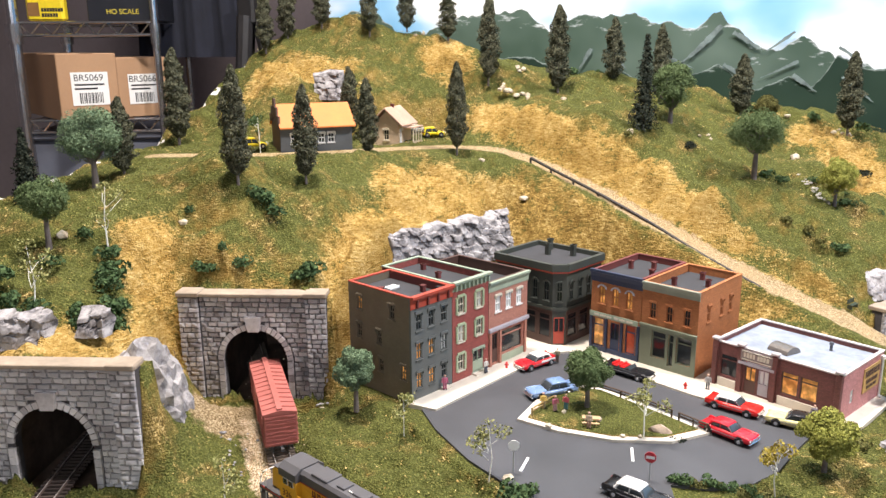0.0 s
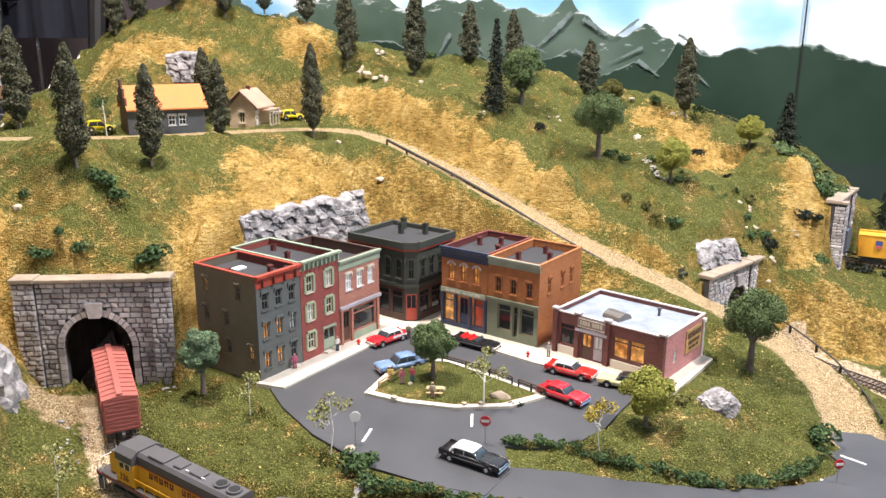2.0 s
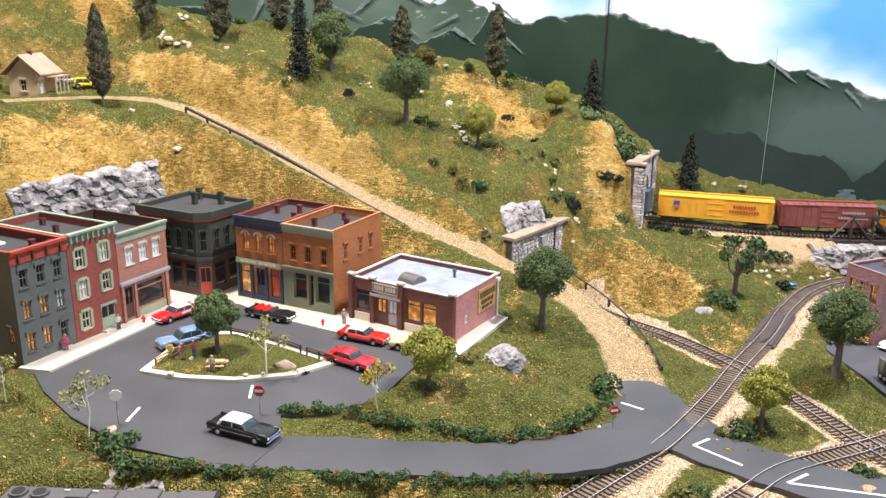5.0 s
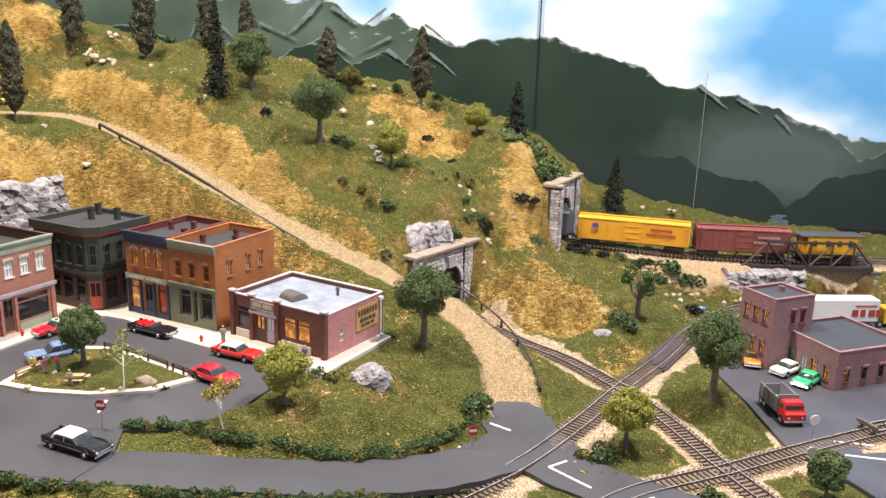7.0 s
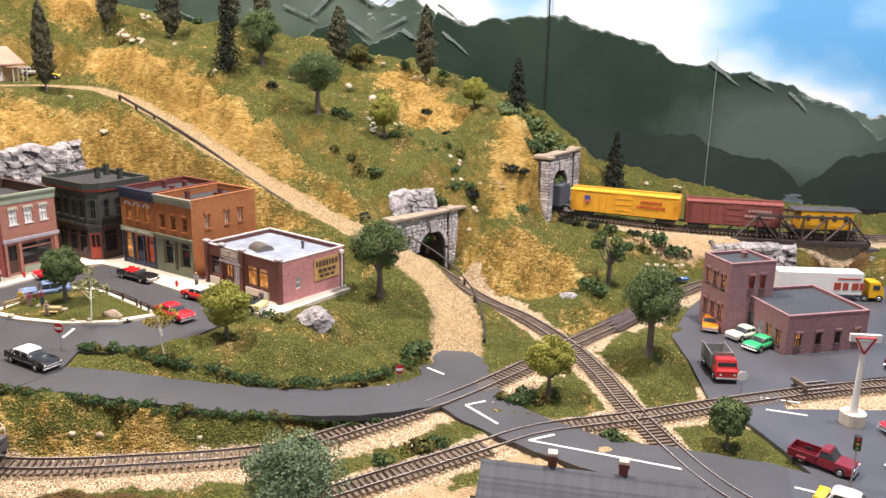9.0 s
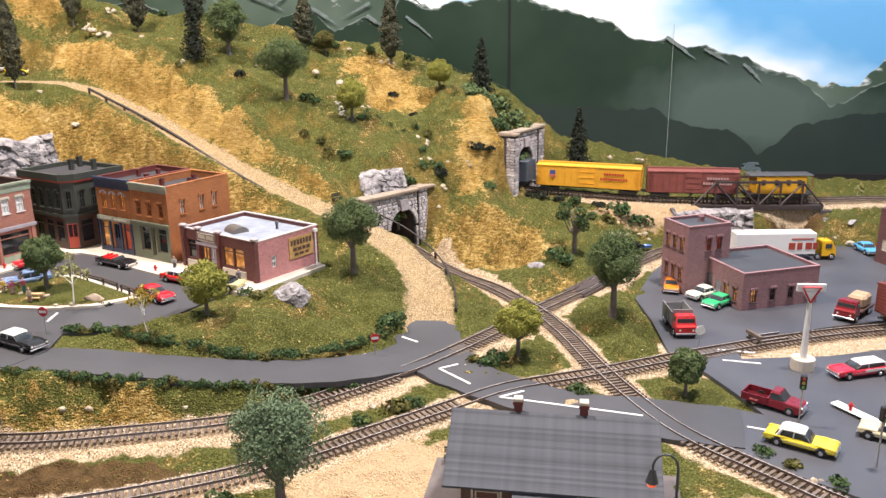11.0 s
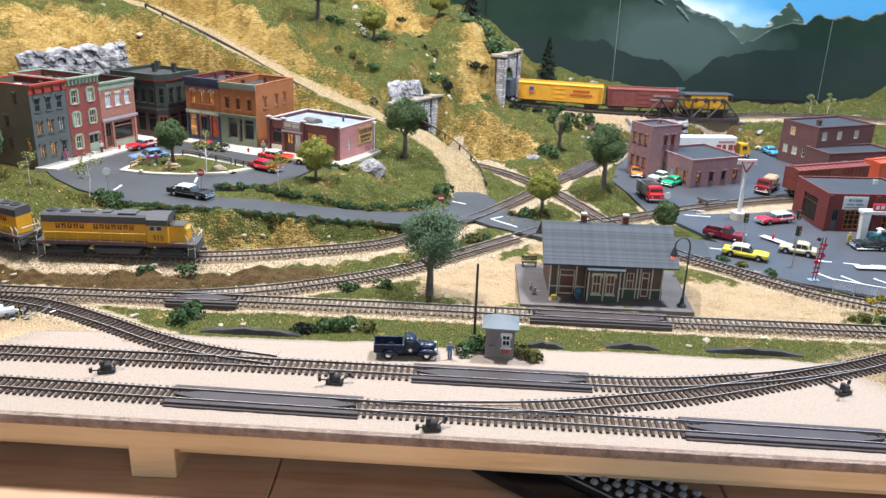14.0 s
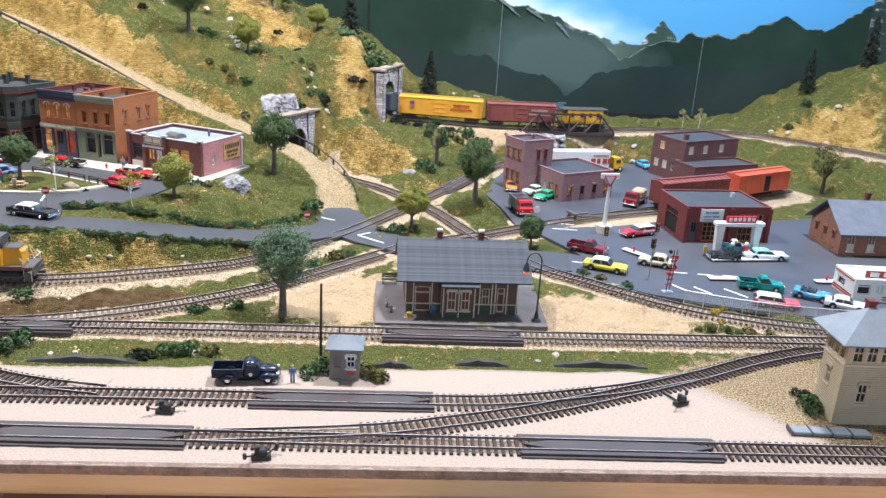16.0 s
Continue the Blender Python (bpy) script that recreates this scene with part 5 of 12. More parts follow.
def stone_mesh(seed):
    """One rough-faced block, a unit long and high, its face towards -y."""
    r = random.Random(seed)
    bm = bmesh.new()
    for x, z in ((0, 0), (1, 0), (1, 1), (0, 1)):
        bm.verts.new((x, 0.0, z))
    ins = [(0.07 + r.uniform(-0.03, 0.03), 0.12), (0.93 + r.uniform(-0.03, 0.03), 0.10), (0.92 + r.uniform(-0.04, 0.03), 0.88), (0.06, 0.90)]
    for x, z in ins:
        bm.verts.new((x, -1.0 + r.uniform(-0.35, 0.35), z + r.uniform(-0.05, 0.05)))
    bm.verts.new((0.5 + r.uniform(-0.15, 0.15), -1.25, 0.5 + r.uniform(-0.15, 0.15)))
    bm.verts.ensure_lookup_table()
    v = bm.verts
    for i in range(4):
        j = (i + 1) % 4
        bm.faces.new((v[i], v[j], v[4 + j], v[4 + i]))
        bm.faces.new((v[4 + i], v[4 + j], v[8]))
    return mesh_of("stone", bm, STONE)


STONES = [stone_mesh(s) for s in range(6)]
STONE_PALE = stone_paint("pale_portal_stone", (0.95, 0.91, 0.90), (0.40, 0.37, 0.375))
PALE_STONES = [me.copy() for me in STONES]
for me in PALE_STONES:
    me.materials[0] = STONE_PALE


def portal(key, label, course, blocks=STONES, stone=STONE):
    px, py, deg, w, foot, top, half, crown = PORTALS[key]
    rng = random.Random(len(key))
    th = thing("tunnel_portal", label, "tunnel portal", pose(px, py, 0, 0, 0, deg), "tunnel portals")
    mid, spring, thick = w * ARCH_AT.get(key, 0.5), crown - half, 0.010
    # backing wall with the arch cut through it
    bm = bmesh.new()
    arch = [(mid - half, foot - 0.02), (mid - half, spring)] + [(mid - half * math.cos(a), spring + half * math.sin(a)) for a in np.linspace(0, math.pi, 15)[1:-1]] + [(mid + half, spring), (mid + half, foot - 0.02)]
    outline = [(0, foot - 0.02), (0, top)] + [(p[0], top) for p in arch[2:-2]] + [(w, top), (w, foot - 0.02)]
    n = len(arch)
    for y in (0, thick):
        for i in range(n - 1):
            quad = (arch[i], arch[i + 1], outline[i + 1], outline[i])
            seen = []
            for p in quad:
                if p not in seen:
                    seen.append(p)
            if len(seen) > 2:
                bm.faces.new([bm.verts.new((x, y, z)) for x, z in seen])
    for ring in (arch, outline):
        for a, b in zip(ring, ring[1:]):
            bm.faces.new([bm.verts.new(p) for p in ((a[0], 0, a[1]), (b[0], 0, b[1]), (b[0], thick, b[1]), (a[0], thick, a[1]))])
    part("backing", bm, MORTAR, th)
    # courses of stones
    pil = 0.024 * w / 0.175

    def lay(x0, x1, z, h, proud):
        x = x0
        first = rng.uniform(0.4, 1.0)
        while x < x1 - 0.002:
            l = min(course * rng.uniform(1.1, 2.3) * first, x1 - x)
            first = 1.0
            if x1 - x - l < course * 0.5:
                l = x1 - x
            s = part("stone", rng.choice(blocks), None, th)
            s.matrix_basis = Matrix.Translation((x + 0.0003, -proud, z + 0.0003)) @ Matrix.Diagonal((l - 0.0007, 0.0016 + 0.001 * rng.random(), h - 0.0007, 1))
            x += l

    def arch_half(z):
        if z < spring:
            return half + 0.008
        r = half + 0.008
        return math.sqrt(max(0, r * r - (z - spring) ** 2))

    z = foot - 0.004
    while z < top - 0.004:
        h = min(course * rng.uniform(0.85, 1.15), top - z)
        lay(-0.001, pil, z, h, 0.004)
        lay(w - pil, w + 0.001, z, h, 0.004)
        a = arch_half(z + h * 0.5)
        if a > 0.004:
            lay(pil, mid - a, z, h, 0.0)
            lay(mid + a, w - pil, z, h, 0.0)
        else:
            lay(pil, w - pil, z, h, 0.0)
        z += h
    # pilaster cores
    for x in (pil / 2, w - pil / 2):
        boxed("pilaster", (pil, 0.004, top - foot + 0.02), (x, -0.002, foot - 0.02), MORTAR, th)
    # arch ring
    count = 21
    for k in range(count):
        a0, a1 = math.pi * k / count, math.pi * (k + 1) / count
        if abs(k - (count - 1) / 2) < 0.6:
            continue
        bm = bmesh.new()
        q = []
        for r, a in ((half, a0 + 0.012), (half, a1 - 0.012), (half + 0.0068, a1 - 0.010), (half + 0.0068, a0 + 0.010)):
            q.append((mid - r * math.cos(a), spring + r * math.sin(a)))
        add_profile(bm, q, -0.0032, 0.004)
        part("arch_stone", bm, stone, th)
    for s in (-1, 1):
        for k in range(max(1, int((spring - foot) / 0.009))):
            boxed("arch_stone", (0.0068, 0.006, 0.0083), (mid + s * (half + 0.0034), 0.0, foot + k * 0.009), stone, th)
    bm = bmesh.new()
    add_profile(bm, [(mid - 0.0065, crown - 0.002), (mid + 0.0065, crown - 0.002), (mid + 0.010, crown + 0.016), (mid - 0.010, crown + 0.016)], -0.006, 0.004)
    part("keystone", bm, stone, th)
    # cap
    boxed("cap", (w + 0.004, 0.022, 0.0045), (mid, 0.004, top), CAPSTONE, th, bevel=0.0008)
    for x in (pil / 2, w - pil / 2):
        boxed("pilaster_cap", (pil + 0.003, 0.024, 0.0055), (x, 0.003, top + 0.0005), CAPSTONE, th, bevel=0.0008)
    # lining of the bore, closed at its far end
    bm = bmesh.new()
    ring = [(mid - half - 0.006, foot - 0.02), (mid - half - 0.006, spring)] + [(mid - (half + 0.006) * math.cos(a), spring + (half + 0.006) * math.sin(a)) for a in np.linspace(0, math.pi, 9)[1:-1]] + [(mid + half + 0.006, spring), (mid + half + 0.006, foot - 0.02)]
    va = [bm.verts.new((x, 0.009, z)) for x, z in ring]
    vb = [bm.verts.new((x + 0.0, 0.20, z)) for x, z in ring]
    for i in range(len(ring)):
        j = (i + 1) % len(ring)
        bm.faces.new((va[i], va[j], vb[j], vb[i]))
    bm.faces.new(vb)
    part("bore", bm, LINING, th)
    boxed("bore_floor", (2 * half, 0.19, 0.002), (mid, 0.105, foot - 0.0035), LINING, th)
    return th


portal("train", "grey cut-stone tunnel portal with keystone over a boxcar", 0.0062)
portal("left", "pale grey cut-stone tunnel portal with soot above the arch", 0.0062, PALE_STONES, STONE_PALE)
portal("cross", "small grey stone portal under the dirt road", 0.0060)
up = portal("upper", "tall narrow grey stone portal where the upper train emerges", 0.0062)


# end wall of the upper portal, standing forward beside the track
_, _, _, _, up_foot, up_top, _, _ = PORTALS["upper"]
boxed("end_wall", (0.011, 0.016, up_top - up_foot + 0.03), (0.0075, -0.008, up_foot - 0.03), MORTAR, up)
end_rng = random.Random(5)
z = up_foot - 0.02
while z < up_top - 0.004:
    deep, tall = 0.016 + end_rng.uniform(-0.001, 0.001), 0.0050 * end_rng.uniform(0.85, 1.15)
    cut = deep * end_rng.choice((0.0, 0.0, 0.4, 0.6))
    for a, b in ((0.0, cut), (cut, deep)):
        if b - a > 0.002:
            boxed("stone", (0.0035, b - a - 0.0007, tall - 0.0008), (0.0012 - end_rng.uniform(0, 0.0008), -(a + b) / 2, z), STONE, up, bevel=0.0006)
    boxed("stone", (0.0125, 0.0030, tall - 0.0008), (0.0075, -0.0172, z), STONE, up, bevel=0.0006)
    z += tall
boxed("cap", (0.016, 0.022, 0.0045), (0.0072, -0.008, up_top), CAPSTONE, up, bevel=0.0008)


# ---------------------------------------------------------------- rock faces and loose rocks
def rock_paint(name, light, mid, dark):
    m, nt, b = nodes_of(name)
    geo = nt.nodes.new("ShaderNodeNewGeometry")
    n, n2 = noise_node(nt, 55, 6, 0.7, geo.outputs["Position"]), noise_node(nt, 190, 4, 0.7, geo.outputs["Position"])
    f = mathed(nt, "ADD", mathed(nt, "MULTIPLY", n.outputs[0], 0.7), mathed(nt, "MULTIPLY", n2.outputs[0], 0.3))
    # darker joints and crevices, put into the colour
    joint_dark = nt.nodes.new("ShaderNodeAttribute")
    joint_dark.attribute_name = "joint_dark"
    f2 = mathed(nt, "SUBTRACT", f, mathed(nt, "MULTIPLY", joint_dark.outputs["Fac"], 0.17))
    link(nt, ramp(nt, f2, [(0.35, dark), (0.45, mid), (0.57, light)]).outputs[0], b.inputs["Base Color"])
    b.inputs["Roughness"].default_value = 0.85
    bumped(nt, b, f, 0.7, 0.0016)
    return m


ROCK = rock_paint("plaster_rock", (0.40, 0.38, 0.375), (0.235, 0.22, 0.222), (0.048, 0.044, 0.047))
PALE_ROCK = rock_paint("pale_stone", (0.54, 0.48, 0.37), (0.38, 0.31, 0.22), (0.17, 0.13, 0.085))


def rock_bm(seed, size, rough=0.35, sub=2, facet=True):
    r = random.Random(seed)
    bm = bmesh.new()
    bmesh.ops.create_icosphere(bm, subdivisions=sub, radius=1)
    off = Vector((r.uniform(-9, 9), r.uniform(-9, 9), r.uniform(-9, 9)))
    planes = [(Vector((r.uniform(-1, 1), r.uniform(-1, 1), r.uniform(-0.6, 1))).normalized(), r.uniform(0.55, 0.85) if sub < 4 else r.uniform(0.66, 0.92)) for _ in range(9 if sub < 4 else 26)]
    for v in bm.verts:
        d = v.co.normalized()
        k = 1 + rough * noise.noise(d * 1.6 + off) + rough * 0.5 * noise.noise(d * 4.2 + off)
        p = d * k
        for n, lim in planes:
            o = p.dot(n) - lim
            if o > 0:
                p -= n * o * 0.85
        if sub > 3:
            p *= 1 + 0.13 * noise.noise(d * 7 + off) + 0.09 * noise.noise(d * 16 + off)
        v.co = Vector((p.x * size[0], p.y * size[1], p.z * size[2]))
    return bm


def rock(seed, x, y, size, label, material=None, z=None, sub=2, deg=0):
    bm = rock_bm(seed, size, sub=sub)
    me = mesh_of("rock", bm, material or PALE_ROCK)
    ob = new("rock", me)
    ob.matrix_basis = pose(x, y, (float(ground(x, y)) if z is None else z) + size[2] * 0.35, 0, 0, deg)
    return tagged(ob, label, "rock", "boulders")


def rock_face(pts, label, seed, lean):
    """A chiselled crag standing out of the slope: jointed planes between two ends."""
    (x0, y0, z0), (x1, y1, z1), depth = pts
    r = np.random.RandomState(seed)
    length, high = math.hypot(x1 - x0, y1 - y0), z1 - z0
    c, s = (x1 - x0) / length, (y1 - y0) / length
    nu, nw = int(length / 0.0014) + 2, int(high / 0.0014) + 2
    U, W = np.meshgrid(np.linspace(0, 1, nu), np.linspace(0, 1, nw))
    U, W = U + r.uniform(-0.12, 0.12, U.shape) / nu, W + r.uniform(-0.12, 0.12, U.shape) / nw
    # stepped courses of broken blocks
    courses = max(3, int(high / 0.0085))
    su, sw = [], []
    for k in range(courses):
        at = -r.uniform(0, 0.01)
        while at < length + 0.01:
            su.append(at / length)
            sw.append((k + 0.5 + r.uniform(-0.22, 0.22)) / courses)
            at += r.uniform(0.006, 0.024)
    su, sw = np.array(su), np.array(sw)
    count = len(su)
    tilt, off = r.uniform(-0.28, 0.28, (count, 2)), r.uniform(-0.26, 0.26, count)
    warp = 0.007 * lumps(U * length, W * high, 0.02, seed + 41) + 0.002 * lumps(U * length, W * high, 0.006, seed + 46)
    du, dw = (U[..., None] - su) * length + warp[..., None], (W[..., None] - sw) * high + 0.25 * (U[..., None] - su) * length
    far2 = (np.abs(du) ** 6 * 0.12 + np.abs(dw) ** 6 * 4.0) ** (1 / 6)
    k = np.argmin(far2, -1)
    two = np.sort(far2, -1)[..., :2]
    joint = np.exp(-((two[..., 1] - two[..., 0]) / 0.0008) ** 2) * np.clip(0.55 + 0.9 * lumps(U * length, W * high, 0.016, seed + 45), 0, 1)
    pick = lambda a: np.take_along_axis(a, k[..., None], -1)[..., 0]
    D = off[k] * depth * 0.75 + tilt[k, 0] * pick(du) + tilt[k, 1] * pick(dw)
    D += lumps(U * length, W * high, 0.007, seed + 40) * 0.0012 - joint * 0.0022
    rim = np.minimum(np.minimum(U, 1 - U) * length, np.minimum(W + 0.2, 1 - W) * high) + 0.003 * lumps(U * length, W * high, 0.012, seed + 42)
    D = D + depth * 0.7 - np.clip(1 - rim / 0.004, 0, 3) * 0.014 - lean * W
    ragged = 0.07 * lumps(U * length, 0 * W, 0.03, seed + 43)
    z = z0 + (W * (1 + ragged)) * high
    verts = np.stack([x0 + c * U * length + s * D, y0 + s * U * length - c * D, z], -1).reshape(-1, 3)
    i, j = np.meshgrid(np.arange(nu - 1), np.arange(nw - 1))
    a = (j * nu + i).reshape(-1)
    faces = np.concatenate([np.stack([a, a + 1, a + nu + 1], 1), np.stack([a, a + nu + 1, a + nu], 1)])
    me = bpy.data.meshes.new("rock_outcrop")
    me.from_pydata(verts.tolist(), [], faces.tolist())
    # Darker weight along the recessed joints, with scattered patches.
    joint_dark = me.attributes.new("joint_dark", "FLOAT", "POINT")
    joint_dark.data.foreach_set("value", np.clip(joint + 0.35 * np.clip(lumps(U * length, W * high, 0.012, seed + 44), 0, 1), 0, 1).reshape(-1).astype(np.float32))
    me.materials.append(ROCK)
    return tagged(new("rock_outcrop", me), label, "rock", "rock outcrops")


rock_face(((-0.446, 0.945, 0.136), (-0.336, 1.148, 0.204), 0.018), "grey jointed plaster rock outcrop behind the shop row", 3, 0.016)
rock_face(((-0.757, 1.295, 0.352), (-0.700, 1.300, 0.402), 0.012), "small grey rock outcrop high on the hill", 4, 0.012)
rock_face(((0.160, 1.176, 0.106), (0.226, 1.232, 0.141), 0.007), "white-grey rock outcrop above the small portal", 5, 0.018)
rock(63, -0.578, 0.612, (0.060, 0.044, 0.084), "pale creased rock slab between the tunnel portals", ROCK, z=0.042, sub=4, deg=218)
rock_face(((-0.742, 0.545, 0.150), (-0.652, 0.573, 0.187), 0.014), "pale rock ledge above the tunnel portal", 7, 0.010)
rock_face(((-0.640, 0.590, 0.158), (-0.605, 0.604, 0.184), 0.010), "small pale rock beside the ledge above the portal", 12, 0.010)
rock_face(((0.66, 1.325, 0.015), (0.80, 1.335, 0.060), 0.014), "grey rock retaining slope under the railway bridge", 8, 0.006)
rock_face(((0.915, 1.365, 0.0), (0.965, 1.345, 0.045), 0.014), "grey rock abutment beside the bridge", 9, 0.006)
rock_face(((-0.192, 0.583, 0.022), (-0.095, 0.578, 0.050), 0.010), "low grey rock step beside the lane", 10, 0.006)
rock(24, 0.160, 0.826, (0.024, 0.0155, 0.018), "large pale craggy boulder on the grass below the diner", ROCK, sub=4)
rock(22, 0.443, 1.103, (0.014, 0.011, 0.009), "grey boulder on the grass mound", ROCK)


# ---------------------------------------------------------------- buildings
def brick(name, colour, mortar=0.6, vary=0.28):
    """Fine model brickwork, course height 1.4 mm, with toned bricks and shallow joints."""
    m, nt, b = nodes_of(name)
    co = object_coord(nt)
    sep = nt.nodes.new("ShaderNodeSeparateXYZ")
    link(nt, co, sep.inputs[0])
    comb = nt.nodes.new("ShaderNodeCombineXYZ")
    link(nt, mathed(nt, "ADD", sep.outputs[0], sep.outputs[1]), comb.inputs[0])
    link(nt, sep.outputs[2], comb.inputs[1])
    t = nt.nodes.new("ShaderNodeTexBrick")
    t.inputs["Scale"].default_value = 1.0
    t.inputs["Brick Width"].default_value, t.inputs["Row Height"].default_value = 0.0036, 0.0014
    t.inputs["Mortar Size"].default_value = 0.00020
    t.inputs["Color1"].default_value = (*[c * (1 - vary) for c in colour], 1)
    t.inputs["Color2"].default_value = (*[min(1, c * (1 + vary)) for c in colour], 1)
    t.inputs["Mortar"].default_value = (*[c * mortar for c in colour], 1)
    link(nt, comb.outputs[0], t.inputs["Vector"])
    n = noise_node(nt, 45, 4, 0.65, co)
    c = mixed(nt, 0.35, t.outputs["Color"], ramp(nt, n.outputs[0], [(0.3, tuple(x * 0.7 for x in colour)), (0.7, tuple(min(1, x * 1.25) for x in colour))]).outputs[0])
    link(nt, c, b.inputs["Base Color"])
    b.inputs["Roughness"].default_value = 0.75
    bumped(nt, b, t.outputs["Fac"], -0.25, 0.0002)
    return m


GLASS_DARK = paint("dark_pane", (0.020, 0.024, 0.026), 0.08, vary=0.3, bump=0.0)
PANE_WHITE = paint("blind_pane", (0.72, 0.74, 0.72), 0.25, vary=0.1, bump=0.0)
PANE_WARM = glow("lit_pane", (1.0, 0.46, 0.12), 0.72)
PANE_RED = glow("red_lit_pane", (1.0, 0.16, 0.06), 0.16)
ROOF_TAR = paint("tar_roof", (0.040, 0.040, 0.044), 0.85, vary=0.25, grain=600, big=40)
ROOF_GREY = paint("grey_tar_roof", (0.046, 0.052, 0.062), 0.8, vary=0.2, grain=600, big=30)
CREAM = paint("cream_trim", (0.62, 0.57, 0.46), 0.6)
SAGE = paint("sage_trim", (0.30, 0.36, 0.27), 0.6)
SHUTTER = paint("pale_green_shutter", (0.36, 0.42, 0.27), 0.6)
RED_TRIM = paint("red_trim", (0.40, 0.062, 0.036), 0.55)
GREYBLUE = brick("grey_blue_wall", (0.120, 0.128, 0.122), 0.9, 0.08)
OLIVE = brick("olive_wall", (0.165, 0.135, 0.095), 0.85, 0.1)
RED_BRICK = brick("red_brick", (0.30, 0.075, 0.062))
SALMON = brick("salmon_brick", (0.44, 0.20, 0.145))
DARK_GREEN = paint("dark_green_wall", (0.052, 0.058, 0.048), 0.6)
DARK_BROWN = paint("dark_brown_trim", (0.085, 0.045, 0.035), 0.55)
ORANGE_BRICK = brick("orange_brick", (0.40, 0.145, 0.050))
NAVY = paint("navy_trim", (0.028, 0.042, 0.085), 0.5)
OLIVE_GREEN = paint("olive_green_front", (0.155, 0.175, 0.120), 0.6)
MAROON = brick("maroon_brick", (0.155, 0.055, 0.048))
PINK_BRICK = brick("rose_brick", (0.52, 0.235, 0.23))
PLUM_BRICK = brick("plum_brick", (0.31, 0.172, 0.180))
WORKS_BRICK = brick("works_brick", (0.155, 0.070, 0.068))
GARAGE_RED = brick("garage_brick", (0.195, 0.040, 0.036))
RED_ROOF = paint("red_parapet", (0.15, 0.036, 0.032), 0.7)
SLATE = paint("slate_grey", (0.085, 0.095, 0.110), 0.7)
LAVENDER = paint("lavender_trim", (0.40, 0.38, 0.42), 0.6)
WHITE = paint("white_paint", (0.78, 0.78, 0.76), 0.45, vary=0.06)


def wall_bm(w, h, t, holes, x0=0.0, z0=0.0):
    """A wall in x-z with real openings, its face at y = 0, in one closed mesh."""
    xs = sorted({x0, x0 + w, *[v for a in holes for v in (a[0], a[0] + a[2])]})
    zs = sorted({z0, z0 + h, *[v for a in holes for v in (a[1], a[1] + a[3])]})
    bm = bmesh.new()
    made = {}

    def vert(i, j, y):
        if (i, j, y) not in made:
            made[i, j, y] = bm.verts.new((xs[i], y, zs[j]))
        return made[i, j, y]

    def solid(i, j):
        if not (0 <= i < len(xs) - 1 and 0 <= j < len(zs) - 1):
            return False
        cx, cz = (xs[i] + xs[i + 1]) / 2, (zs[j] + zs[j + 1]) / 2
        return not any(a[0] < cx < a[0] + a[2] and a[1] < cz < a[1] + a[3] for a in holes)

    for i in range(len(xs) - 1):
        for j in range(len(zs) - 1):
            if not solid(i, j):
                continue
            ring = ((i, j), (i + 1, j), (i + 1, j + 1), (i, j + 1))
            bm.faces.new([vert(*p, 0.0) for p in ring])
            bm.faces.new([vert(*p, t) for p in ring[::-1]])
            for k, (di, dj) in enumerate(((0, -1), (1, 0), (0, 1), (-1, 0))):
                if not solid(i + di, j + dj):
                    p, q = ring[k], ring[(k + 1) % 4]
                    bm.faces.new((vert(*q, 0.0), vert(*p, 0.0), vert(*p, t), vert(*q, t)))
    return bm


SIDES = {"front": lambda w, d: Matrix.Identity(4), "right": lambda w, d: pose(w, 0, 0, 0, 0, 90), "left": lambda w, d: pose(0, d, 0, 0, 0, -90), "back": lambda w, d: pose(w, d, 0, 0, 0, 180)}


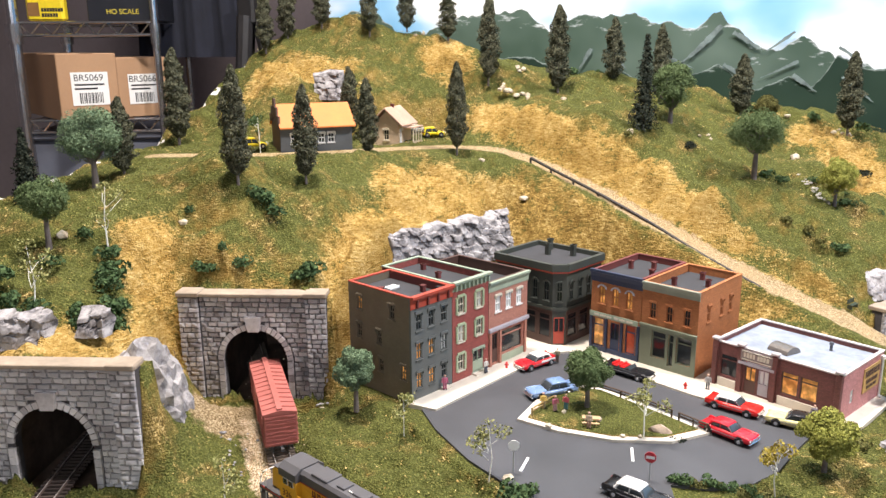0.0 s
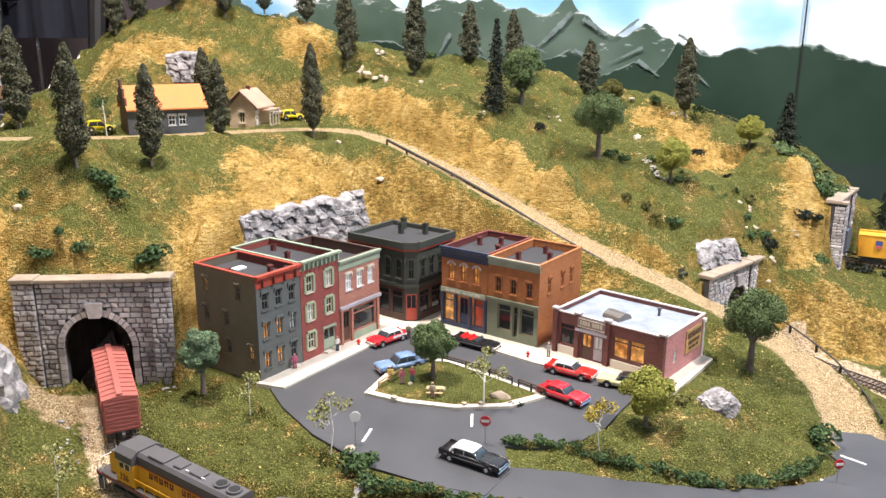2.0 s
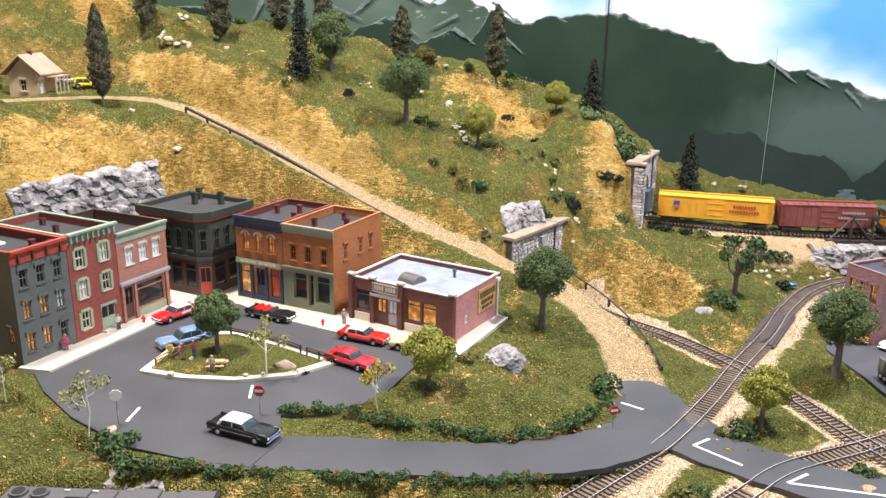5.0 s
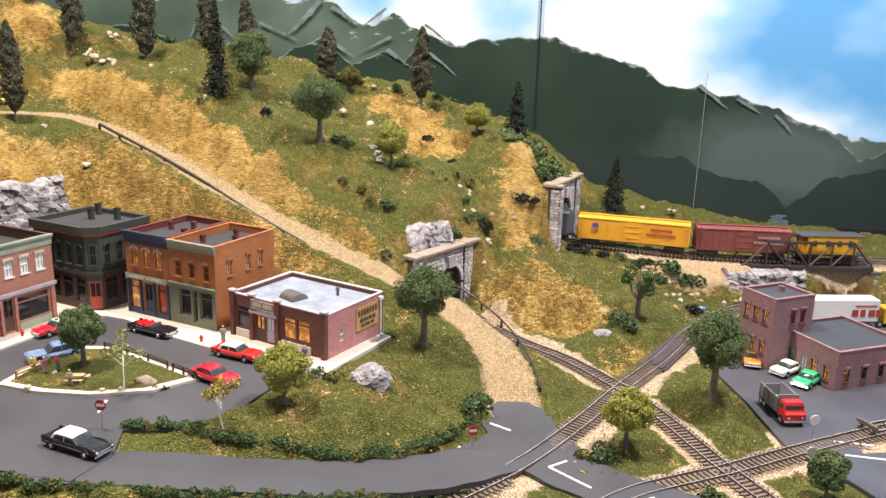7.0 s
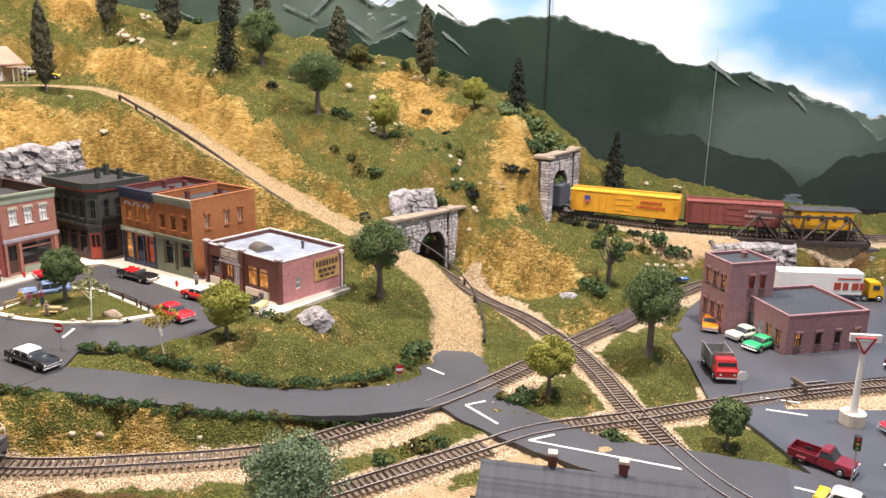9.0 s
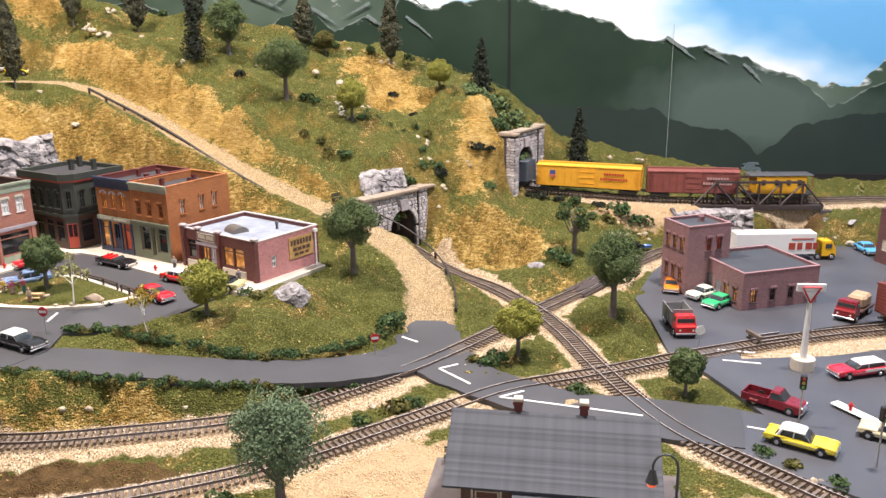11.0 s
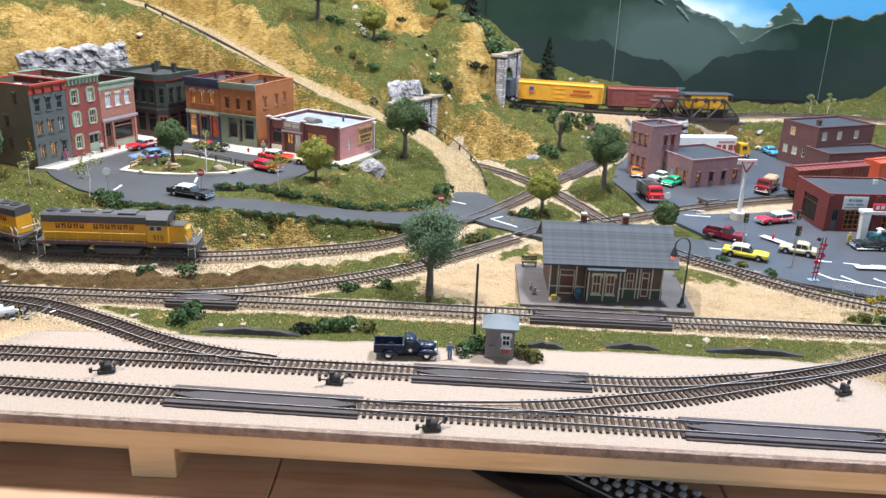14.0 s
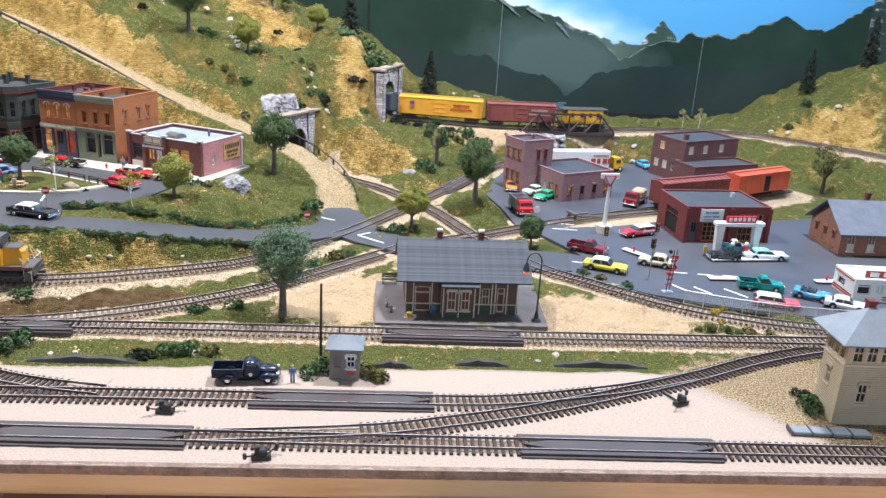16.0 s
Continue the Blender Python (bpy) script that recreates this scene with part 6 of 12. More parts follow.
def fit_window(parent, m, hole, frame, pane, style="sash", trim=None):
    """A window in its opening: frame with glazing bars and sill, and a pane behind them."""
    x, z, w, h = hole[:4]
    bm = bmesh.new()
    b = min(0.0011, w * 0.12)
    y0, d = 0.0006, 0.0016
    for sx in (x + b / 2, x + w - b / 2):
        add_box(bm, (b, d, h), (sx, y0 + d / 2, z))
    for sz in (z, z + h - b):
        add_box(bm, (w - 2 * b, d, b), (x + w / 2, y0 + d / 2, sz))
    if style in ("sash", "arch", "shutter"):
        add_box(bm, (w - 2 * b, d, b * 0.9), (x + w / 2, y0 + d / 2, z + h * 0.5))
        add_box(bm, (b * 0.5, d * 0.8, h - 2 * b), (x + w / 2, y0 + d / 2, z + b))
    if style == "door":
        add_box(bm, (w - 2 * b, d, h * 0.42), (x + w / 2, y0 + d / 2, z + b))
        add_box(bm, (b * 0.7, d, h * 0.5), (x + w / 2, y0 + d / 2, z + h * 0.45))
    if style == "shop":
        add_box(bm, (w - 2 * b, d, b), (x + w / 2, y0 + d / 2, z + h * 0.74))
    if style == "grid":
        for k in range(1, 5):
            add_box(bm, (b * 0.6, d, h), (x + w * k / 5, y0 + d / 2, z))
        for k in range(1, 4):
            add_box(bm, (w, d, b * 0.6), (x + w / 2, y0 + d / 2, z + h * k / 4))
    if trim is not None and style != "shop":
        add_box(bm, (w + 0.0026, 0.0022, 0.0014), (x + w / 2, -0.0006, z - 0.0014))
    bmesh.ops.transform(bm, matrix=m, verts=bm.verts[:])
    win = part("door" if style == "door" else "window", bm, frame, parent)
    bm = bmesh.new()
    add_box(bm, (w, 0.0005, h), (x + w / 2, 0.0026, z))
    bmesh.ops.transform(bm, matrix=m, verts=bm.verts[:])
    part("pane", bm, pane, win)
    if trim is not None:
        bm = bmesh.new()
        if style == "arch":
            for k in range(7):
                a0, a1 = math.pi * k / 7, math.pi * (k + 1) / 7
                r0, r1 = w * 0.52, w * 0.74
                add_profile(bm, [(x + w / 2 - r * math.cos(a), z + h - w * 0.30 + r * 0.8 * math.sin(a)) for r, a in ((r0, a0), (r0, a1), (r1, a1), (r1, a0))], -0.0014, 0.0004)
        else:
            add_box(bm, (w + 0.0030, 0.0024, 0.0018), (x + w / 2, -0.0006, z + h))
            add_box(bm, (w + 0.0016, 0.0016, 0.0010), (x + w / 2, -0.0006, z + h + 0.0018))
            for s in (-1, 1):
                add_box(bm, (0.0011, 0.0022, 0.0030), (x + w / 2 + s * (w / 2 + 0.0008), -0.0006, z + h - 0.0026))
        bmesh.ops.transform(bm, matrix=m, verts=bm.verts[:])
        part("lintel", bm, trim, win)
    if style == "shutter":
        for s in (-1, 1):
            bm = bmesh.new()
            sx = x + w / 2 + s * (w / 2 + 0.0021)
            add_box(bm, (0.0036, 0.0010, h), (sx, -0.0006, z))
            for k in range(5):
                add_box(bm, (0.0026, 0.0006, h * 0.12), (sx, -0.0012, z + h * (0.08 + 0.175 * k)))
            bmesh.ops.transform(bm, matrix=m, verts=bm.verts[:])
            part("shutter", bm, trim, win)


def building(name, label, category, m, w, d, h, walls, windows, roof, parapet=0.010, cap=None, group="", floor_drop=0.004, roof_part="roof"):
    """A flat-roofed block. walls: material per side; windows: (side, x, z, w, h, frame, pane, style, trim)."""
    th = thing(name, label, category, m, group)
    t = 0.003
    for side in ("front", "right", "left", "back"):
        sm = SIDES[side](w, d)
        length = w if side in ("front", "back") else d
        mats = walls.get(side, walls["front"])
        holes = [a[1:5] for a in windows if a[0] == side]
        x0, ln = (0.0, length) if side in ("front", "back") else (t, length - 2 * t)
        bm = wall_bm(ln, h + floor_drop, t, holes, x0, -floor_drop)
        bmesh.ops.transform(bm, matrix=sm, verts=bm.verts[:])
        part(side + "_wall" if side in ("front", "back") else "side_wall", bm, mats, th)
        for a in windows:
            if a[0] == side:
                fit_window(th, sm, a[1:5], a[5], a[6], a[7], a[8])
    boxed(roof_part, (w - 2 * t, d - 2 * t, 0.002), (w / 2, d / 2, h - parapet), roof, th)
    boxed("floor", (w - 2 * t, d - 2 * t, 0.001), (w / 2, d / 2, 0), ROOF_TAR, th)
    if cap is not None:
        bm = bmesh.new()
        for x, y, sx, sy in ((w / 2, t / 2, w, t + 0.001), (w / 2, d - t / 2, w, t + 0.001), (t / 2, d / 2, t + 0.001, d - 2 * t - 0.001), (w - t / 2, d / 2, t + 0.001, d - 2 * t - 0.001)):
            add_box(bm, (sx, sy, 0.0014), (x, y, h))
        part("coping", bm, cap, th)
    return th


def cornice(th, w, h, drop, proud, material, brackets=0, bracket_mat=None, x0=0.0):
    bm = bmesh.new()
    add_profile(bm, [(0, 0), (0.001, 0), (0.001, drop * 0.4), (proud * 0.6, drop * 0.75), (proud, drop * 0.8), (proud, drop), (0, drop)], x0 - 0.001, x0 + w + 0.001, pose(0, 0, h - drop, 0, 0, -90))
    part("cornice", bm, material, th)
    for k in range(brackets):
        boxed("bracket", (0.0018, proud * 0.75, drop * 0.6), (x0 + w * (k + 0.5) / brackets, -proud * 0.38, h - drop * 0.95), bracket_mat or material, th)


def chimney(th, x, y, z, h, s, material):
    bm = bmesh.new()
    add_box(bm, (s, s, h), (x, y, z))
    add_box(bm, (s * 1.25, s * 1.25, h * 0.16), (x, y, z + h * 0.84))
    part("chimney", bm, material, th)


def bars_sign(th, name, m, w, h, board, ink, rows, label):
    """A sign board with its lettering as plain bars."""
    bm = bmesh.new()
    add_box(bm, (w, 0.0010, h), (0, -0.0005, 0))
    bmesh.ops.transform(bm, matrix=m, verts=bm.verts[:])
    s = part(name, bm, board, th, label)
    bm = bmesh.new()
    for z, hh, spans in rows:
        for a, b in spans:
            add_box(bm, ((b - a) * w, 0.0005, hh * h), ((a + b - 1) / 2 * w, -0.0012, z * h))
    bmesh.ops.transform(bm, matrix=m, verts=bm.verts[:])
    part("lettering", bm, ink, s)


Z0 = 0.060
# --- row on the left of the square
A = (-0.335, 0.761)
au = (math.cos(radians(68.3)), math.sin(radians(68.3)))


def along_row(u):
    return A[0] + au[0] * u, A[1] + au[1] * u


wa = []
panes = [[PANE_WARM, PANE_WARM, GLASS_DARK], [PANE_WARM, PANE_WARM, PANE_WHITE], [GLASS_DARK, GLASS_DARK, GLASS_DARK]]
for r, z in enumerate((0.012, 0.047, 0.081)):
    for c, x in enumerate((0.0075, 0.0275, 0.0480)):
        wa.append(("front", x, z, 0.0095, 0.0195, GREYBLUE, panes[r][c], "sash", GREYBLUE))
for u, z, p in ((0.030, 0.090, GLASS_DARK), (0.084, 0.090, PANE_WARM), (0.052, 0.055, GLASS_DARK), (0.086, 0.056, GLASS_DARK), (0.013, 0.022, PANE_WARM), (0.050, 0.022, GLASS_DARK)):
    wa.append(("left", 0.103 - u - 0.004, z, 0.008, 0.017, OLIVE, p, "sash", OLIVE))
ba = building("shop_building", "three-storey grey-blue shop with olive side wall and red cornice", "building", pose(*along_row(0), Z0, 0, 0, 68.3), 0.0665, 0.103, 0.120, {"front": GREYBLUE, "left": OLIVE, "right": RED_ROOF, "back": OLIVE}, wa, ROOF_TAR, 0.011, RED_TRIM, "shop row")
cornice(ba, 0.0665, 0.1225, 0.015, 0.005, RED_TRIM, 4, RED_ROOF)
for x, y, mm in ((0.05, 0.03, RED_ROOF), (0.012, 0.06, RED_ROOF), (0.058, 0.012, BLACK)):
    chimney(ba, x, y, 0.109, 0.010, 0.005, mm)
boxed("skylight", (0.016, 0.010, 0.003), (0.034, 0.065, 0.111), WHITE, ba, bevel=0.0006)
boxed("doorstep", (0.012, 0.007, 0.002), (0.053, -0.0035, -0.0005), CONCRETE, ba)

wb = []
for r, z in enumerate((0.012, 0.048, 0.083)):
    for c, x in enumerate((0.0095, 0.0420)):
        if r == 0 and c == 1:
            wb.append(("front", 0.036, 0.003, 0.020, 0.027, SAGE, GLASS_DARK, "door", SAGE))
        else:
            wb.append(("front", x, z, 0.0105, 0.0205, CREAM, PANE_WHITE if (r + c) % 2 else GLASS_DARK, "shutter", SHUTTER))
bb = building("shop_building", "three-storey red brick building with cream shutters and sage cornice", "building", pose(*along_row(0.0672), Z0, 0, 0, 68.3), 0.0650, 0.118, 0.121, {"front": RED_BRICK, "left": RED_ROOF, "right": RED_BRICK, "back": RED_BRICK}, wb, ROOF_TAR, 0.010, SAGE, "shop row")
cornice(bb, 0.0650, 0.1240, 0.012, 0.006, SAGE, 9, SAGE)
for x, y in ((0.03, 0.05), (0.045, 0.09)):
    chimney(bb, x, y, 0.110, 0.011, 0.005, RED_ROOF)
boxed("doorstep", (0.024, 0.008, 0.003), (0.046, -0.004, -0.0005), CONCRETE, bb)

wc = [("front", x, 0.068, 0.0105, 0.0205, WHITE, PANE_WHITE, "sash", CREAM) for x in (0.012, 0.033, 0.054)]
wc += [("front", 0.005, 0.003, 0.013, 0.038, DARK_BROWN, GLASS_DARK, "door", None), ("front", 0.024, 0.010, 0.044, 0.031, SALMON, GLASS_DARK, "shop", None)]
bc = building("shop_building", "two-storey salmon brick shop with green cornice and glazed front", "building", pose(*along_row(0.1330), Z0, 0, 0, 68.3), 0.0770, 0.118, 0.1075, {"front": SALMON, "left": DARK_BROWN, "right": DARK_BROWN, "back": DARK_BROWN}, wc, ROOF_TAR, 0.014, DARK_BROWN, "shop row")
cornice(bc, 0.0770, 0.1090, 0.013, 0.004, SAGE)
boxed("shop_cornice", (0.079, 0.004, 0.005), (0.0385, -0.0015, 0.0445), LAVENDER, bc, bevel=0.0008)
for x in (0.002, 0.021, 0.0715):
    boxed("pier", (0.0035, 0.003, 0.044), (x, -0.001, 0), SALMON, bc)
boxed("stall_riser", (0.044, 0.002, 0.009), (0.046, -0.0008, 0), SAGE, bc)

# --- dark corner building
DEG = -23.0
du, dv = (math.cos(radians(DEG)), math.sin(radians(DEG))), (-math.sin(radians(DEG)), math.cos(radians(DEG)))
D0 = (-0.224, 0.983)


def corner_block():
    w, d, h, ch = 0.108, 0.092, 0.1105, 0.013
    ox, oy = D0[0] - du[0] * (w - 0.005), D0[1] - du[1] * (w - 0.005)
    th = thing("corner_building", "dark green corner building with brown shop front and red door", "building", pose(ox, oy, Z0, 0, 0, DEG), "shop row")
    plan = [(0, 0), (w - ch, 0), (w, ch), (w, d), (0, d)]
    bm = bmesh.new()
    add_prism(bm, [(x + (0.0016 if x < w / 2 else -0.0016), y + (0.0016 if y < d / 2 else -0.0016)) for x, y in plan], -0.004, h - 0.010)
    part("core", bm, GLASS_DARK, th)
    for (xa, ya), (xb, yb), side in (((0, 0), (w - ch, 0), "front"), ((w - ch, 0), (w, ch), "corner"), ((w, ch), (w, d), "right"), ((w, d), (0, d), "back"), ((0, d), (0, 0), "left")):
        L = math.hypot(xb - xa, yb - ya)
        mm = pose(xa, ya, 0, 0, 0, math.degrees(math.atan2(yb - ya, xb - xa)))
        low, up = [], []
        if side in ("front", "right"):
            n = 4 if side == "front" else 3
            low = [(L * k / n + 0.0025, 0.009, L / n - 0.005, 0.033) for k in range(n)]
            m2 = 5 if side == "front" else 4
            up = [(L * (k + 0.5) / m2 - 0.0045, 0.060, 0.009, 0.026) for k in range(m2)]
        if side == "corner":
            low = [(0.0022, 0.002, L - 0.0044, 0.036)]
            up = [(L / 2 - 0.004, 0.060, 0.008, 0.026)]
        for nm, holes, z0, hh, mat in (("shop_front", low, -0.004, 0.054, DARK_GREEN if side == "corner" else DARK_BROWN), ("upper_wall", up, 0.050, h - 0.050, DARK_GREEN)):
            bm = wall_bm(L, hh, 0.0014, holes, 0, z0)
            bmesh.ops.transform(bm, matrix=mm, verts=bm.verts[:])
            part(nm, bm, mat, th)
            for a in holes:
                fit_window(th, mm @ Matrix.Translation((0, -0.0014, 0)), a, RED_TRIM if side == "corner" and nm == "shop_front" else (DARK_BROWN if nm == "shop_front" else DARK_GREEN), GLASS_DARK, "door" if side == "corner" and nm == "shop_front" else ("shop" if nm == "shop_front" else "arch"), None if nm == "shop_front" else DARK_GREEN)
        for z, hh, pr, mat in ((0.048, 0.004, 0.003, DARK_GREEN), (h - 0.012, 0.0022, 0.0035, RED_TRIM), (h - 0.0095, 0.0095, 0.0045, DARK_GREEN)):
            boxed("band", (L + pr, pr, hh), (0, 0, 0), mat, th).matrix_basis = mm @ Matrix.Translation((L / 2, -pr / 2 + 0.0005, z))
    bm = bmesh.new()
    add_prism(bm, [(x * 0.96 + 0.002, y * 0.96 + 0.002) for x, y in plan], h - 0.010, h - 0.006)
    part("roof", bm, ROOF_TAR, th)
    for x, y in ((0.045, 0.055), (0.075, 0.072), (0.03, 0.08)):
        chimney(th, x, y, h - 0.006, 0.016, 0.006, DARK_GREEN)


corner_block()

# --- pair on the far side of the square
E1 = (-0.182, 0.9945)
EDEG = -22.8
eu = (math.cos(radians(EDEG)), math.sin(radians(EDEG)))
we = [("front", x, 0.064, 0.0095, 0.023, ORANGE_BRICK, PANE_WARM, "arch", LAVENDER) for x in (0.011, 0.031, 0.051)]
we += [("front", 0.004, 0.006, 0.016, 0.038, NAVY, PANE_WARM, "shop", None), ("front", 0.030, 0.002, 0.013, 0.040, NAVY, GLASS_DARK, "door", None), ("front", 0.052, 0.006, 0.014, 0.038, NAVY, PANE_RED, "shop", None)]
be1 = building("shop_building", "two-storey orange brick shop with navy cornice and lit windows", "building", pose(*E1, Z0, 0, 0, EDEG), 0.0725, 0.110, 0.106, {"front": ORANGE_BRICK, "left": RED_ROOF, "right": RED_ROOF, "back": RED_ROOF}, we, ROOF_TAR, 0.009, RED_ROOF, "shop row")
cornice(be1, 0.0725, 0.1085, 0.016, 0.004, NAVY)
boxed("shop_front", (0.0725, 0.002, 0.006), (0.036, -0.0008, 0.0), NAVY, be1)
for x in (0.002, 0.024, 0.047, 0.0705):
    boxed("pier", (0.0035, 0.003, 0.046), (x, -0.001, 0), NAVY, be1)
bars_sign(be1, "sign_band", pose(0.036, -0.0030, 0.0465), 0.070, 0.0065, SAGE, CREAM, [(0.3, 0.42, [(0.10, 0.2), (0.22, 0.34), (0.36, 0.46), (0.52, 0.6), (0.62, 0.74), (0.76, 0.9)])], "green shop sign with cream lettering")
for x, y in ((0.02, 0.06), (0.045, 0.075), (0.062, 0.04)):
    chimney(be1, x, y, 0.097, 0.013, 0.005, RED_ROOF)

E2 = (E1[0] + eu[0] * 0.0733, E1[1] + eu[1] * 0.0733)
wf = [("front", x, 0.061, 0.0085, 0.020, ORANGE_BRICK, GLASS_DARK, "sash", ORANGE_BRICK) for x in (0.011, 0.033, 0.056)]
wf += [("front", 0.016, 0.012, 0.019, 0.034, OLIVE_GREEN, GLASS_DARK, "shop", None), ("front", 0.0385, 0.006, 0.007, 0.040, OLIVE_GREEN, GLASS_DARK, "shop", None), ("front", 0.049, 0.012, 0.020, 0.034, OLIVE_GREEN, GLASS_DARK, "shop", None)]
wf += [("right", u, 0.064, 0.008, 0.020, ORANGE_BRICK, PANE_WHITE, "sash", ORANGE_BRICK) for u in (0.022, 0.056, 0.080)]
be2 = building("shop_building", "two-storey orange brick shop with olive green shop front", "building", pose(*E2, Z0, 0, 0, EDEG), 0.0745, 0.112, 0.1045, {"front": ORANGE_BRICK}, wf, ROOF_TAR, 0.011, ORANGE_BRICK, "shop row")
cornice(be2, 0.0745, 0.1065, 0.011, 0.0035, paint("grey_green_cornice", (0.26, 0.28, 0.22), 0.6))
bm = wall_bm(0.0745, 0.054, 0.0016, [a[1:5] for a in wf if a[0] == "front" and a[2] < 0.05], 0, -0.004)
bmesh.ops.transform(bm, matrix=Matrix.Translation((0, -0.0017, 0)), verts=bm.verts[:])
part("shop_front", bm, OLIVE_GREEN, be2)
boxed("shop_cornice", (0.0755, 0.004, 0.003), (0.0372, -0.0022, 0.050), OLIVE_GREEN, be2)
for x, y in ((0.02, 0.04), (0.035, 0.085), (0.055, 0.06)):
    chimney(be2, x, y, 0.0935, 0.012, 0.005, RED_ROOF)

# --- brick diner
DI, DDEG = (-0.026, 0.9335), -27.3
wd = [("front", 0.009, 0.012, 0.022, 0.027, MAROON, GLASS_DARK, "shop", None), ("front", 0.040, 0.002, 0.013, 0.030, DARK_BROWN, PANE_WARM, "door", None), ("front", 0.056, 0.002, 0.012, 0.030, LAVENDER, PANE_WHITE, "door", None),
      ("front", 0.082, 0.013, 0.019, 0.026, DARK_BROWN, PANE_WARM, "shop", None), ("front", 0.103, 0.013, 0.019, 0.026, DARK_BROWN, PANE_WARM, "shop", None), ("right", 0.024, 0.014, 0.007, 0.015, WHITE, GLASS_DARK, "sash", None)]
dn = building("diner", "single-storey maroon brick diner with lit windows and pale weathered roof", "building", pose(*DI, Z0, 0, 0, DDEG), 0.146, 0.108, 0.052, {"front": MAROON, "right": PINK_BRICK, "left": MAROON, "back": MAROON}, wd,
              paint("weathered_roof", (0.25, 0.285, 0.345), 0.75, vary=0.3, grain=200, big=45), 0.007, paint("weathered_coping", (0.52, 0.46, 0.44), 0.75, vary=0.3))
for x in (0.003, 0.034, 0.074, 0.143):
    boxed("pilaster", (0.006, 0.004, 0.056), (x, -0.0016, -0.002), MAROON, dn, bevel=0.0006)
    boxed("pilaster_cap", (0.009, 0.008, 0.003), (x, 0.0, 0.0545), paint("stone_cap", (0.40, 0.36, 0.36), 0.7), dn, bevel=0.0008)
for x, w_ in ((0.020, 0.024), (0.102, 0.044)):
    boxed("stall_riser", (w_, 0.002, 0.010), (x, -0.0008, 0), CONCRETE, dn)
boxed("canopy", (0.042, 0.005, 0.003), (0.054, -0.002, 0.035), LAVENDER, dn)
bars_sign(dn, "sign", pose(0.054, -0.0032, 0.0405), 0.037, 0.012, paint("sign_brown", (0.24, 0.19, 0.18), 0.6), CREAM, [(0.30, 0.45, [(0.10, 0.16), (0.19, 0.27), (0.29, 0.36), (0.39, 0.45), (0.54, 0.60), (0.62, 0.70), (0.72, 0.79), (0.82, 0.90)]), (0.86, 0.06, [(0.04, 0.96)]), (0.06, 0.06, [(0.04, 0.96)])], "brown sign board with cream script over the door")
GHOST = paint("faded_ochre", (0.52, 0.33, 0.12), 0.8, vary=0.35, grain=300, big=70)
bars_sign(dn, "painted_sign", pose(0.1462, 0.075, 0.017, 0, 0, 90), 0.042, 0.028, GHOST, paint("faded_brown_ink", (0.10, 0.055, 0.04), 0.8, vary=0.4),
          [(0.62, 0.26, [(0.06, 0.14), (0.18, 0.28), (0.32, 0.42), (0.46, 0.55), (0.59, 0.66), (0.70, 0.80), (0.84, 0.95)]), (0.34, 0.16, [(0.15, 0.3), (0.34, 0.5), (0.55, 0.68), (0.72, 0.86)]), (0.12, 0.12, [(0.2, 0.36), (0.42, 0.6), (0.66, 0.8)])], "faded ochre painted wall sign")
bm = bmesh.new()
add_cyl(bm, 0.0012, 0.0012, (0.1478, 0.101, 0.002), (0.1478, 0.101, 0.046), 8)
add_box(bm, (0.004, 0.006, 0.004), (0.1478, 0.101, 0.045))
add_cyl(bm, 0.0012, 0.0012, (0.1478, 0.101, 0.002), (0.151, 0.097, 0.001), 8)
part("downpipe", bm, WHITE, dn)
bm = bmesh.new()
add_profile(bm, [(0.012 * math.cos(a), 0.009 * math.sin(a)) for a in np.linspace(0, math.pi, 11)], 0, 0.026)
bmesh.ops.transform(bm, matrix=pose(0.077, 0.036, 0.046, 0, 0, 78), verts=bm.verts[:])
part("air_vent", bm, paint("vent_metal", (0.22, 0.20, 0.18), 0.4, 0.6), dn, "rounded grey metal roof vent")
bm = bmesh.new()
add_cyl(bm, 0.0018, 0.0018, (0.100, 0.078, 0.046), (0.100, 0.078, 0.0545), 8)
add_cyl(bm, 0.0028, 0.0022, (0.100, 0.078, 0.0545), (0.100, 0.078, 0.0575), 8)
part("roof_pipe", bm, SLATE, dn)

# --- plum brick works
PW, PDEG = (0.712, 0.985), 24.5
PLUM_FRAME = paint("plum_frame", (0.105, 0.060, 0.062), 0.6)
wp = [("front", x, 0.010, 0.0085, 0.017, PLUM_FRAME, (PANE_WARM, GLASS_DARK, GLASS_DARK, PANE_WARM)[k], "sash", PLUM_BRICK) for k, x in enumerate((0.013, 0.042, 0.070, 0.097))]
wp += [("left", x, 0.008, 0.0085, 0.020, PLUM_FRAME, PANE_WARM, "sash", PLUM_BRICK) for x in (0.068, 0.088)] + [("left", 0.050, 0.002, 0.010, 0.024, LAVENDER, PANE_WHITE, "door", None), ("left", 0.018, 0.002, 0.024, 0.028, SLATE, paint("shutter_grey", (0.30, 0.28, 0.27)), "door", None)]
building("works_building", "low plum-brown brick works with lit windows and flat grey roof", "building", pose(*PW, 0.0045, 0, 0, PDEG), 0.117, 0.108, 0.050, {"front": PLUM_BRICK}, wp, ROOF_GREY, 0.005, PLUM_BRICK)
wt = [("left", x, z, 0.0085, 0.019, PLUM_FRAME, PANE_WARM, "sash", PLUM_BRICK) for z in (0.018, 0.060) for x in (0.008, 0.024, 0.040)] + [("front", x, 0.060, 0.0080, 0.019, PLUM_FRAME, PANE_RED, "sash", PLUM_BRICK) for x in (0.030, 0.047)]
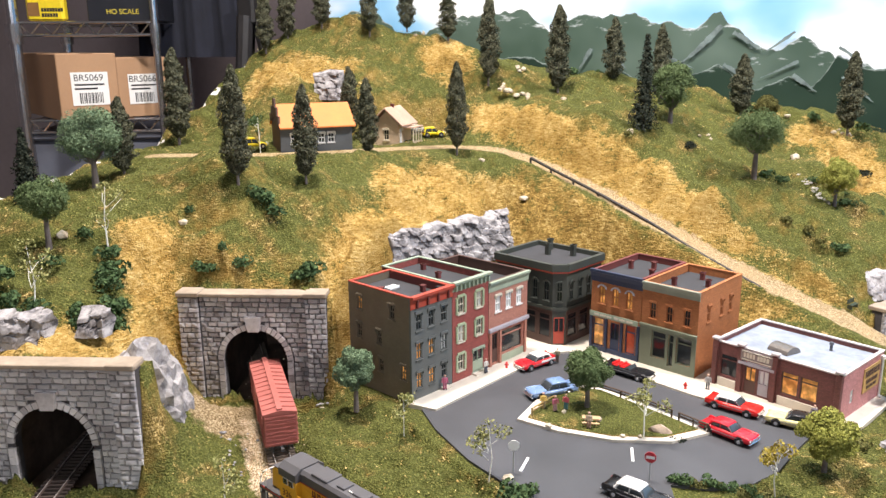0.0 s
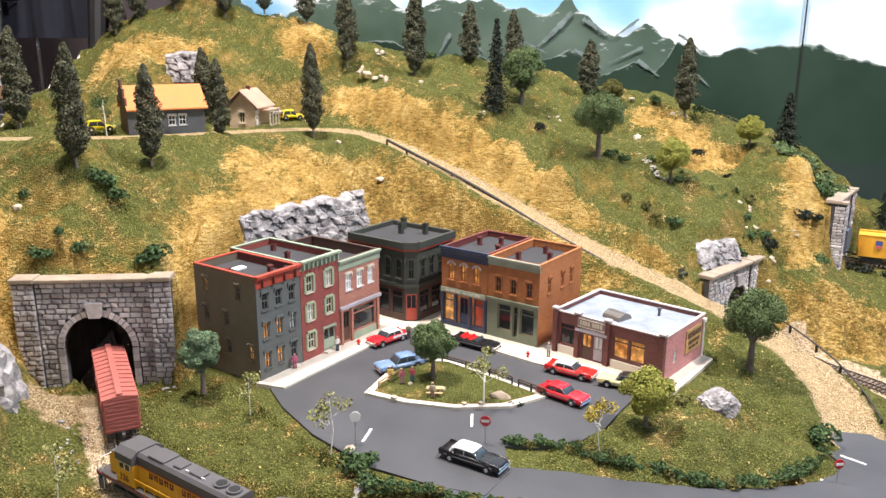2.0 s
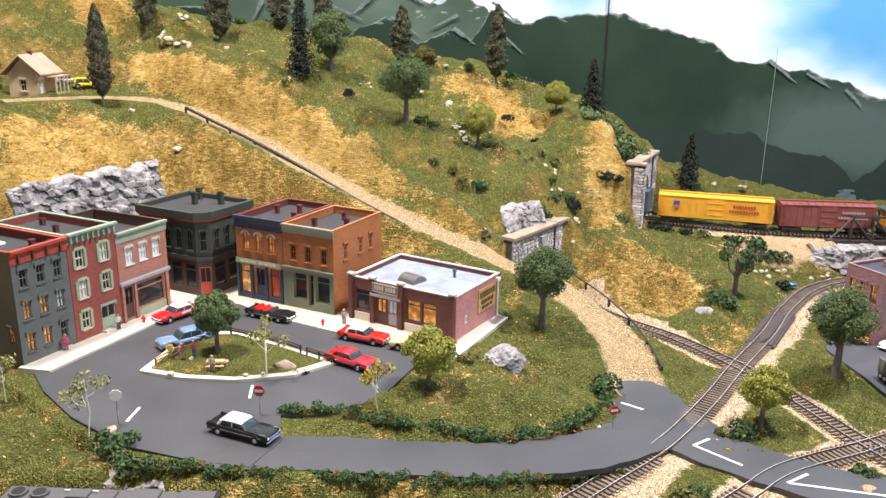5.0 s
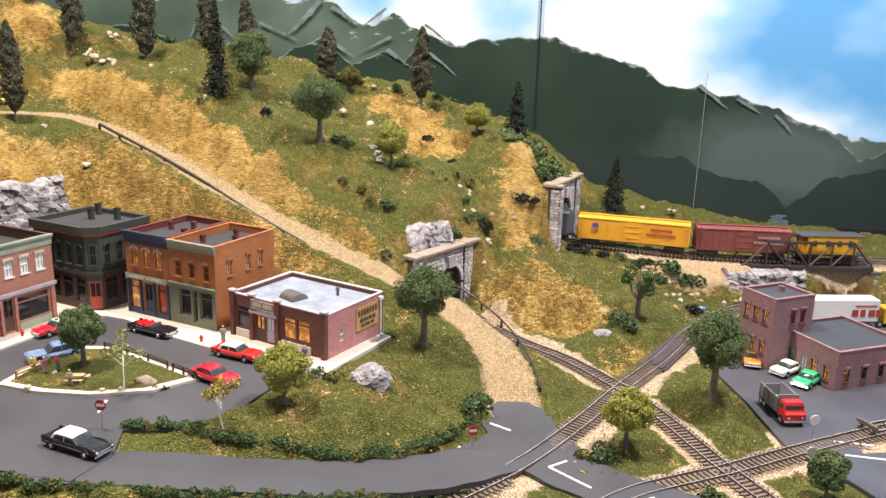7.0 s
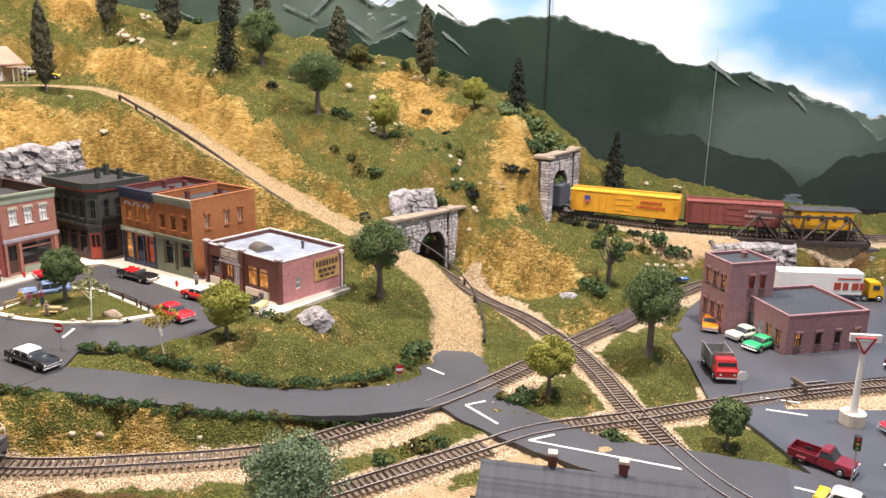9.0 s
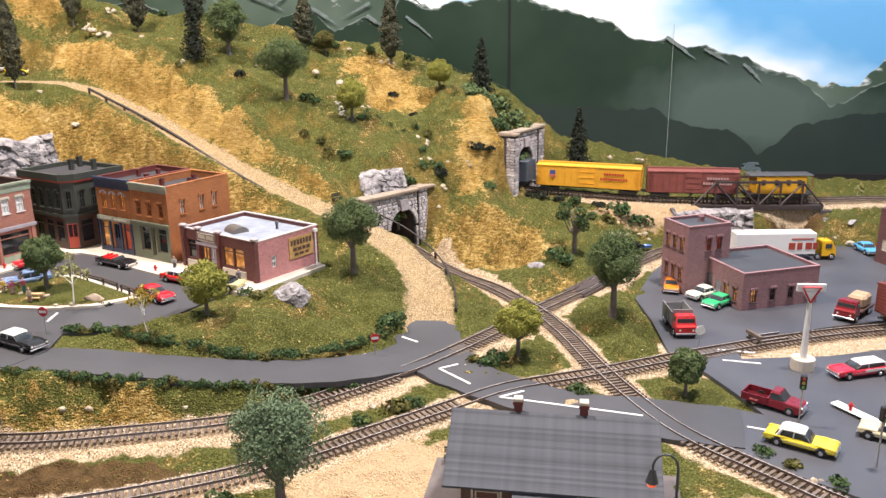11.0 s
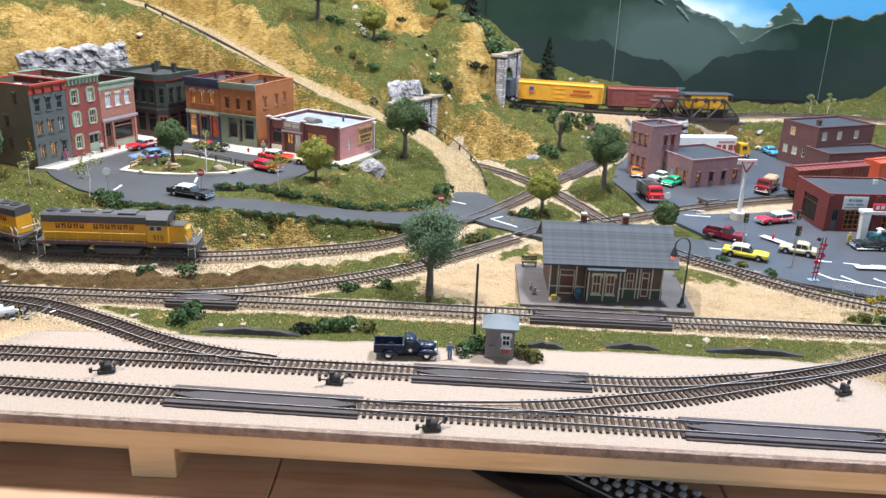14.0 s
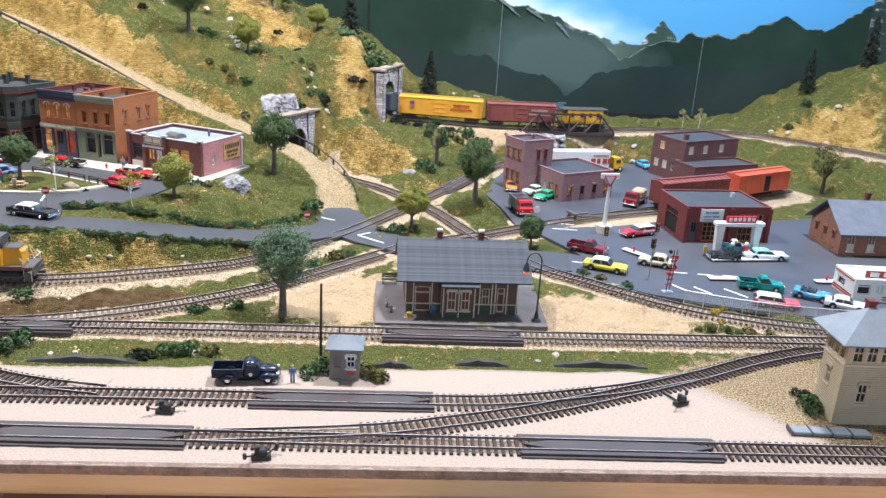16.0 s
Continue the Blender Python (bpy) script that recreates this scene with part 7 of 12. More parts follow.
pt = building("works_tower", "two-storey plum-brown brick tower block with lit windows", "building", pose(0.648, 1.041, 0.0045, 0, 0, PDEG + 3), 0.069, 0.058, 0.096, {"front": PLUM_BRICK}, wt, ROOF_GREY, 0.005, PLUM_BRICK)
chimney(pt, 0.045, 0.035, 0.091, 0.010, 0.006, PLUM_BRICK)

# --- tall dark works behind
ww = [("front", x, 0.058, 0.013, 0.017, CREAM, PANE_WHITE, "sash", None) for x in (0.012, 0.052, 0.098)] + [("left", x, z, 0.013, 0.017, CREAM, p, "sash", None) for x, z, p in ((0.022, 0.058, PANE_WARM), (0.010, 0.020, PANE_WHITE), (0.034, 0.020, PANE_WHITE), (0.060, 0.020, GLASS_DARK))]
bw = building("works_building", "two-storey dark red brick warehouse with grey flat roof", "building", pose(0.999, 1.155, 0.0045, 0, 0, 24), 0.152, 0.092, 0.084, {"front": WORKS_BRICK}, ww, ROOF_GREY, 0.004, WORKS_BRICK)
chimney(bw, 0.03, 0.03, 0.080, 0.013, 0.007, WORKS_BRICK)
building("works_building", "low dark red brick wing with grey roof", "building", pose(1.002, 1.098, 0.0045, 0, 0, 18), 0.160, 0.066, 0.046, {"front": WORKS_BRICK}, [("front", x, 0.014, 0.016, 0.018, CREAM, GLASS_DARK, "sash", None) for x in (0.03, 0.07, 0.11)], ROOF_GREY, 0.004, WORKS_BRICK)

# --- red garage with filling-station canopy
ORANGE = paint("orange_paint", (0.65, 0.20, 0.035), 0.5)
wg = [("front", 0.010, 0.002, 0.010, 0.032, SLATE, GLASS_DARK, "door", None), ("front", 0.030, 0.002, 0.040, 0.031, ORANGE, GLASS_DARK, "grid", None), ("front", 0.090, 0.002, 0.040, 0.044, ORANGE, GLASS_DARK, "grid", None),
      # The side bay's dark pane stands in for its shaded interior.
      ("left", 0.030, 0.002, 0.045, 0.040, GARAGE_RED, DARK, "shop", None)]
gr = building("garage", "red brick garage with orange lattice doors and grey roof", "building", pose(0.857, 0.768, 0.0045, 0, 0, 3.5), 0.142, 0.104, 0.057, {"front": GARAGE_RED}, wg, ROOF_GREY, 0.003, RED_ROOF)
for x in (0.002, 0.076, 0.140):
    boxed("pilaster", (0.006, 0.004, 0.056), (x, -0.0012, 0), GARAGE_RED, gr)
bars_sign(gr, "sign", pose(0.042, -0.001, 0.0345), 0.038, 0.020, WHITE, paint("faded_blue_ink", (0.20, 0.32, 0.42), 0.7), [(0.62, 0.2, [(0.2, 0.34), (0.38, 0.44), (0.48, 0.76)]), (0.34, 0.12, [(0.14, 0.46), (0.52, 0.82)]), (0.12, 0.08, [(0.1, 0.9)])], "white sign board with faint blue lettering")
chimney(gr, 0.11, 0.07, 0.053, 0.010, 0.005, WHITE)


def canopy():
    th = thing("filling_station_canopy", "white filling-station canopy frame with a red sign", "canopy", pose(0.919, 0.716, 0.0046, 0, 0, 4))
    for s in (-1, 1):
        bm = bmesh.new()
        add_profile(bm, [(s * 0.026, 0), (s * 0.034, 0), (s * 0.037, 0.046), (s * 0.024, 0.046)], -0.004, 0.004)
        part("post", bm, WHITE, th)
    boxed("beam", (0.078, 0.014, 0.006), (0, 0, 0.045), WHITE, th, bevel=0.001)
    s = boxed("sign", (0.048, 0.003, 0.010), (0.0, -0.004, 0.051), paint("sign_red", (0.60, 0.025, 0.035), 0.45), th, "red sign with white block shapes")
    bm = bmesh.new()
    for k in range(6):
        add_box(bm, (0.0050, 0.0006, 0.0055), (-0.0185 + k * 0.0074, -0.0058, 0.0532), bevel=0.0001)
    part("lettering", bm, WHITE, s)
    boxed("island", (0.055, 0.010, 0.0025), (0, 0, 0), CONCRETE, th)


canopy()
for x, col, nm in ((0.908, (0.05, 0.22, 0.17), "green"), (0.930, (0.50, 0.03, 0.04), "red")):
    pm = thing("fuel_pump", "%s rounded fuel pump under the canopy" % nm, "fuel pump", pose(x, 0.704, 0.0046), "fuel pumps")
    mm = paint("pump_" + nm, col, 0.35)
    boxed("body", (0.007, 0.006, 0.018), (0, 0, 0), mm, pm, bevel=0.001)
    bm = bmesh.new()
    bmesh.ops.create_uvsphere(bm, u_segments=10, v_segments=6, radius=0.0032, matrix=Matrix.Translation((0, 0, 0.020)))
    part("globe", bm, WHITE, pm, smooth=True)


def gable_roof(th, x0, x1, y0, y1, eave, ridge, material, thick=0.0022, name="roof"):
    ym = (y0 + y1) / 2
    for a, b in ((y0, ym), (y1, ym)):
        bm = bmesh.new()
        pts = [(x0, a, eave), (x1, a, eave), (x1, b, ridge), (x0, b, ridge)]
        lo = [bm.verts.new(p) for p in pts]
        hi = [bm.verts.new((p[0], p[1], p[2] + thick)) for p in pts]
        bm.faces.new(lo)
        bm.faces.new(hi)
        for i in range(4):
            bm.faces.new((lo[i], lo[(i + 1) % 4], hi[(i + 1) % 4], hi[i]))
        part(name, bm, material, th)


def gable_walls(th, w, d, h, ridge, mats, windows):
    """Four walls and the two gables, with windows in the walls."""
    t = 0.0025
    for side in ("front", "right", "left", "back"):
        sm = SIDES[side](w, d)
        ln = w if side in ("front", "back") else d - 2 * t
        x0 = 0 if side in ("front", "back") else t
        bm = wall_bm(ln, h + 0.004, t, [a[1:5] for a in windows if a[0] == side], x0, -0.004)
        if side in ("left", "right"):
            add_profile(bm, [(0, h), (d, h), (d / 2, ridge)], 0, t)
        bmesh.ops.transform(bm, matrix=sm, verts=bm.verts[:])
        part(side + "_wall" if side in ("front", "back") else "gable_wall", bm, mats.get(side, mats["front"]), th)
        for a in windows:
            if a[0] == side:
                fit_window(th, sm, a[1:5], a[5], a[6], a[7], a[8])


# --- brown brick freight house at the far right
fh = thing("freight_house", "brown brick freight house with slate-grey gable roof", "building", pose(1.090, 0.724, 0.0045, 0, 0, -1))
FH_BRICK = brick("freight_brick", (0.33, 0.150, 0.095))
gable_walls(fh, 0.19, 0.092, 0.036, 0.070, {"front": FH_BRICK}, [("front", x, 0.006, 0.012, 0.026, CREAM, paint("board_door", (0.20, 0.10, 0.07)), "door", FH_BRICK) for x in (0.012, 0.045, 0.080, 0.12)] + [("left", x, 0.008, 0.010, 0.024, FH_BRICK, paint("board_door", (0.20, 0.10, 0.07)), "door", FH_BRICK) for x in (0.014, 0.040, 0.066)])
gable_roof(fh, -0.008, 0.198, -0.010, 0.102, 0.0335, 0.0745, paint("blue_slate_roof", (0.135, 0.150, 0.185), 0.6, vary=0.2, big=60))
chimney(fh, 0.06, 0.05, 0.070, 0.018, 0.006, RED_ROOF)

# --- white burger stand with red stripes
bs = building("burger_stand", "white enamel snack stand with red stripes", "building", pose(1.000, 0.535, 0.0045, 0, 0, -4), 0.10, 0.055, 0.030, {"front": WHITE},
              [("front", 0.004, 0.010, 0.018, 0.014, WHITE, GLASS_DARK, "shop", None), ("front", 0.052, 0.010, 0.022, 0.014, WHITE, GLASS_DARK, "shop", None), ("left", 0.010, 0.010, 0.020, 0.014, WHITE, GLASS_DARK, "shop", None), ("front", 0.028, 0.002, 0.011, 0.022, WHITE, PANE_WHITE, "door", None)], paint("pale_roof", (0.52, 0.53, 0.55)), 0.002, WHITE)
for z in (0.003, 0.0065, 0.0265):
    boxed("stripe", (0.012, 0.0008, 0.0018), (0.046, -0.0006, z), RED_TRIM, bs)
    boxed("stripe", (0.0008, 0.050, 0.0018), (-0.0006, 0.028, z), RED_TRIM, bs)
bars_sign(bs, "roof_sign", pose(0.045, 0.008, 0.031), 0.060, 0.010, RED_TRIM, WHITE, [(0.2, 0.6, [(0.1, 0.3), (0.4, 0.6), (0.7, 0.9)])], "red roof sign")

# --- depot
DEP_BROWN, DEP_GREEN, DEP_TRIM = paint("depot_brown", (0.115, 0.070, 0.048), 0.7), paint("depot_green", (0.050, 0.075, 0.050), 0.7), paint("depot_trim", (0.56, 0.48, 0.36), 0.7)
DEP_DOOR = paint("depot_door", (0.135, 0.055, 0.035), 0.65)
flat_sheet("pavement", [(0.372, 0.445), (0.572, 0.440), (0.580, 0.57), (0.375, 0.575)], 0.0045, 0.006, PLATFORM, "worn brown timber depot platform", "platform")
dp = thing("depot", "small wooden railway depot, brown and green with cream trim", "building", pose(0.408, 0.476, 0.0045, 0, 0, -0.6))
dw = [("front", 0.011, 0.002, 0.018, 0.031, DEP_TRIM, DEP_DOOR, "shop", None), ("front", 0.090, 0.010, 0.009, 0.022, DEP_TRIM, DEP_DOOR, "sash", None), ("front", 0.108, 0.002, 0.009, 0.031, DEP_TRIM, DEP_DOOR, "shop", None)]
gable_walls(dp, 0.132, 0.078, 0.043, 0.074, {"front": DEP_BROWN}, dw)
for x, w_ in ((0.004, 0.009), (0.034, 0.010), (0.085, 0.020), (0.125, 0.010)):
    boxed("wainscot", (w_, 0.0008, 0.010), (x + w_ / 2 - 0.002, -0.0005, 0.001), DEP_GREEN, dp)
for x in (0.0, 0.009, 0.0305, 0.042, 0.087, 0.1015, 0.1055, 0.1195, 0.1315):
    boxed("trim", (0.0014, 0.0016, 0.043), (x, -0.0009, 0), DEP_TRIM, dp)
boxed("trim", (0.132, 0.0014, 0.0012), (0.066, -0.0008, 0.0115), DEP_TRIM, dp)
bw_ = [(0.0055, 0.009, 0.010, 0.024), (0.0215, 0.009, 0.010, 0.024)]
bm = wall_bm(0.038, 0.040, 0.012, bw_, 0, 0)
bmesh.ops.transform(bm, matrix=Matrix.Translation((0.0425, -0.0122, 0)), verts=bm.verts[:])
bay = part("bay", bm, DEP_BROWN, dp, "projecting ticket bay")
for a in bw_:
    fit_window(dp, Matrix.Translation((0.0425, -0.0135, 0)), a, DEP_TRIM, DEP_DOOR, "sash", DEP_TRIM)
for x in (0.0432, 0.0615, 0.0798):
    boxed("trim", (0.0014, 0.0014, 0.040), (x, -0.0126, 0), DEP_TRIM, dp)
boxed("wainscot", (0.036, 0.0008, 0.0075), (0.0615, -0.0126, 0.0005), DEP_GREEN, dp)


def shingle_paint():
    m, nt, b = nodes_of("slate_shingles")
    co = object_coord(nt)
    info = nt.nodes.new("ShaderNodeObjectInfo")
    n = noise_node(nt, 120, 4, 0.7, co)
    f = mathed(nt, "ADD", mathed(nt, "MULTIPLY", n.outputs[0], 0.7), mathed(nt, "MULTIPLY", info.outputs["Random"], 0.3))
    link(nt, ramp(nt, f, [(0.25, (0.028, 0.032, 0.040)), (0.75, (0.080, 0.090, 0.106))]).outputs[0], b.inputs["Base Color"])
    b.inputs["Roughness"].default_value = 0.75
    bumped(nt, b, n.outputs[0], 0.3, 0.0004)
    return m


SHINGLE = shingle_paint()


def shingle_roof(th, x0, x1, y0, y1, eave, ridge, rows):
    """Two slopes laid in overlapping strips of shingles."""
    ym = (y0 + y1) / 2
    gable_roof(th, x0, x1, y0, y1, eave, ridge, SHINGLE, 0.0014, "roof_deck")
    for side, ye in ((0, y0), (1, y1)):
        slope = math.atan2(ridge - eave, abs(ym - ye))
        ln = math.hypot(ridge - eave, ym - ye)
        for k in range(rows):
            s0 = ln * k / rows
            bm = bmesh.new()
            add_profile(bm, [(0, 0.00016), (ln / rows * 1.05, 0.0001), (ln / rows * 1.05, 0), (0, 0)], x0, x1, None)
            o = part("shingle", bm, SHINGLE, th)
            sgn = 1 if side == 0 else -1
            ax = Matrix(((0, 1, 0, 0), (sgn * math.cos(slope), 0, -sgn * math.sin(slope), ye + sgn * math.cos(slope) * s0), (math.sin(slope), 0, math.cos(slope), eave + 0.0016 + math.sin(slope) * s0), (0, 0, 0, 1)))
            o.matrix_basis = ax


shingle_roof(dp, -0.011, 0.146, -0.016, 0.094, 0.0440, 0.0785, 30)
gable_roof(dp, 0.040, 0.084, -0.020, 0.010, 0.0395, 0.046, SHINGLE, 0.0016, "bay_roof")
for x in (0.040, 0.090):
    chimney(dp, x, 0.042, 0.074, 0.014, 0.0062, RED_ROOF)
    boxed("chimney_cap", (0.007, 0.007, 0.003), (x, 0.042, 0.088), CREAM, dp, bevel=0.0006)

# --- crossing hut
HUT = paint("grey_boards", (0.22, 0.19, 0.175), 0.8, vary=0.2)
ht = thing("crossing_hut", "tiny grey boarded crossing hut with slate hip roof", "hut", pose(0.327, 0.318, 0.0002, 0, 0, -4))
hw = [("front", 0.003, 0.001, 0.009, 0.026, HUT, paint("grey_door", (0.22, 0.18, 0.17)), "door", None), ("front", 0.0165, 0.013, 0.0085, 0.013, WHITE, GLASS_DARK, "sash", WHITE)]
gable_walls(ht, 0.029, 0.024, 0.034, 0.034, {"front": HUT}, hw)


def hip_roof(th, x0, x1, y0, y1, eave, ridge, inset, material):
    ym = (y0 + y1) / 2
    bm = bmesh.new()
    v = [bm.verts.new(p) for p in ((x0, y0, eave), (x1, y0, eave), (x1, y1, eave), (x0, y1, eave), (x0 + inset, ym, ridge), (x1 - inset, ym, ridge))]
    b = [bm.verts.new((p.co.x, p.co.y, eave - 0.0015)) for p in v[:4]]
    for f in ((v[0], v[1], v[5], v[4]), (v[2], v[3], v[4], v[5]), (v[1], v[2], v[5]), (v[3], v[0], v[4]), (b[3], b[2], b[1], b[0])):
        bm.faces.new(f)
    for i in range(4):
        bm.faces.new((b[i], b[(i + 1) % 4], v[(i + 1) % 4], v[i]))
    part("roof", bm, material, th)


SLATE_PALE = paint("pale_slate", (0.20, 0.225, 0.25), 0.7, vary=0.2)
hip_roof(ht, -0.004, 0.033, -0.004, 0.028, 0.0345, 0.0435, 0.012, SLATE_PALE)
bm = bmesh.new()
add_cyl(bm, 0.0008, 0.0008, (0.008, 0.018, 0.036), (0.008, 0.018, 0.049), 6)
part("stove_pipe", bm, BLACK, ht)
boxed("notice", (0.0075, 0.0006, 0.005), (0.0208, -0.0004, 0.006), RED_TRIM, ht, "small red notice board")

# --- signal tower
TAN = paint("tan_boards", (0.47, 0.40, 0.28), 0.75, vary=0.12)
st = thing("signal_tower", "tan boarded signal tower with glazed upper floor and slate roof", "building", pose(0.803, 0.238, 0.0005, 0, 0, -3))
sw = [("front", x, 0.022, 0.010, 0.020, DEP_TRIM, GLASS_DARK, "sash", TAN) for x in (0.018, 0.050)] + [("left", 0.012, 0.032, 0.007, 0.018, DEP_TRIM, GLASS_DARK, "sash", TAN)]
sw += [("front", 0.006 + k * 0.0135, 0.064, 0.0105, 0.018, DEP_TRIM, GLASS_DARK, "sash", None) for k in range(5)] + [("left", 0.004 + k * 0.0105, 0.064, 0.0085, 0.018, DEP_TRIM, GLASS_DARK, "sash", None) for k in range(3)]
gable_walls(st, 0.078, 0.038, 0.086, 0.086, {"front": TAN}, sw)
for k in range(26):
    z = 0.001 + k * 0.0023
    low = 0.019 < z < 0.0445
    for a, b in ((0, 0.0155), (0.0305, 0.0475), (0.0625, 0.0786)) if low else ((0, 0.0786),):
        boxed("board", (b - a, 0.0006, 0.0006), ((a + b) / 2 - 0.0003, -0.0002, z), TAN, st)
    for a, b in ((0, 0.0175), (0.0275, 0.038)) if 0.029 < z < 0.053 else ((0, 0.038),):
        boxed("board", (0.0006, b - a, 0.0006), (-0.0002, (a + b) / 2, z), TAN, st)
boxed("band", (0.080, 0.0014, 0.002), (0.039, -0.0004, 0.0605), DEP_TRIM, st)
boxed("band", (0.0014, 0.040, 0.002), (-0.0004, 0.019, 0.0605), DEP_TRIM, st)
hip_roof(st, -0.012, 0.090, -0.012, 0.050, 0.0865, 0.112, 0.034, SLATE_PALE)
chimney(st, 0.026, 0.024, 0.100, 0.018, 0.007, RED_ROOF)
gd = thing("skylight_frame", "row of grey metal frames with slate panes on the ground", "hatch", pose(0.795, 0.219, 0.0008, 0, 0, -5))
for k in range(4):
    boxed("panel", (0.0175, 0.012, 0.0035), (-0.032 + k * 0.0185, 0, 0), SLATE_PALE, gd, bevel=0.0006)
    boxed("rib", (0.0012, 0.014, 0.0045), (-0.0415 + k * 0.0185, 0, 0), SLATE, gd)

# --- houses on the hill
ORANGE_ROOF = paint("orange_roof", (0.62, 0.19, 0.045), 0.65, vary=0.1)
GREY_WALL = paint("grey_house_boards", (0.095, 0.105, 0.115), 0.7)
oh = thing("house", "dark grey boarded house with bright orange roof", "house", pose(-0.699, 1.092, 0.282, 0, 0, 42.5))
gable_walls(oh, 0.116, 0.075, 0.040, 0.070, {"front": GREY_WALL, "left": paint("brown_gable", (0.12, 0.07, 0.055), 0.7)}, [("front", x, 0.014, 0.011, 0.015, WHITE, GLASS_DARK, "sash", WHITE) for x in (0.016, 0.060, 0.076)])
gable_roof(oh, -0.002, 0.120, -0.010, 0.085, 0.0385, 0.0725, ORANGE_ROOF)
bm = bmesh.new()
for k in range(5):
    add_box(bm, (0.003, 0.016, 0.012 + 0.007 * (2 - abs(k - 2))), (-0.001, 0.0375 + (k - 2) * 0.016, 0.046 + 0.006 * (2 - abs(k - 2))))
part("stepped_gable", bm, paint("brown_gable", (0.12, 0.07, 0.055), 0.7), oh)
TAN_WALL, TAN_ROOF = paint("tan_house_boards", (0.50, 0.37, 0.25), 0.7), paint("brown_shingles", (0.46, 0.30, 0.22), 0.75)
ch = thing("cottage", "tan cottage with brown gable roof and side porch", "house", pose(-0.572, 1.262, 0.280, 0, 0, 92))
gable_walls(ch, 0.060, 0.046, 0.034, 0.058, {"front": TAN_WALL}, [("front", 0.006, 0.002, 0.009, 0.024, WHITE, paint("board_door", (0.20, 0.10, 0.07)), "door", WHITE), ("left", 0.018, 0.008, 0.010, 0.018, DEP_TRIM, GLASS_DARK, "sash", DEP_TRIM)])
gable_roof(ch, -0.007, 0.066, -0.010, 0.056, 0.0320, 0.0615, TAN_ROOF)
boxed("porch_roof", (0.044, 0.018, 0.002), (0.036, -0.014, 0.028), TAN_ROOF, ch)
for k in range(4):
    boxed("porch_post", (0.0016, 0.0016, 0.028), (0.016 + k * 0.0125, -0.021, 0), DEP_TRIM, ch)
boxed("porch_floor", (0.044, 0.018, 0.003), (0.036, -0.013, 0), TAN_WALL, ch)
chimney(ch, 0.030, 0.023, 0.056, 0.012, 0.005, RED_ROOF)


# ---------------------------------------------------------------- plants
def leaf_paint(name, dark, light):
    m, nt, b = nodes_of(name)
    geo = nt.nodes.new("ShaderNodeNewGeometry")
    n = noise_node(nt, 90, 3, 0.6, geo.outputs["Position"])
    f = mathed(nt, "ADD", mathed(nt, "MULTIPLY", geo.outputs["Random Per Island"], 0.55), mathed(nt, "MULTIPLY", n.outputs[0], 0.45))
    link(nt, ramp(nt, f, [(0.2, dark), (0.8, light)]).outputs[0], b.inputs["Base Color"])
    b.inputs["Roughness"].default_value = 0.9
    b.inputs["Specular IOR Level"].default_value = 0.15
    return m


LEAF = {
    "green": leaf_paint("green_foliage", (0.072, 0.108, 0.044), (0.142, 0.190, 0.082)),
    "blue": leaf_paint("blue_green_foliage", (0.098, 0.150, 0.088), (0.190, 0.262, 0.150)),
    "yellow": leaf_paint("yellow_green_foliage", (0.19, 0.20, 0.038), (0.38, 0.375, 0.095)),
    "dark": leaf_paint("dark_needle_foliage", (0.010, 0.015, 0.011), (0.045, 0.052, 0.036)),
    "grey": leaf_paint("grey_green_foliage", (0.030, 0.034, 0.021), (0.155, 0.155, 0.098)),
    "autumn": leaf_paint("ochre_foliage", (0.20, 0.15, 0.02), (0.50, 0.40, 0.08)),
    "olive": leaf_paint("olive_foliage", (0.050, 0.053, 0.016), (0.180, 0.165, 0.055)),
    "turf": leaf_paint("turf_flock", (0.056, 0.066, 0.017), (0.185, 0.186, 0.056)),
    "lime": leaf_paint("birch_foliage", (0.13, 0.14, 0.045), (0.40, 0.39, 0.16)),
    "bush": leaf_paint("bush_foliage", (0.036, 0.066, 0.028), (0.088, 0.138, 0.055)),
}
BARK = paint("grey_bark", (0.15, 0.125, 0.115), 0.9, vary=0.35, grain=400, big=120)
BARK_DARK = paint("dark_bark", (0.055, 0.045, 0.038), 0.9, vary=0.35)
BIRCH = paint("birch_bark", (0.82, 0.79, 0.72), 0.8, vary=0.25, grain=500, big=200)


def leaves_mesh(name, centres, size, rng, material, outward=None):
    """Many small separate leaf flakes."""
    c = np.asarray(centres, float)
    n = len(c)
    a = rng.normal(size=(n, 3))
    if outward is not None:
        a = a * 0.8 + outward
    a /= np.linalg.norm(a, axis=1)[:, None]
    b = rng.normal(size=(n, 3))
    b -= (b * a).sum(1)[:, None] * a
    b /= np.linalg.norm(b, axis=1)[:, None]
    d = np.cross(a, b)
    s = size * rng.uniform(0.6, 1.35, n)[:, None]
    corners = [c + (b + 0.3 * d) * s * 0.5, c + (d - 0.2 * b) * s * 0.5, c + (-b * 0.9 - 0.2 * d) * s * 0.5 + a * s * 0.2, c + (-d + 0.1 * b) * s * 0.45]
    verts = np.stack(corners, 1).reshape(-1, 3)
    me = bpy.data.meshes.new(name)
    me.from_pydata(verts.tolist(), [], np.arange(4 * n).reshape(-1, 4).tolist())
    me.materials.append(material)
    return me


def limb(bm, a, b, r1, r2, rng, bend=0.12):
    """A crooked tapered branch."""
    a, b = np.array(a), np.array(b)
    mid = (a + b) / 2 + rng.normal(size=3) * np.linalg.norm(b - a) * bend
    add_cyl(bm, r1, (r1 + r2) / 2, a, mid, 7)
    add_cyl(bm, (r1 + r2) / 2, r2, mid, b, 7)


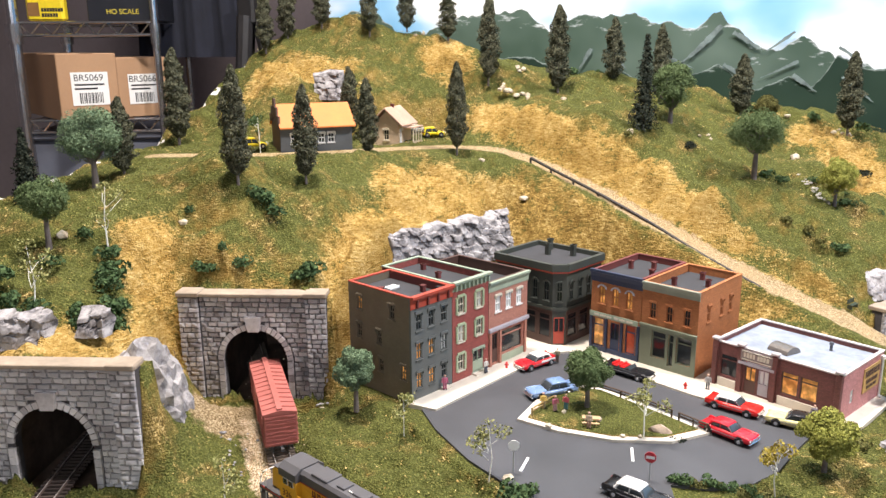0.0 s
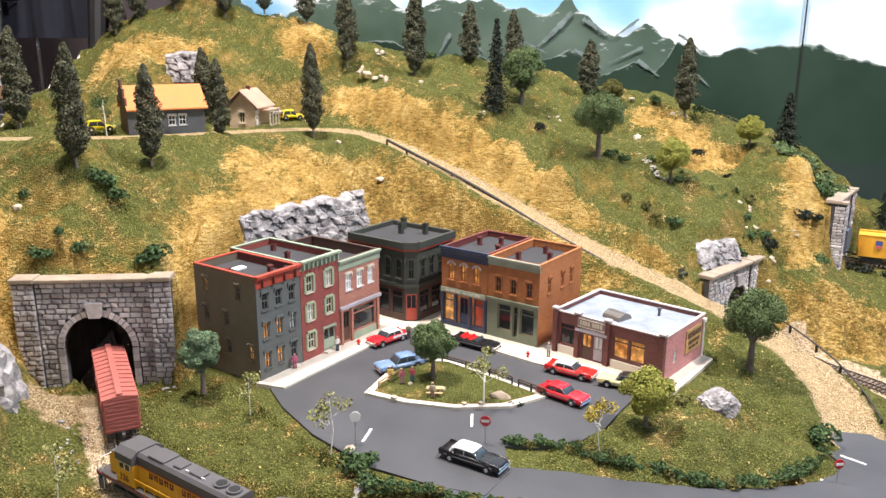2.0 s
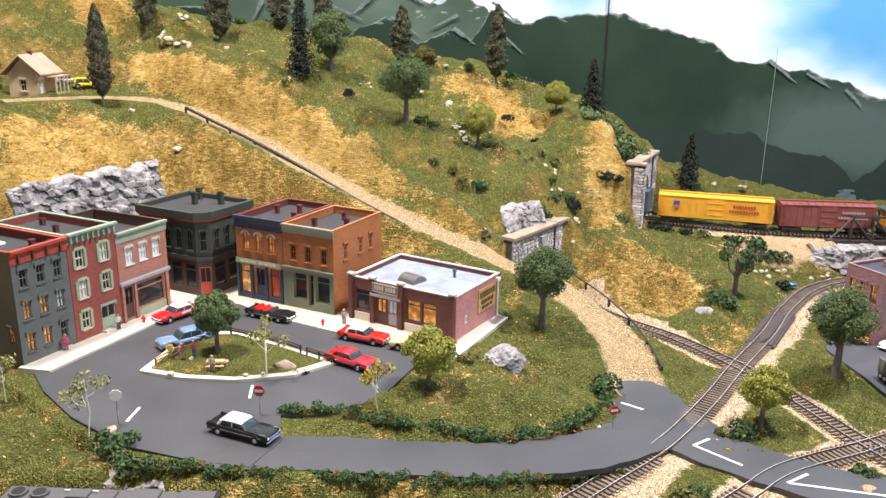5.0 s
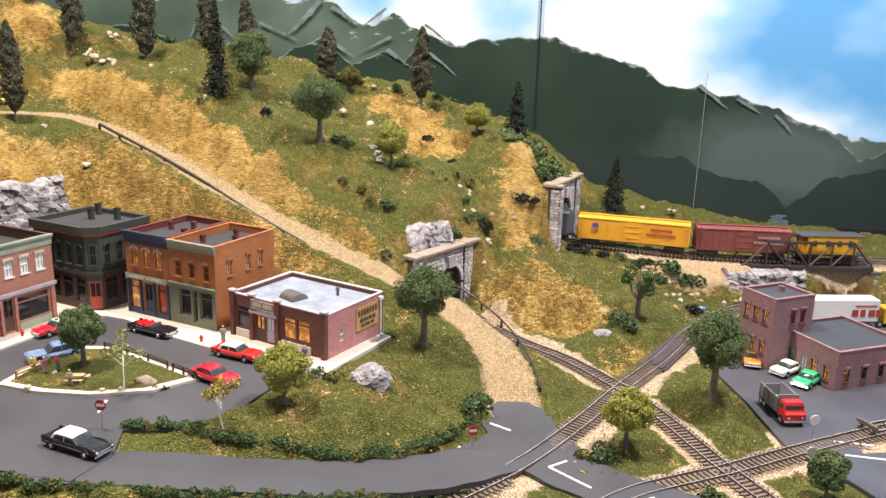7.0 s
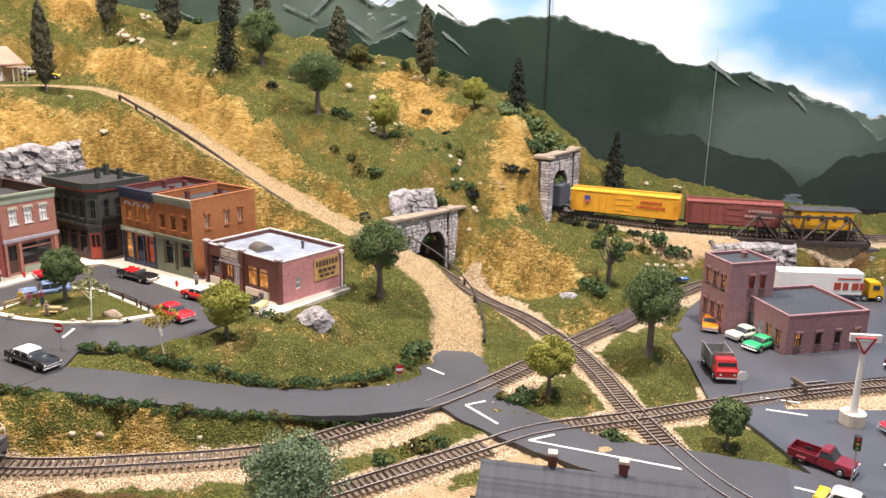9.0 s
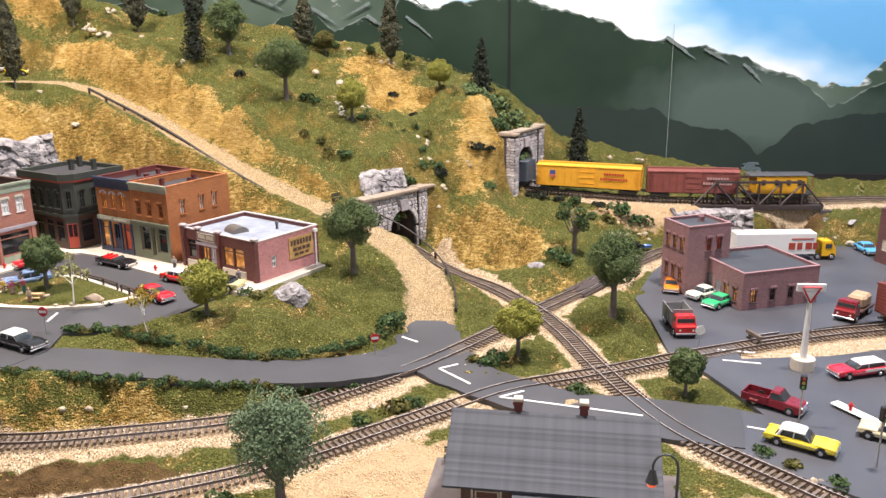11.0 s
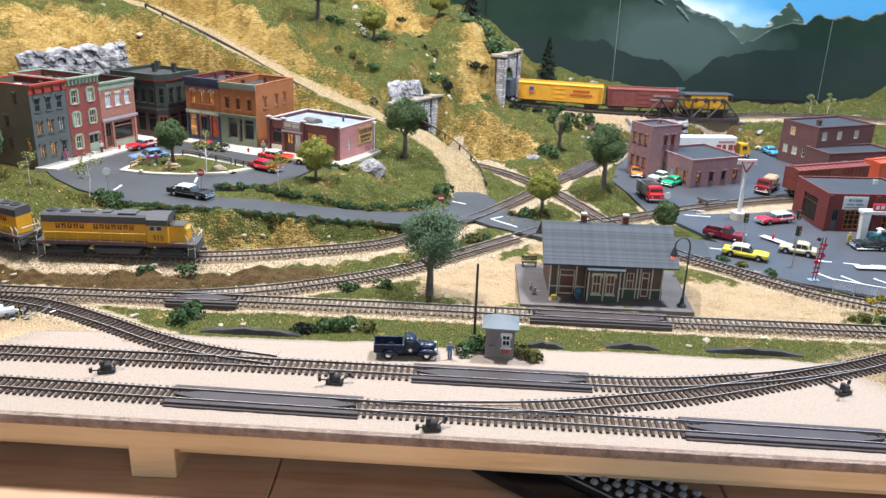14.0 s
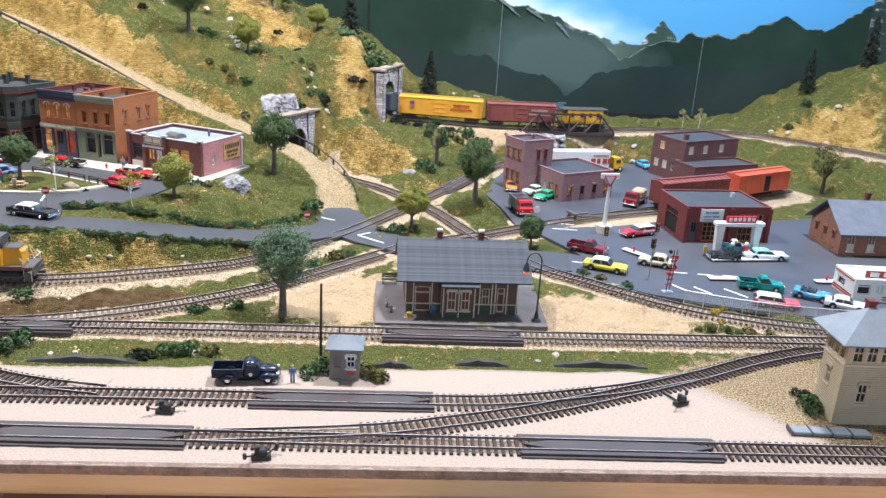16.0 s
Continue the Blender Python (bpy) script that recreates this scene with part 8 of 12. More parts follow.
def round_tree(seed, h, r, leaf, label, clumps=26, density=58, trunk=0.36, size=0.0034, open_=0.0, bark=None, squash=0.85):
    """A broad-leaved tree; a dense fuzzy head, or loose clumps on open branches."""
    rng = np.random.RandomState(seed)
    th = thing("tree", label, "tree", group="trees")
    loose = open_ > 0.6
    low = h * (trunk - 0.04)
    cz, half = (h + low) / 2, (h - low) / 2
    bm = bmesh.new()
    add_cyl(bm, h * 0.045, h * 0.03, (0, 0, -0.004), (0.01 * r, 0, h * trunk), 9)
    pts = []
    k, n = 0, clumps if loose else 90
    while k < n:
        p = rng.uniform(-1, 1, 3)
        l = np.linalg.norm(p)
        if l > 1 or l < (open_ if loose else 0.45):
            continue
        wide = 0.80 * (1 - 0.22 * max(0, p[2]) - 0.10 * max(0, -p[2]))
        pts.append(np.array([p[0] * r * wide, p[1] * r * wide, cz + p[2] * half * 0.80]))
        k += 1
    for p in pts[:: max(1, len(pts) // 9)]:
        limb(bm, (0, 0, h * trunk * rng.uniform(0.75, 1)), p * np.array([0.8, 0.8, 1]) - np.array([0, 0, 0.1 * half]), h * 0.018, h * 0.005, rng)
    part("trunk", bm, bark or BARK, th)
    cs, out = [], []
    each = density * 2 if loose else 250
    for p in pts:
        cr = r * (0.27 if loose else 0.235) * rng.uniform(0.75, 1.25)
        q = rng.normal(size=(each, 3))
        q /= np.linalg.norm(q, axis=1)[:, None]
        q *= rng.uniform(0.45, 1.0, each)[:, None] ** 0.5
        cs.append(p + q * cr * np.array([1, 1, 0.9]))
        out.append(q * 0.6 + (p - np.array([0, 0, cz])) / r)
    part("crown", leaves_mesh("crown", np.vstack(cs), size * (0.85 if loose else 0.54), rng, leaf, np.vstack(out)), None, th)
    return th


def column_tree(seed, h, r, leaf, label, count=6000, bare=0.09, size=0.0032, lumpy=0.16, category="conifer"):
    """A slim bottle-brush conifer with an uneven fuzzy outline."""
    rng = np.random.RandomState(seed)
    th = thing("conifer", label, category, group="conifers")
    bm = bmesh.new()
    add_cyl(bm, h * 0.016, h * 0.006, (0, 0, -0.004), (0, 0, h * 0.9), 7)
    part("trunk", bm, BARK, th)
    t = rng.uniform(0, 1, count)
    ang = rng.uniform(0, 2 * math.pi, count)
    prof = np.clip(t / 0.22, 0, 1) ** 0.6 * (1 - np.clip(t, 0, 1) ** 2.3) ** 0.75 + 0.06
    tiers = 1 + lumpy * np.sin(t * 46 + 2.2 * np.sin(ang * 2 + seed)) + 0.45 * lumps(ang * 1.2, t * 9, 1.0, seed)
    rad = r * prof * np.clip(tiers, 0.35, 1.4) * rng.uniform(0.25, 1.0, count) ** 0.5
    z = h * (bare + (1 - bare) * t)
    c = np.stack([rad * np.cos(ang), rad * np.sin(ang), z], 1)
    out = np.stack([np.cos(ang), np.sin(ang), 0.35 + 0 * ang], 1) * 0.9
    part("crown", leaves_mesh("crown", c, size, rng, leaf, out), None, th)
    return th


def spruce(seed, h, r, label, count=2600):
    """A dark tapering spruce in drooping tiers."""
    rng = np.random.RandomState(seed)
    th = thing("conifer", label, "conifer", group="conifers")
    bm = bmesh.new()
    add_cyl(bm, h * 0.018, h * 0.004, (0, 0, -0.004), (0, 0, h * 0.96), 7)
    part("trunk", bm, BARK_DARK, th)
    tiers = 15
    cs, out = [], []
    for k in range(tiers):
        f = k / (tiers - 1)
        rr = r * 1.2 * (1 - 0.84 * f ** 1.1) * rng.uniform(0.80, 1.15)
        z0 = h * (0.13 + 0.85 * f)
        n = int(count * 2.2 / tiers * (1.5 - f))
        a = rng.uniform(0, 2 * math.pi, n)
        lobe = 0.78 + 0.22 * np.sin(a * 3 + k * 2.4) + 0.12 * np.sin(a * 7 + k)
        d = rr * rng.uniform(0.05, 1, n) ** 0.6 * lobe
        cs.append(np.stack([d * np.cos(a), d * np.sin(a), z0 - d * 0.42 + rng.uniform(-0.05, 0.04, n) * h], 1))
        out.append(np.stack([np.cos(a), np.sin(a), 0.9 + 0 * a], 1))
    part("crown", leaves_mesh("crown", np.vstack(cs), 0.0030, rng, LEAF["dark"], np.vstack(out)), None, th)
    return th


def birch(seed, h, leaf, label, clumps=5, lean=0.1):
    rng = np.random.RandomState(seed)
    th = thing("birch", label, "tree", group="birches")
    bm = bmesh.new()
    top = np.array([h * lean, 0, h * 0.9])
    limb(bm, (0, 0, -0.003), top, h * 0.013, h * 0.004, rng, 0.05)
    part("trunk", bm, BIRCH, th)
    cs, out = [], []
    tips = [top]
    for k in range(clumps - 1):
        f = rng.uniform(0.40, 0.80)
        a = rng.uniform(0, 6.28)
        tip = top * f + np.array([math.cos(a), math.sin(a), 0.5]) * h * rng.uniform(0.16, 0.26)
        bm = bmesh.new()
        limb(bm, top * (f - 0.10), tip, h * 0.005, h * 0.003, rng, 0.08)
        part("branch", bm, BIRCH, th)
        tips.append(tip)
    for t in tips:
        q = rng.normal(size=(70, 3))
        q /= np.linalg.norm(q, axis=1)[:, None]
        q *= rng.uniform(0.3, 1, 70)[:, None] ** 0.5
        cs.append(t + q * h * np.array([0.13, 0.13, 0.11]) * rng.uniform(0.7, 1.25))
        out.append(q)
    part("crown", leaves_mesh("crown", np.vstack(cs), 0.0026, rng, leaf, np.vstack(out)), None, th)
    return th


def bush_mesh(seed, leaf, size=0.0030, n=230):
    rng = np.random.RandomState(seed)
    cs, out = [], []
    for k in range(6):
        p = np.array([rng.uniform(-0.55, 0.55), rng.uniform(-0.55, 0.55), rng.uniform(0.25, 0.6)]) * 0.01
        q = rng.normal(size=(n // 6, 3))
        q /= np.linalg.norm(q, axis=1)[:, None]
        q[:, 2] = np.abs(q[:, 2]) * 1.2 - 0.35
        cs.append(p + q * 0.01 * rng.uniform(0.45, 0.62))
        out.append(q)
    return leaves_mesh("bush", np.vstack(cs), size, rng, leaf, np.vstack(out))


BUSHES = {k: [bush_mesh(s * 7 + i, LEAF[k]) for i in range(3)] for s, k in enumerate(("bush", "olive", "green", "dark"))}
bush_rng = random.Random(17)


def bush(x, y, s, kind="bush", label="low dark green lichen bush on the turf", flat=1.0, group="bushes"):
    ob = new("bush", bush_rng.choice(BUSHES[kind]))
    ob.matrix_basis = Matrix.Translation((x, y, float(ground(x, y)) - 0.001)) @ Matrix.Rotation(bush_rng.uniform(0, 6.28), 4, "Z") @ Matrix.Diagonal((s * bush_rng.uniform(0.85, 1.2), s * bush_rng.uniform(0.85, 1.2), s * flat, 1))
    return tagged(ob, label, "bush", group)


def put(th, x, y, deg=0, s=1.0, z=None):
    th.matrix_basis = Matrix.Translation((x, y, float(ground(x, y)) if z is None else z)) @ Matrix.Rotation(radians(deg), 4, "Z") @ Matrix.Diagonal((s, s, s, 1))
    return th


G, B_, Y_, O_ = LEAF["green"], LEAF["blue"], LEAF["yellow"], LEAF["olive"]
# broad-leaved trees
put(round_tree(1, 0.112, 0.043, B_, "rounded blue-green tree standing by the main line", 34, 70, 0.34, 0.0031), 0.266, 0.478)
put(round_tree(2, 0.102, 0.040, G, "rounded green tree beside the dirt road", 34, 66, 0.36), 0.206, 0.942)
put(round_tree(3, 0.112, 0.041, G, "rounded dark green tree on the grass mound", 34, 66, 0.34), 0.543, 0.906)
put(round_tree(4, 0.066, 0.030, Y_, "small yellow-green tree on the grass below the square", 26, 60, 0.3), 0.084, 0.757)
put(round_tree(5, 0.070, 0.030, Y_, "small yellow-green tree between the crossing tracks", 24, 50, 0.38, open_=0.4), 0.432, 0.812)
put(round_tree(6, 0.052, 0.023, G, "small round green tree at the yard corner", 22, 46, 0.3), 0.608, 0.735)
put(round_tree(7, 0.074, 0.027, B_, "round blue-green tree beside the grey shop", 28, 60, 0.34), -0.393, 0.737)
put(round_tree(8, 0.070, 0.028, G, "green shade tree on the island", 28, 60, 0.36), -0.149, 0.812, z=0.0612)
put(round_tree(9, 0.108, 0.050, G, "umbrella-shaped green tree on the hillside", 36, 60, 0.42, squash=0.72, open_=0.45), 0.001, 1.304)
put(round_tree(10, 0.112, 0.042, G, "ragged dark green tree beside the black spruce", 24, 70, 0.26, squash=1.2, open_=0.5), -0.137, 1.400)
put(round_tree(11, 0.072, 0.031, Y_, "yellow-green tree beside the dry stream", 26, 52, 0.28, open_=0.45), 0.116, 1.306)
put(round_tree(12, 0.062, 0.027, Y_, "yellow-green tree near the hilltop", 24, 52, 0.36, squash=0.6, open_=0.4), 0.247, 1.445)
put(round_tree(13, 0.052, 0.024, O_, "small olive tree on the crest", 22, 50, 0.34), 0.012, 1.515)
put(round_tree(14, 0.098, 0.036, LEAF["bush"], "open-branched dark green tree on the mound", 11, 90, 0.42, open_=0.72, squash=0.8, bark=BARK), 0.498, 1.16)
put(round_tree(15, 0.100, 0.050, LEAF["olive"], "open-branched dark tree near the freight house", 12, 80, 0.40, open_=0.7, bark=BARK_DARK), 1.285, 1.12)
put(round_tree(16, 0.115, 0.050, B_, "large round green tree on the grassy slope", 36, 70, 0.3), -0.845, 0.850)
put(round_tree(17, 0.085, 0.033, G, "soft green tree above the stone portal", 28, 56, 0.42), -0.768, 0.690)
put(round_tree(18, 0.10, 0.045, G, "bushy green tree at the edge of the far hill", 24, 60, 0.3, open_=0.5), 1.62, 1.36)

# slim conifers
GREYM = LEAF["grey"]
cons = [(-0.614, 0.855, 0.150, 0.021), (-0.564, 0.938, 0.132, 0.019), (-0.556, 1.110, 0.120, 0.018), (-0.454, 1.23, 0.148, 0.018), (-0.665, 1.262, 0.125, 0.020), (-0.474, 1.455, 0.165, 0.021), (-0.344, 1.462, 0.158, 0.024),
        (-0.257, 1.535, 0.120, 0.020), (-0.165, 1.47, 0.135, 0.019), (-0.03, 1.522, 0.110, 0.022), (0.142, 1.518, 0.138, 0.021), (-0.724, 1.47, 0.125, 0.018), (-0.83, 1.47, 0.11, 0.018), (-0.897, 1.45, 0.135, 0.020), (-0.938, 1.43, 0.13, 0.018),
        (-0.666, 1.52, 0.10, 0.018), (-0.582, 1.53, 0.10, 0.020), (-0.825, 0.885, 0.112, 0.020), (-0.935, 1.14, 0.165, 0.026)]
grey_master = [column_tree(30 + k, 1.0, 0.14, GREYM, "slim grey-green conifer on the hillside", size=0.019, count=11000) for k in range(4)]
for k, (x, y, h, r) in enumerate(cons):
    src = grey_master[k % 4]
    ob = copy_thing(src, Matrix.Translation((x, y, float(ground(x, y)))) @ Matrix.Rotation(k * 1.9, 4, "Z") @ Matrix.Diagonal((r / 0.16, r / 0.16, h, 1)))
for src in grey_master:
    for o in (*src.children_recursive, src):
        bpy.data.objects.remove(o)
sp = [(-0.172, 1.335, 0.150, 0.024), (0.317, 1.519, 0.100, 0.022), (0.505, 1.532, 0.105, 0.024), (-0.915, 0.80, 0.095, 0.019), (1.47, 1.58, 0.105, 0.020), (1.60, 1.55, 0.13, 0.022)]
for k, (x, y, h, r) in enumerate(sp):
    put(spruce(50 + k, h, r, "nearly black spruce with drooping tiers"), x, y)

# birches
for k, (x, y, h, c, z) in enumerate(((-0.318, 0.699, 0.046, "lime", None), (-0.205, 0.636, 0.058, "lime", None), (0.042, 0.702, 0.060, "autumn", None), (-0.081, 0.761, 0.066, "lime", 0.0615), (-0.430, 0.542, 0.055, "lime", None), (-0.708, 0.720, 0.088, "lime", None),
                                 (-0.700, 0.600, 0.078, "lime", None), (0.774, 0.437, 0.038, "autumn", None), (-0.735, 1.088, 0.060, "bush", None), (1.016, 1.49, 0.035, "lime", None), (1.06, 1.49, 0.026, "lime", None), (1.122, 1.49, 0.046, "lime", None), (1.162, 1.49, 0.046, "lime", None))):
    put(birch(70 + k, h, LEAF[c], "slender white-stemmed birch with sparse leaves", 6 if h > 0.04 else 4, bush_rng.uniform(-0.12, 0.12)), x, y, bush_rng.uniform(0, 360), z=z)

# hedges along the lane
for line, step, s, kind in (([(-0.045, 0.690), (0.0, 0.695), (0.05, 0.690), (0.10, 0.697), (0.15, 0.712), (0.20, 0.740), (0.245, 0.785), (0.275, 0.84)], 0.0042, 0.72, "bush"),
                            ([(-0.16, 0.598), (-0.06, 0.588), (0.02, 0.596), (0.10, 0.615), (0.16, 0.640), (0.22, 0.675), (0.265, 0.705)], 0.0050, 0.64, "bush")):
    for p in smooth_line([(x, y, 0) for x, y in line], step):
        bush(p[0] + bush_rng.uniform(-0.003, 0.003), p[1] + bush_rng.uniform(-0.004, 0.004), s * bush_rng.uniform(0.6, 1.1), kind if bush_rng.random() < 0.8 else "olive", "dark green lichen bush in the roadside hedge", group="roadside hedge").location.z += 0.0032
# single bushes: x, y, size, kind
for x, y, s, kind in ((-0.701, 0.715, 1.5, "bush"), (-0.683, 0.698, 1.6, "bush"), (-0.672, 0.682, 1.5, "bush"), (-0.660, 0.667, 1.5, "bush"), (-0.640, 0.648, 1.7, "bush"), (-0.633, 0.632, 1.6, "bush"), (-0.624, 0.636, 1.4, "bush"), (-0.660, 0.616, 1.3, "bush"), (-0.648, 0.606, 1.1, "bush"), (-0.741, 0.664, 1.3, "bush"), (-0.731, 0.594, 1.6, "bush"), (-0.714, 0.581, 1.5, "bush"), (-0.690, 0.596, 1.4, "bush"), (-0.700, 0.600, 1.2, "bush"), (-0.614, 0.770, 1.2, "bush"), (-0.605, 0.772, 1.1, "bush"), (-0.572, 0.787, 1.3, "bush"), (-0.590, 0.781, 0.9, "bush"), (-0.497, 0.822, 1.7, "bush"), (-0.505, 0.815, 1.4, "bush"), (-0.589, 0.858, 1.5, "bush"), (-0.577, 0.860, 1.5, "bush"), (-0.564, 0.857, 1.4, "bush"), (-0.672, 0.827, 1.0, "bush"), (-0.745, 0.724, 1.1, "bush"), (-0.760, 0.616, 1.6, "bush"), 
                      (0.275, 0.865, 1.5, "bush"), (0.268, 0.85, 1.3, "bush"), (-0.165, 0.625, 1.2, "bush"), (-0.175, 0.612, 1.6, "bush"), (-0.15, 0.59, 1.3, "bush"), (0.205, 1.205, 1.2, "bush"), (0.215, 1.225, 1.0, "olive"), (0.225, 1.26, 1.4, "bush"), (0.235, 1.285, 1.5, "bush"),
                      (0.355, 1.40, 1.5, "bush"), (0.37, 1.42, 1.6, "bush"), (0.36, 1.45, 1.8, "green"), (0.345, 1.50, 2.0, "green"), (0.365, 1.51, 2.2, "green"), (0.385, 1.50, 2.0, "green"), (0.40, 1.47, 2.0, "green"), (0.395, 1.44, 1.8, "green"), (0.375, 1.48, 2.2, "green"), (0.32, 1.48, 2.0, "green"), (0.30, 1.47, 1.6, "green"), (0.33, 1.45, 1.7, "green"), (0.34, 1.47, 2.0, "green"), (0.38, 1.47, 1.8, "green"), (0.40, 1.49, 1.6, "green"), (0.31, 1.455, 1.6, "green"),
                      (0.15, 1.33, 1.0, "bush"), (0.17, 1.32, 1.1, "bush"), (0.19, 1.31, 1.0, "bush"), (0.135, 1.345, 0.9, "bush"), (0.09, 1.36, 1.0, "bush"), (0.21, 1.38, 0.9, "dark"), (0.05, 1.24, 1.0, "olive"), (0.08, 1.235, 1.1, "olive"), (0.42, 1.40, 1.4, "dark"), (0.44, 1.385, 1.3, "dark"),
                      (0.47, 1.37, 1.3, "dark"), (0.50, 1.365, 1.1, "bush"), (0.54, 1.35, 1.2, "dark"), (0.47, 1.145, 1.6, "bush"), (0.485, 1.13, 1.4, "bush"), (0.58, 1.33, 2.2, "bush"), (0.61, 1.32, 2.0, "bush"), (0.555, 1.30, 1.6, "olive"), (0.60, 1.25, 1.6, "dark"),
                      (0.41, 0.795, 1.3, "bush"), (0.40, 0.78, 1.4, "bush"), (0.385, 0.785, 1.2, "olive"), (0.50, 0.72, 1.3, "bush"), (0.32, 0.665, 1.3, "olive"), (0.335, 0.675, 1.1, "bush"), (0.29, 0.63, 1.0, "bush"),
                      (-0.10, 1.35, 1.3, "dark"), (-0.19, 1.31, 1.1, "olive"), (-0.02, 1.55, 1.5, "bush"), (0.02, 1.56, 1.2, "bush"), (0.09, 1.565, 1.4, "bush"), (0.17, 1.56, 1.4, "bush"), (-0.34, 1.56, 1.4, "bush"), (-0.29, 1.57, 1.3, "bush"),
                      (0.0, 0.375, 1.3, "bush"), (0.01, 0.392, 1.5, "bush"), (0.136, 0.362, 1.1, "dark"), (0.165, 0.368, 1.3, "bush"), (0.18, 0.375, 1.2, "bush"), (0.205, 0.37, 1.1, "olive"), (0.325, 0.335, 1.4, "bush"), (0.31, 0.328, 1.2, "bush"), (0.365, 0.33, 1.2, "olive"), (0.375, 0.32, 1.2, "olive"),
                      (0.755, 0.446, 0.6, "olive"), (0.77, 0.448, 0.8, "olive"), (0.79, 0.442, 0.7, "bush"), (0.815, 0.438, 0.8, "olive"), (0.80, 0.432, 0.6, "bush"), (0.84, 0.434, 0.7, "olive"), (0.795, 0.262, 1.5, "bush"), (0.80, 0.29, 1.0, "dark"), (0.66, 0.62, 1.0, "bush"), (0.68, 0.60, 1.1, "olive"), (0.71, 0.575, 1.0, "bush"),
                      
                      (-0.195, 0.765, 0.7, "dark"), (-0.05, 0.775, 0.8, "dark"), (-0.09, 0.775, 0.7, "bush"), (-0.145, 0.798, 0.6, "dark"), (-0.12, 0.752, 0.5, "dark"), (1.08, 1.28, 1.8, "bush"), (1.12, 1.30, 1.5, "bush"), (1.22, 1.25, 1.5, "dark"), (1.35, 1.42, 1.4, "bush"), (1.42, 1.48, 1.6, "bush"), (0.10, 0.83, 1.0, "bush"), (0.12, 0.82, 1.1, "olive"),
                      (0.163, 1.425, 1.2, "dark"), (0.323, 1.349, 1.6, "dark"), (0.352, 1.353, 1.1, "dark"), (0.356, 1.395, 1.4, "bush"), (0.234, 1.31, 1.2, "bush"), (0.27, 1.297, 1.6, "dark"), (0.261, 1.301, 1.5, "bush"), (0.209, 1.251, 1.4, "bush"), (0.197, 1.231, 1.4, "bush"),
                      (0.204, 1.331, 1.1, "bush"), (0.131, 1.319, 1.0, "bush"), (0.143, 1.321, 1.1, "bush"), (0.155, 1.323, 1.0, "dark"), (0.123, 1.222, 1.2, "bush"), (0.096, 1.222, 1.0, "olive"), (0.042, 1.335, 1.1, "bush"), (0.018, 1.357, 1.2, "bush"), (0.351, 1.308, 1.5, "bush"), (0.218, 1.347, 1.3, "bush"), (0.236, 1.343, 1.3, "olive"),
                      (0.23, 0.555, 1.0, "olive"), (0.17, 0.475, 1.1, "bush"), (0.21, 0.49, 1.0, "bush"), (-0.03, 0.50, 1.1, "bush"), (-0.08, 0.495, 0.9, "bush")):
    bush(x, y, s, kind)

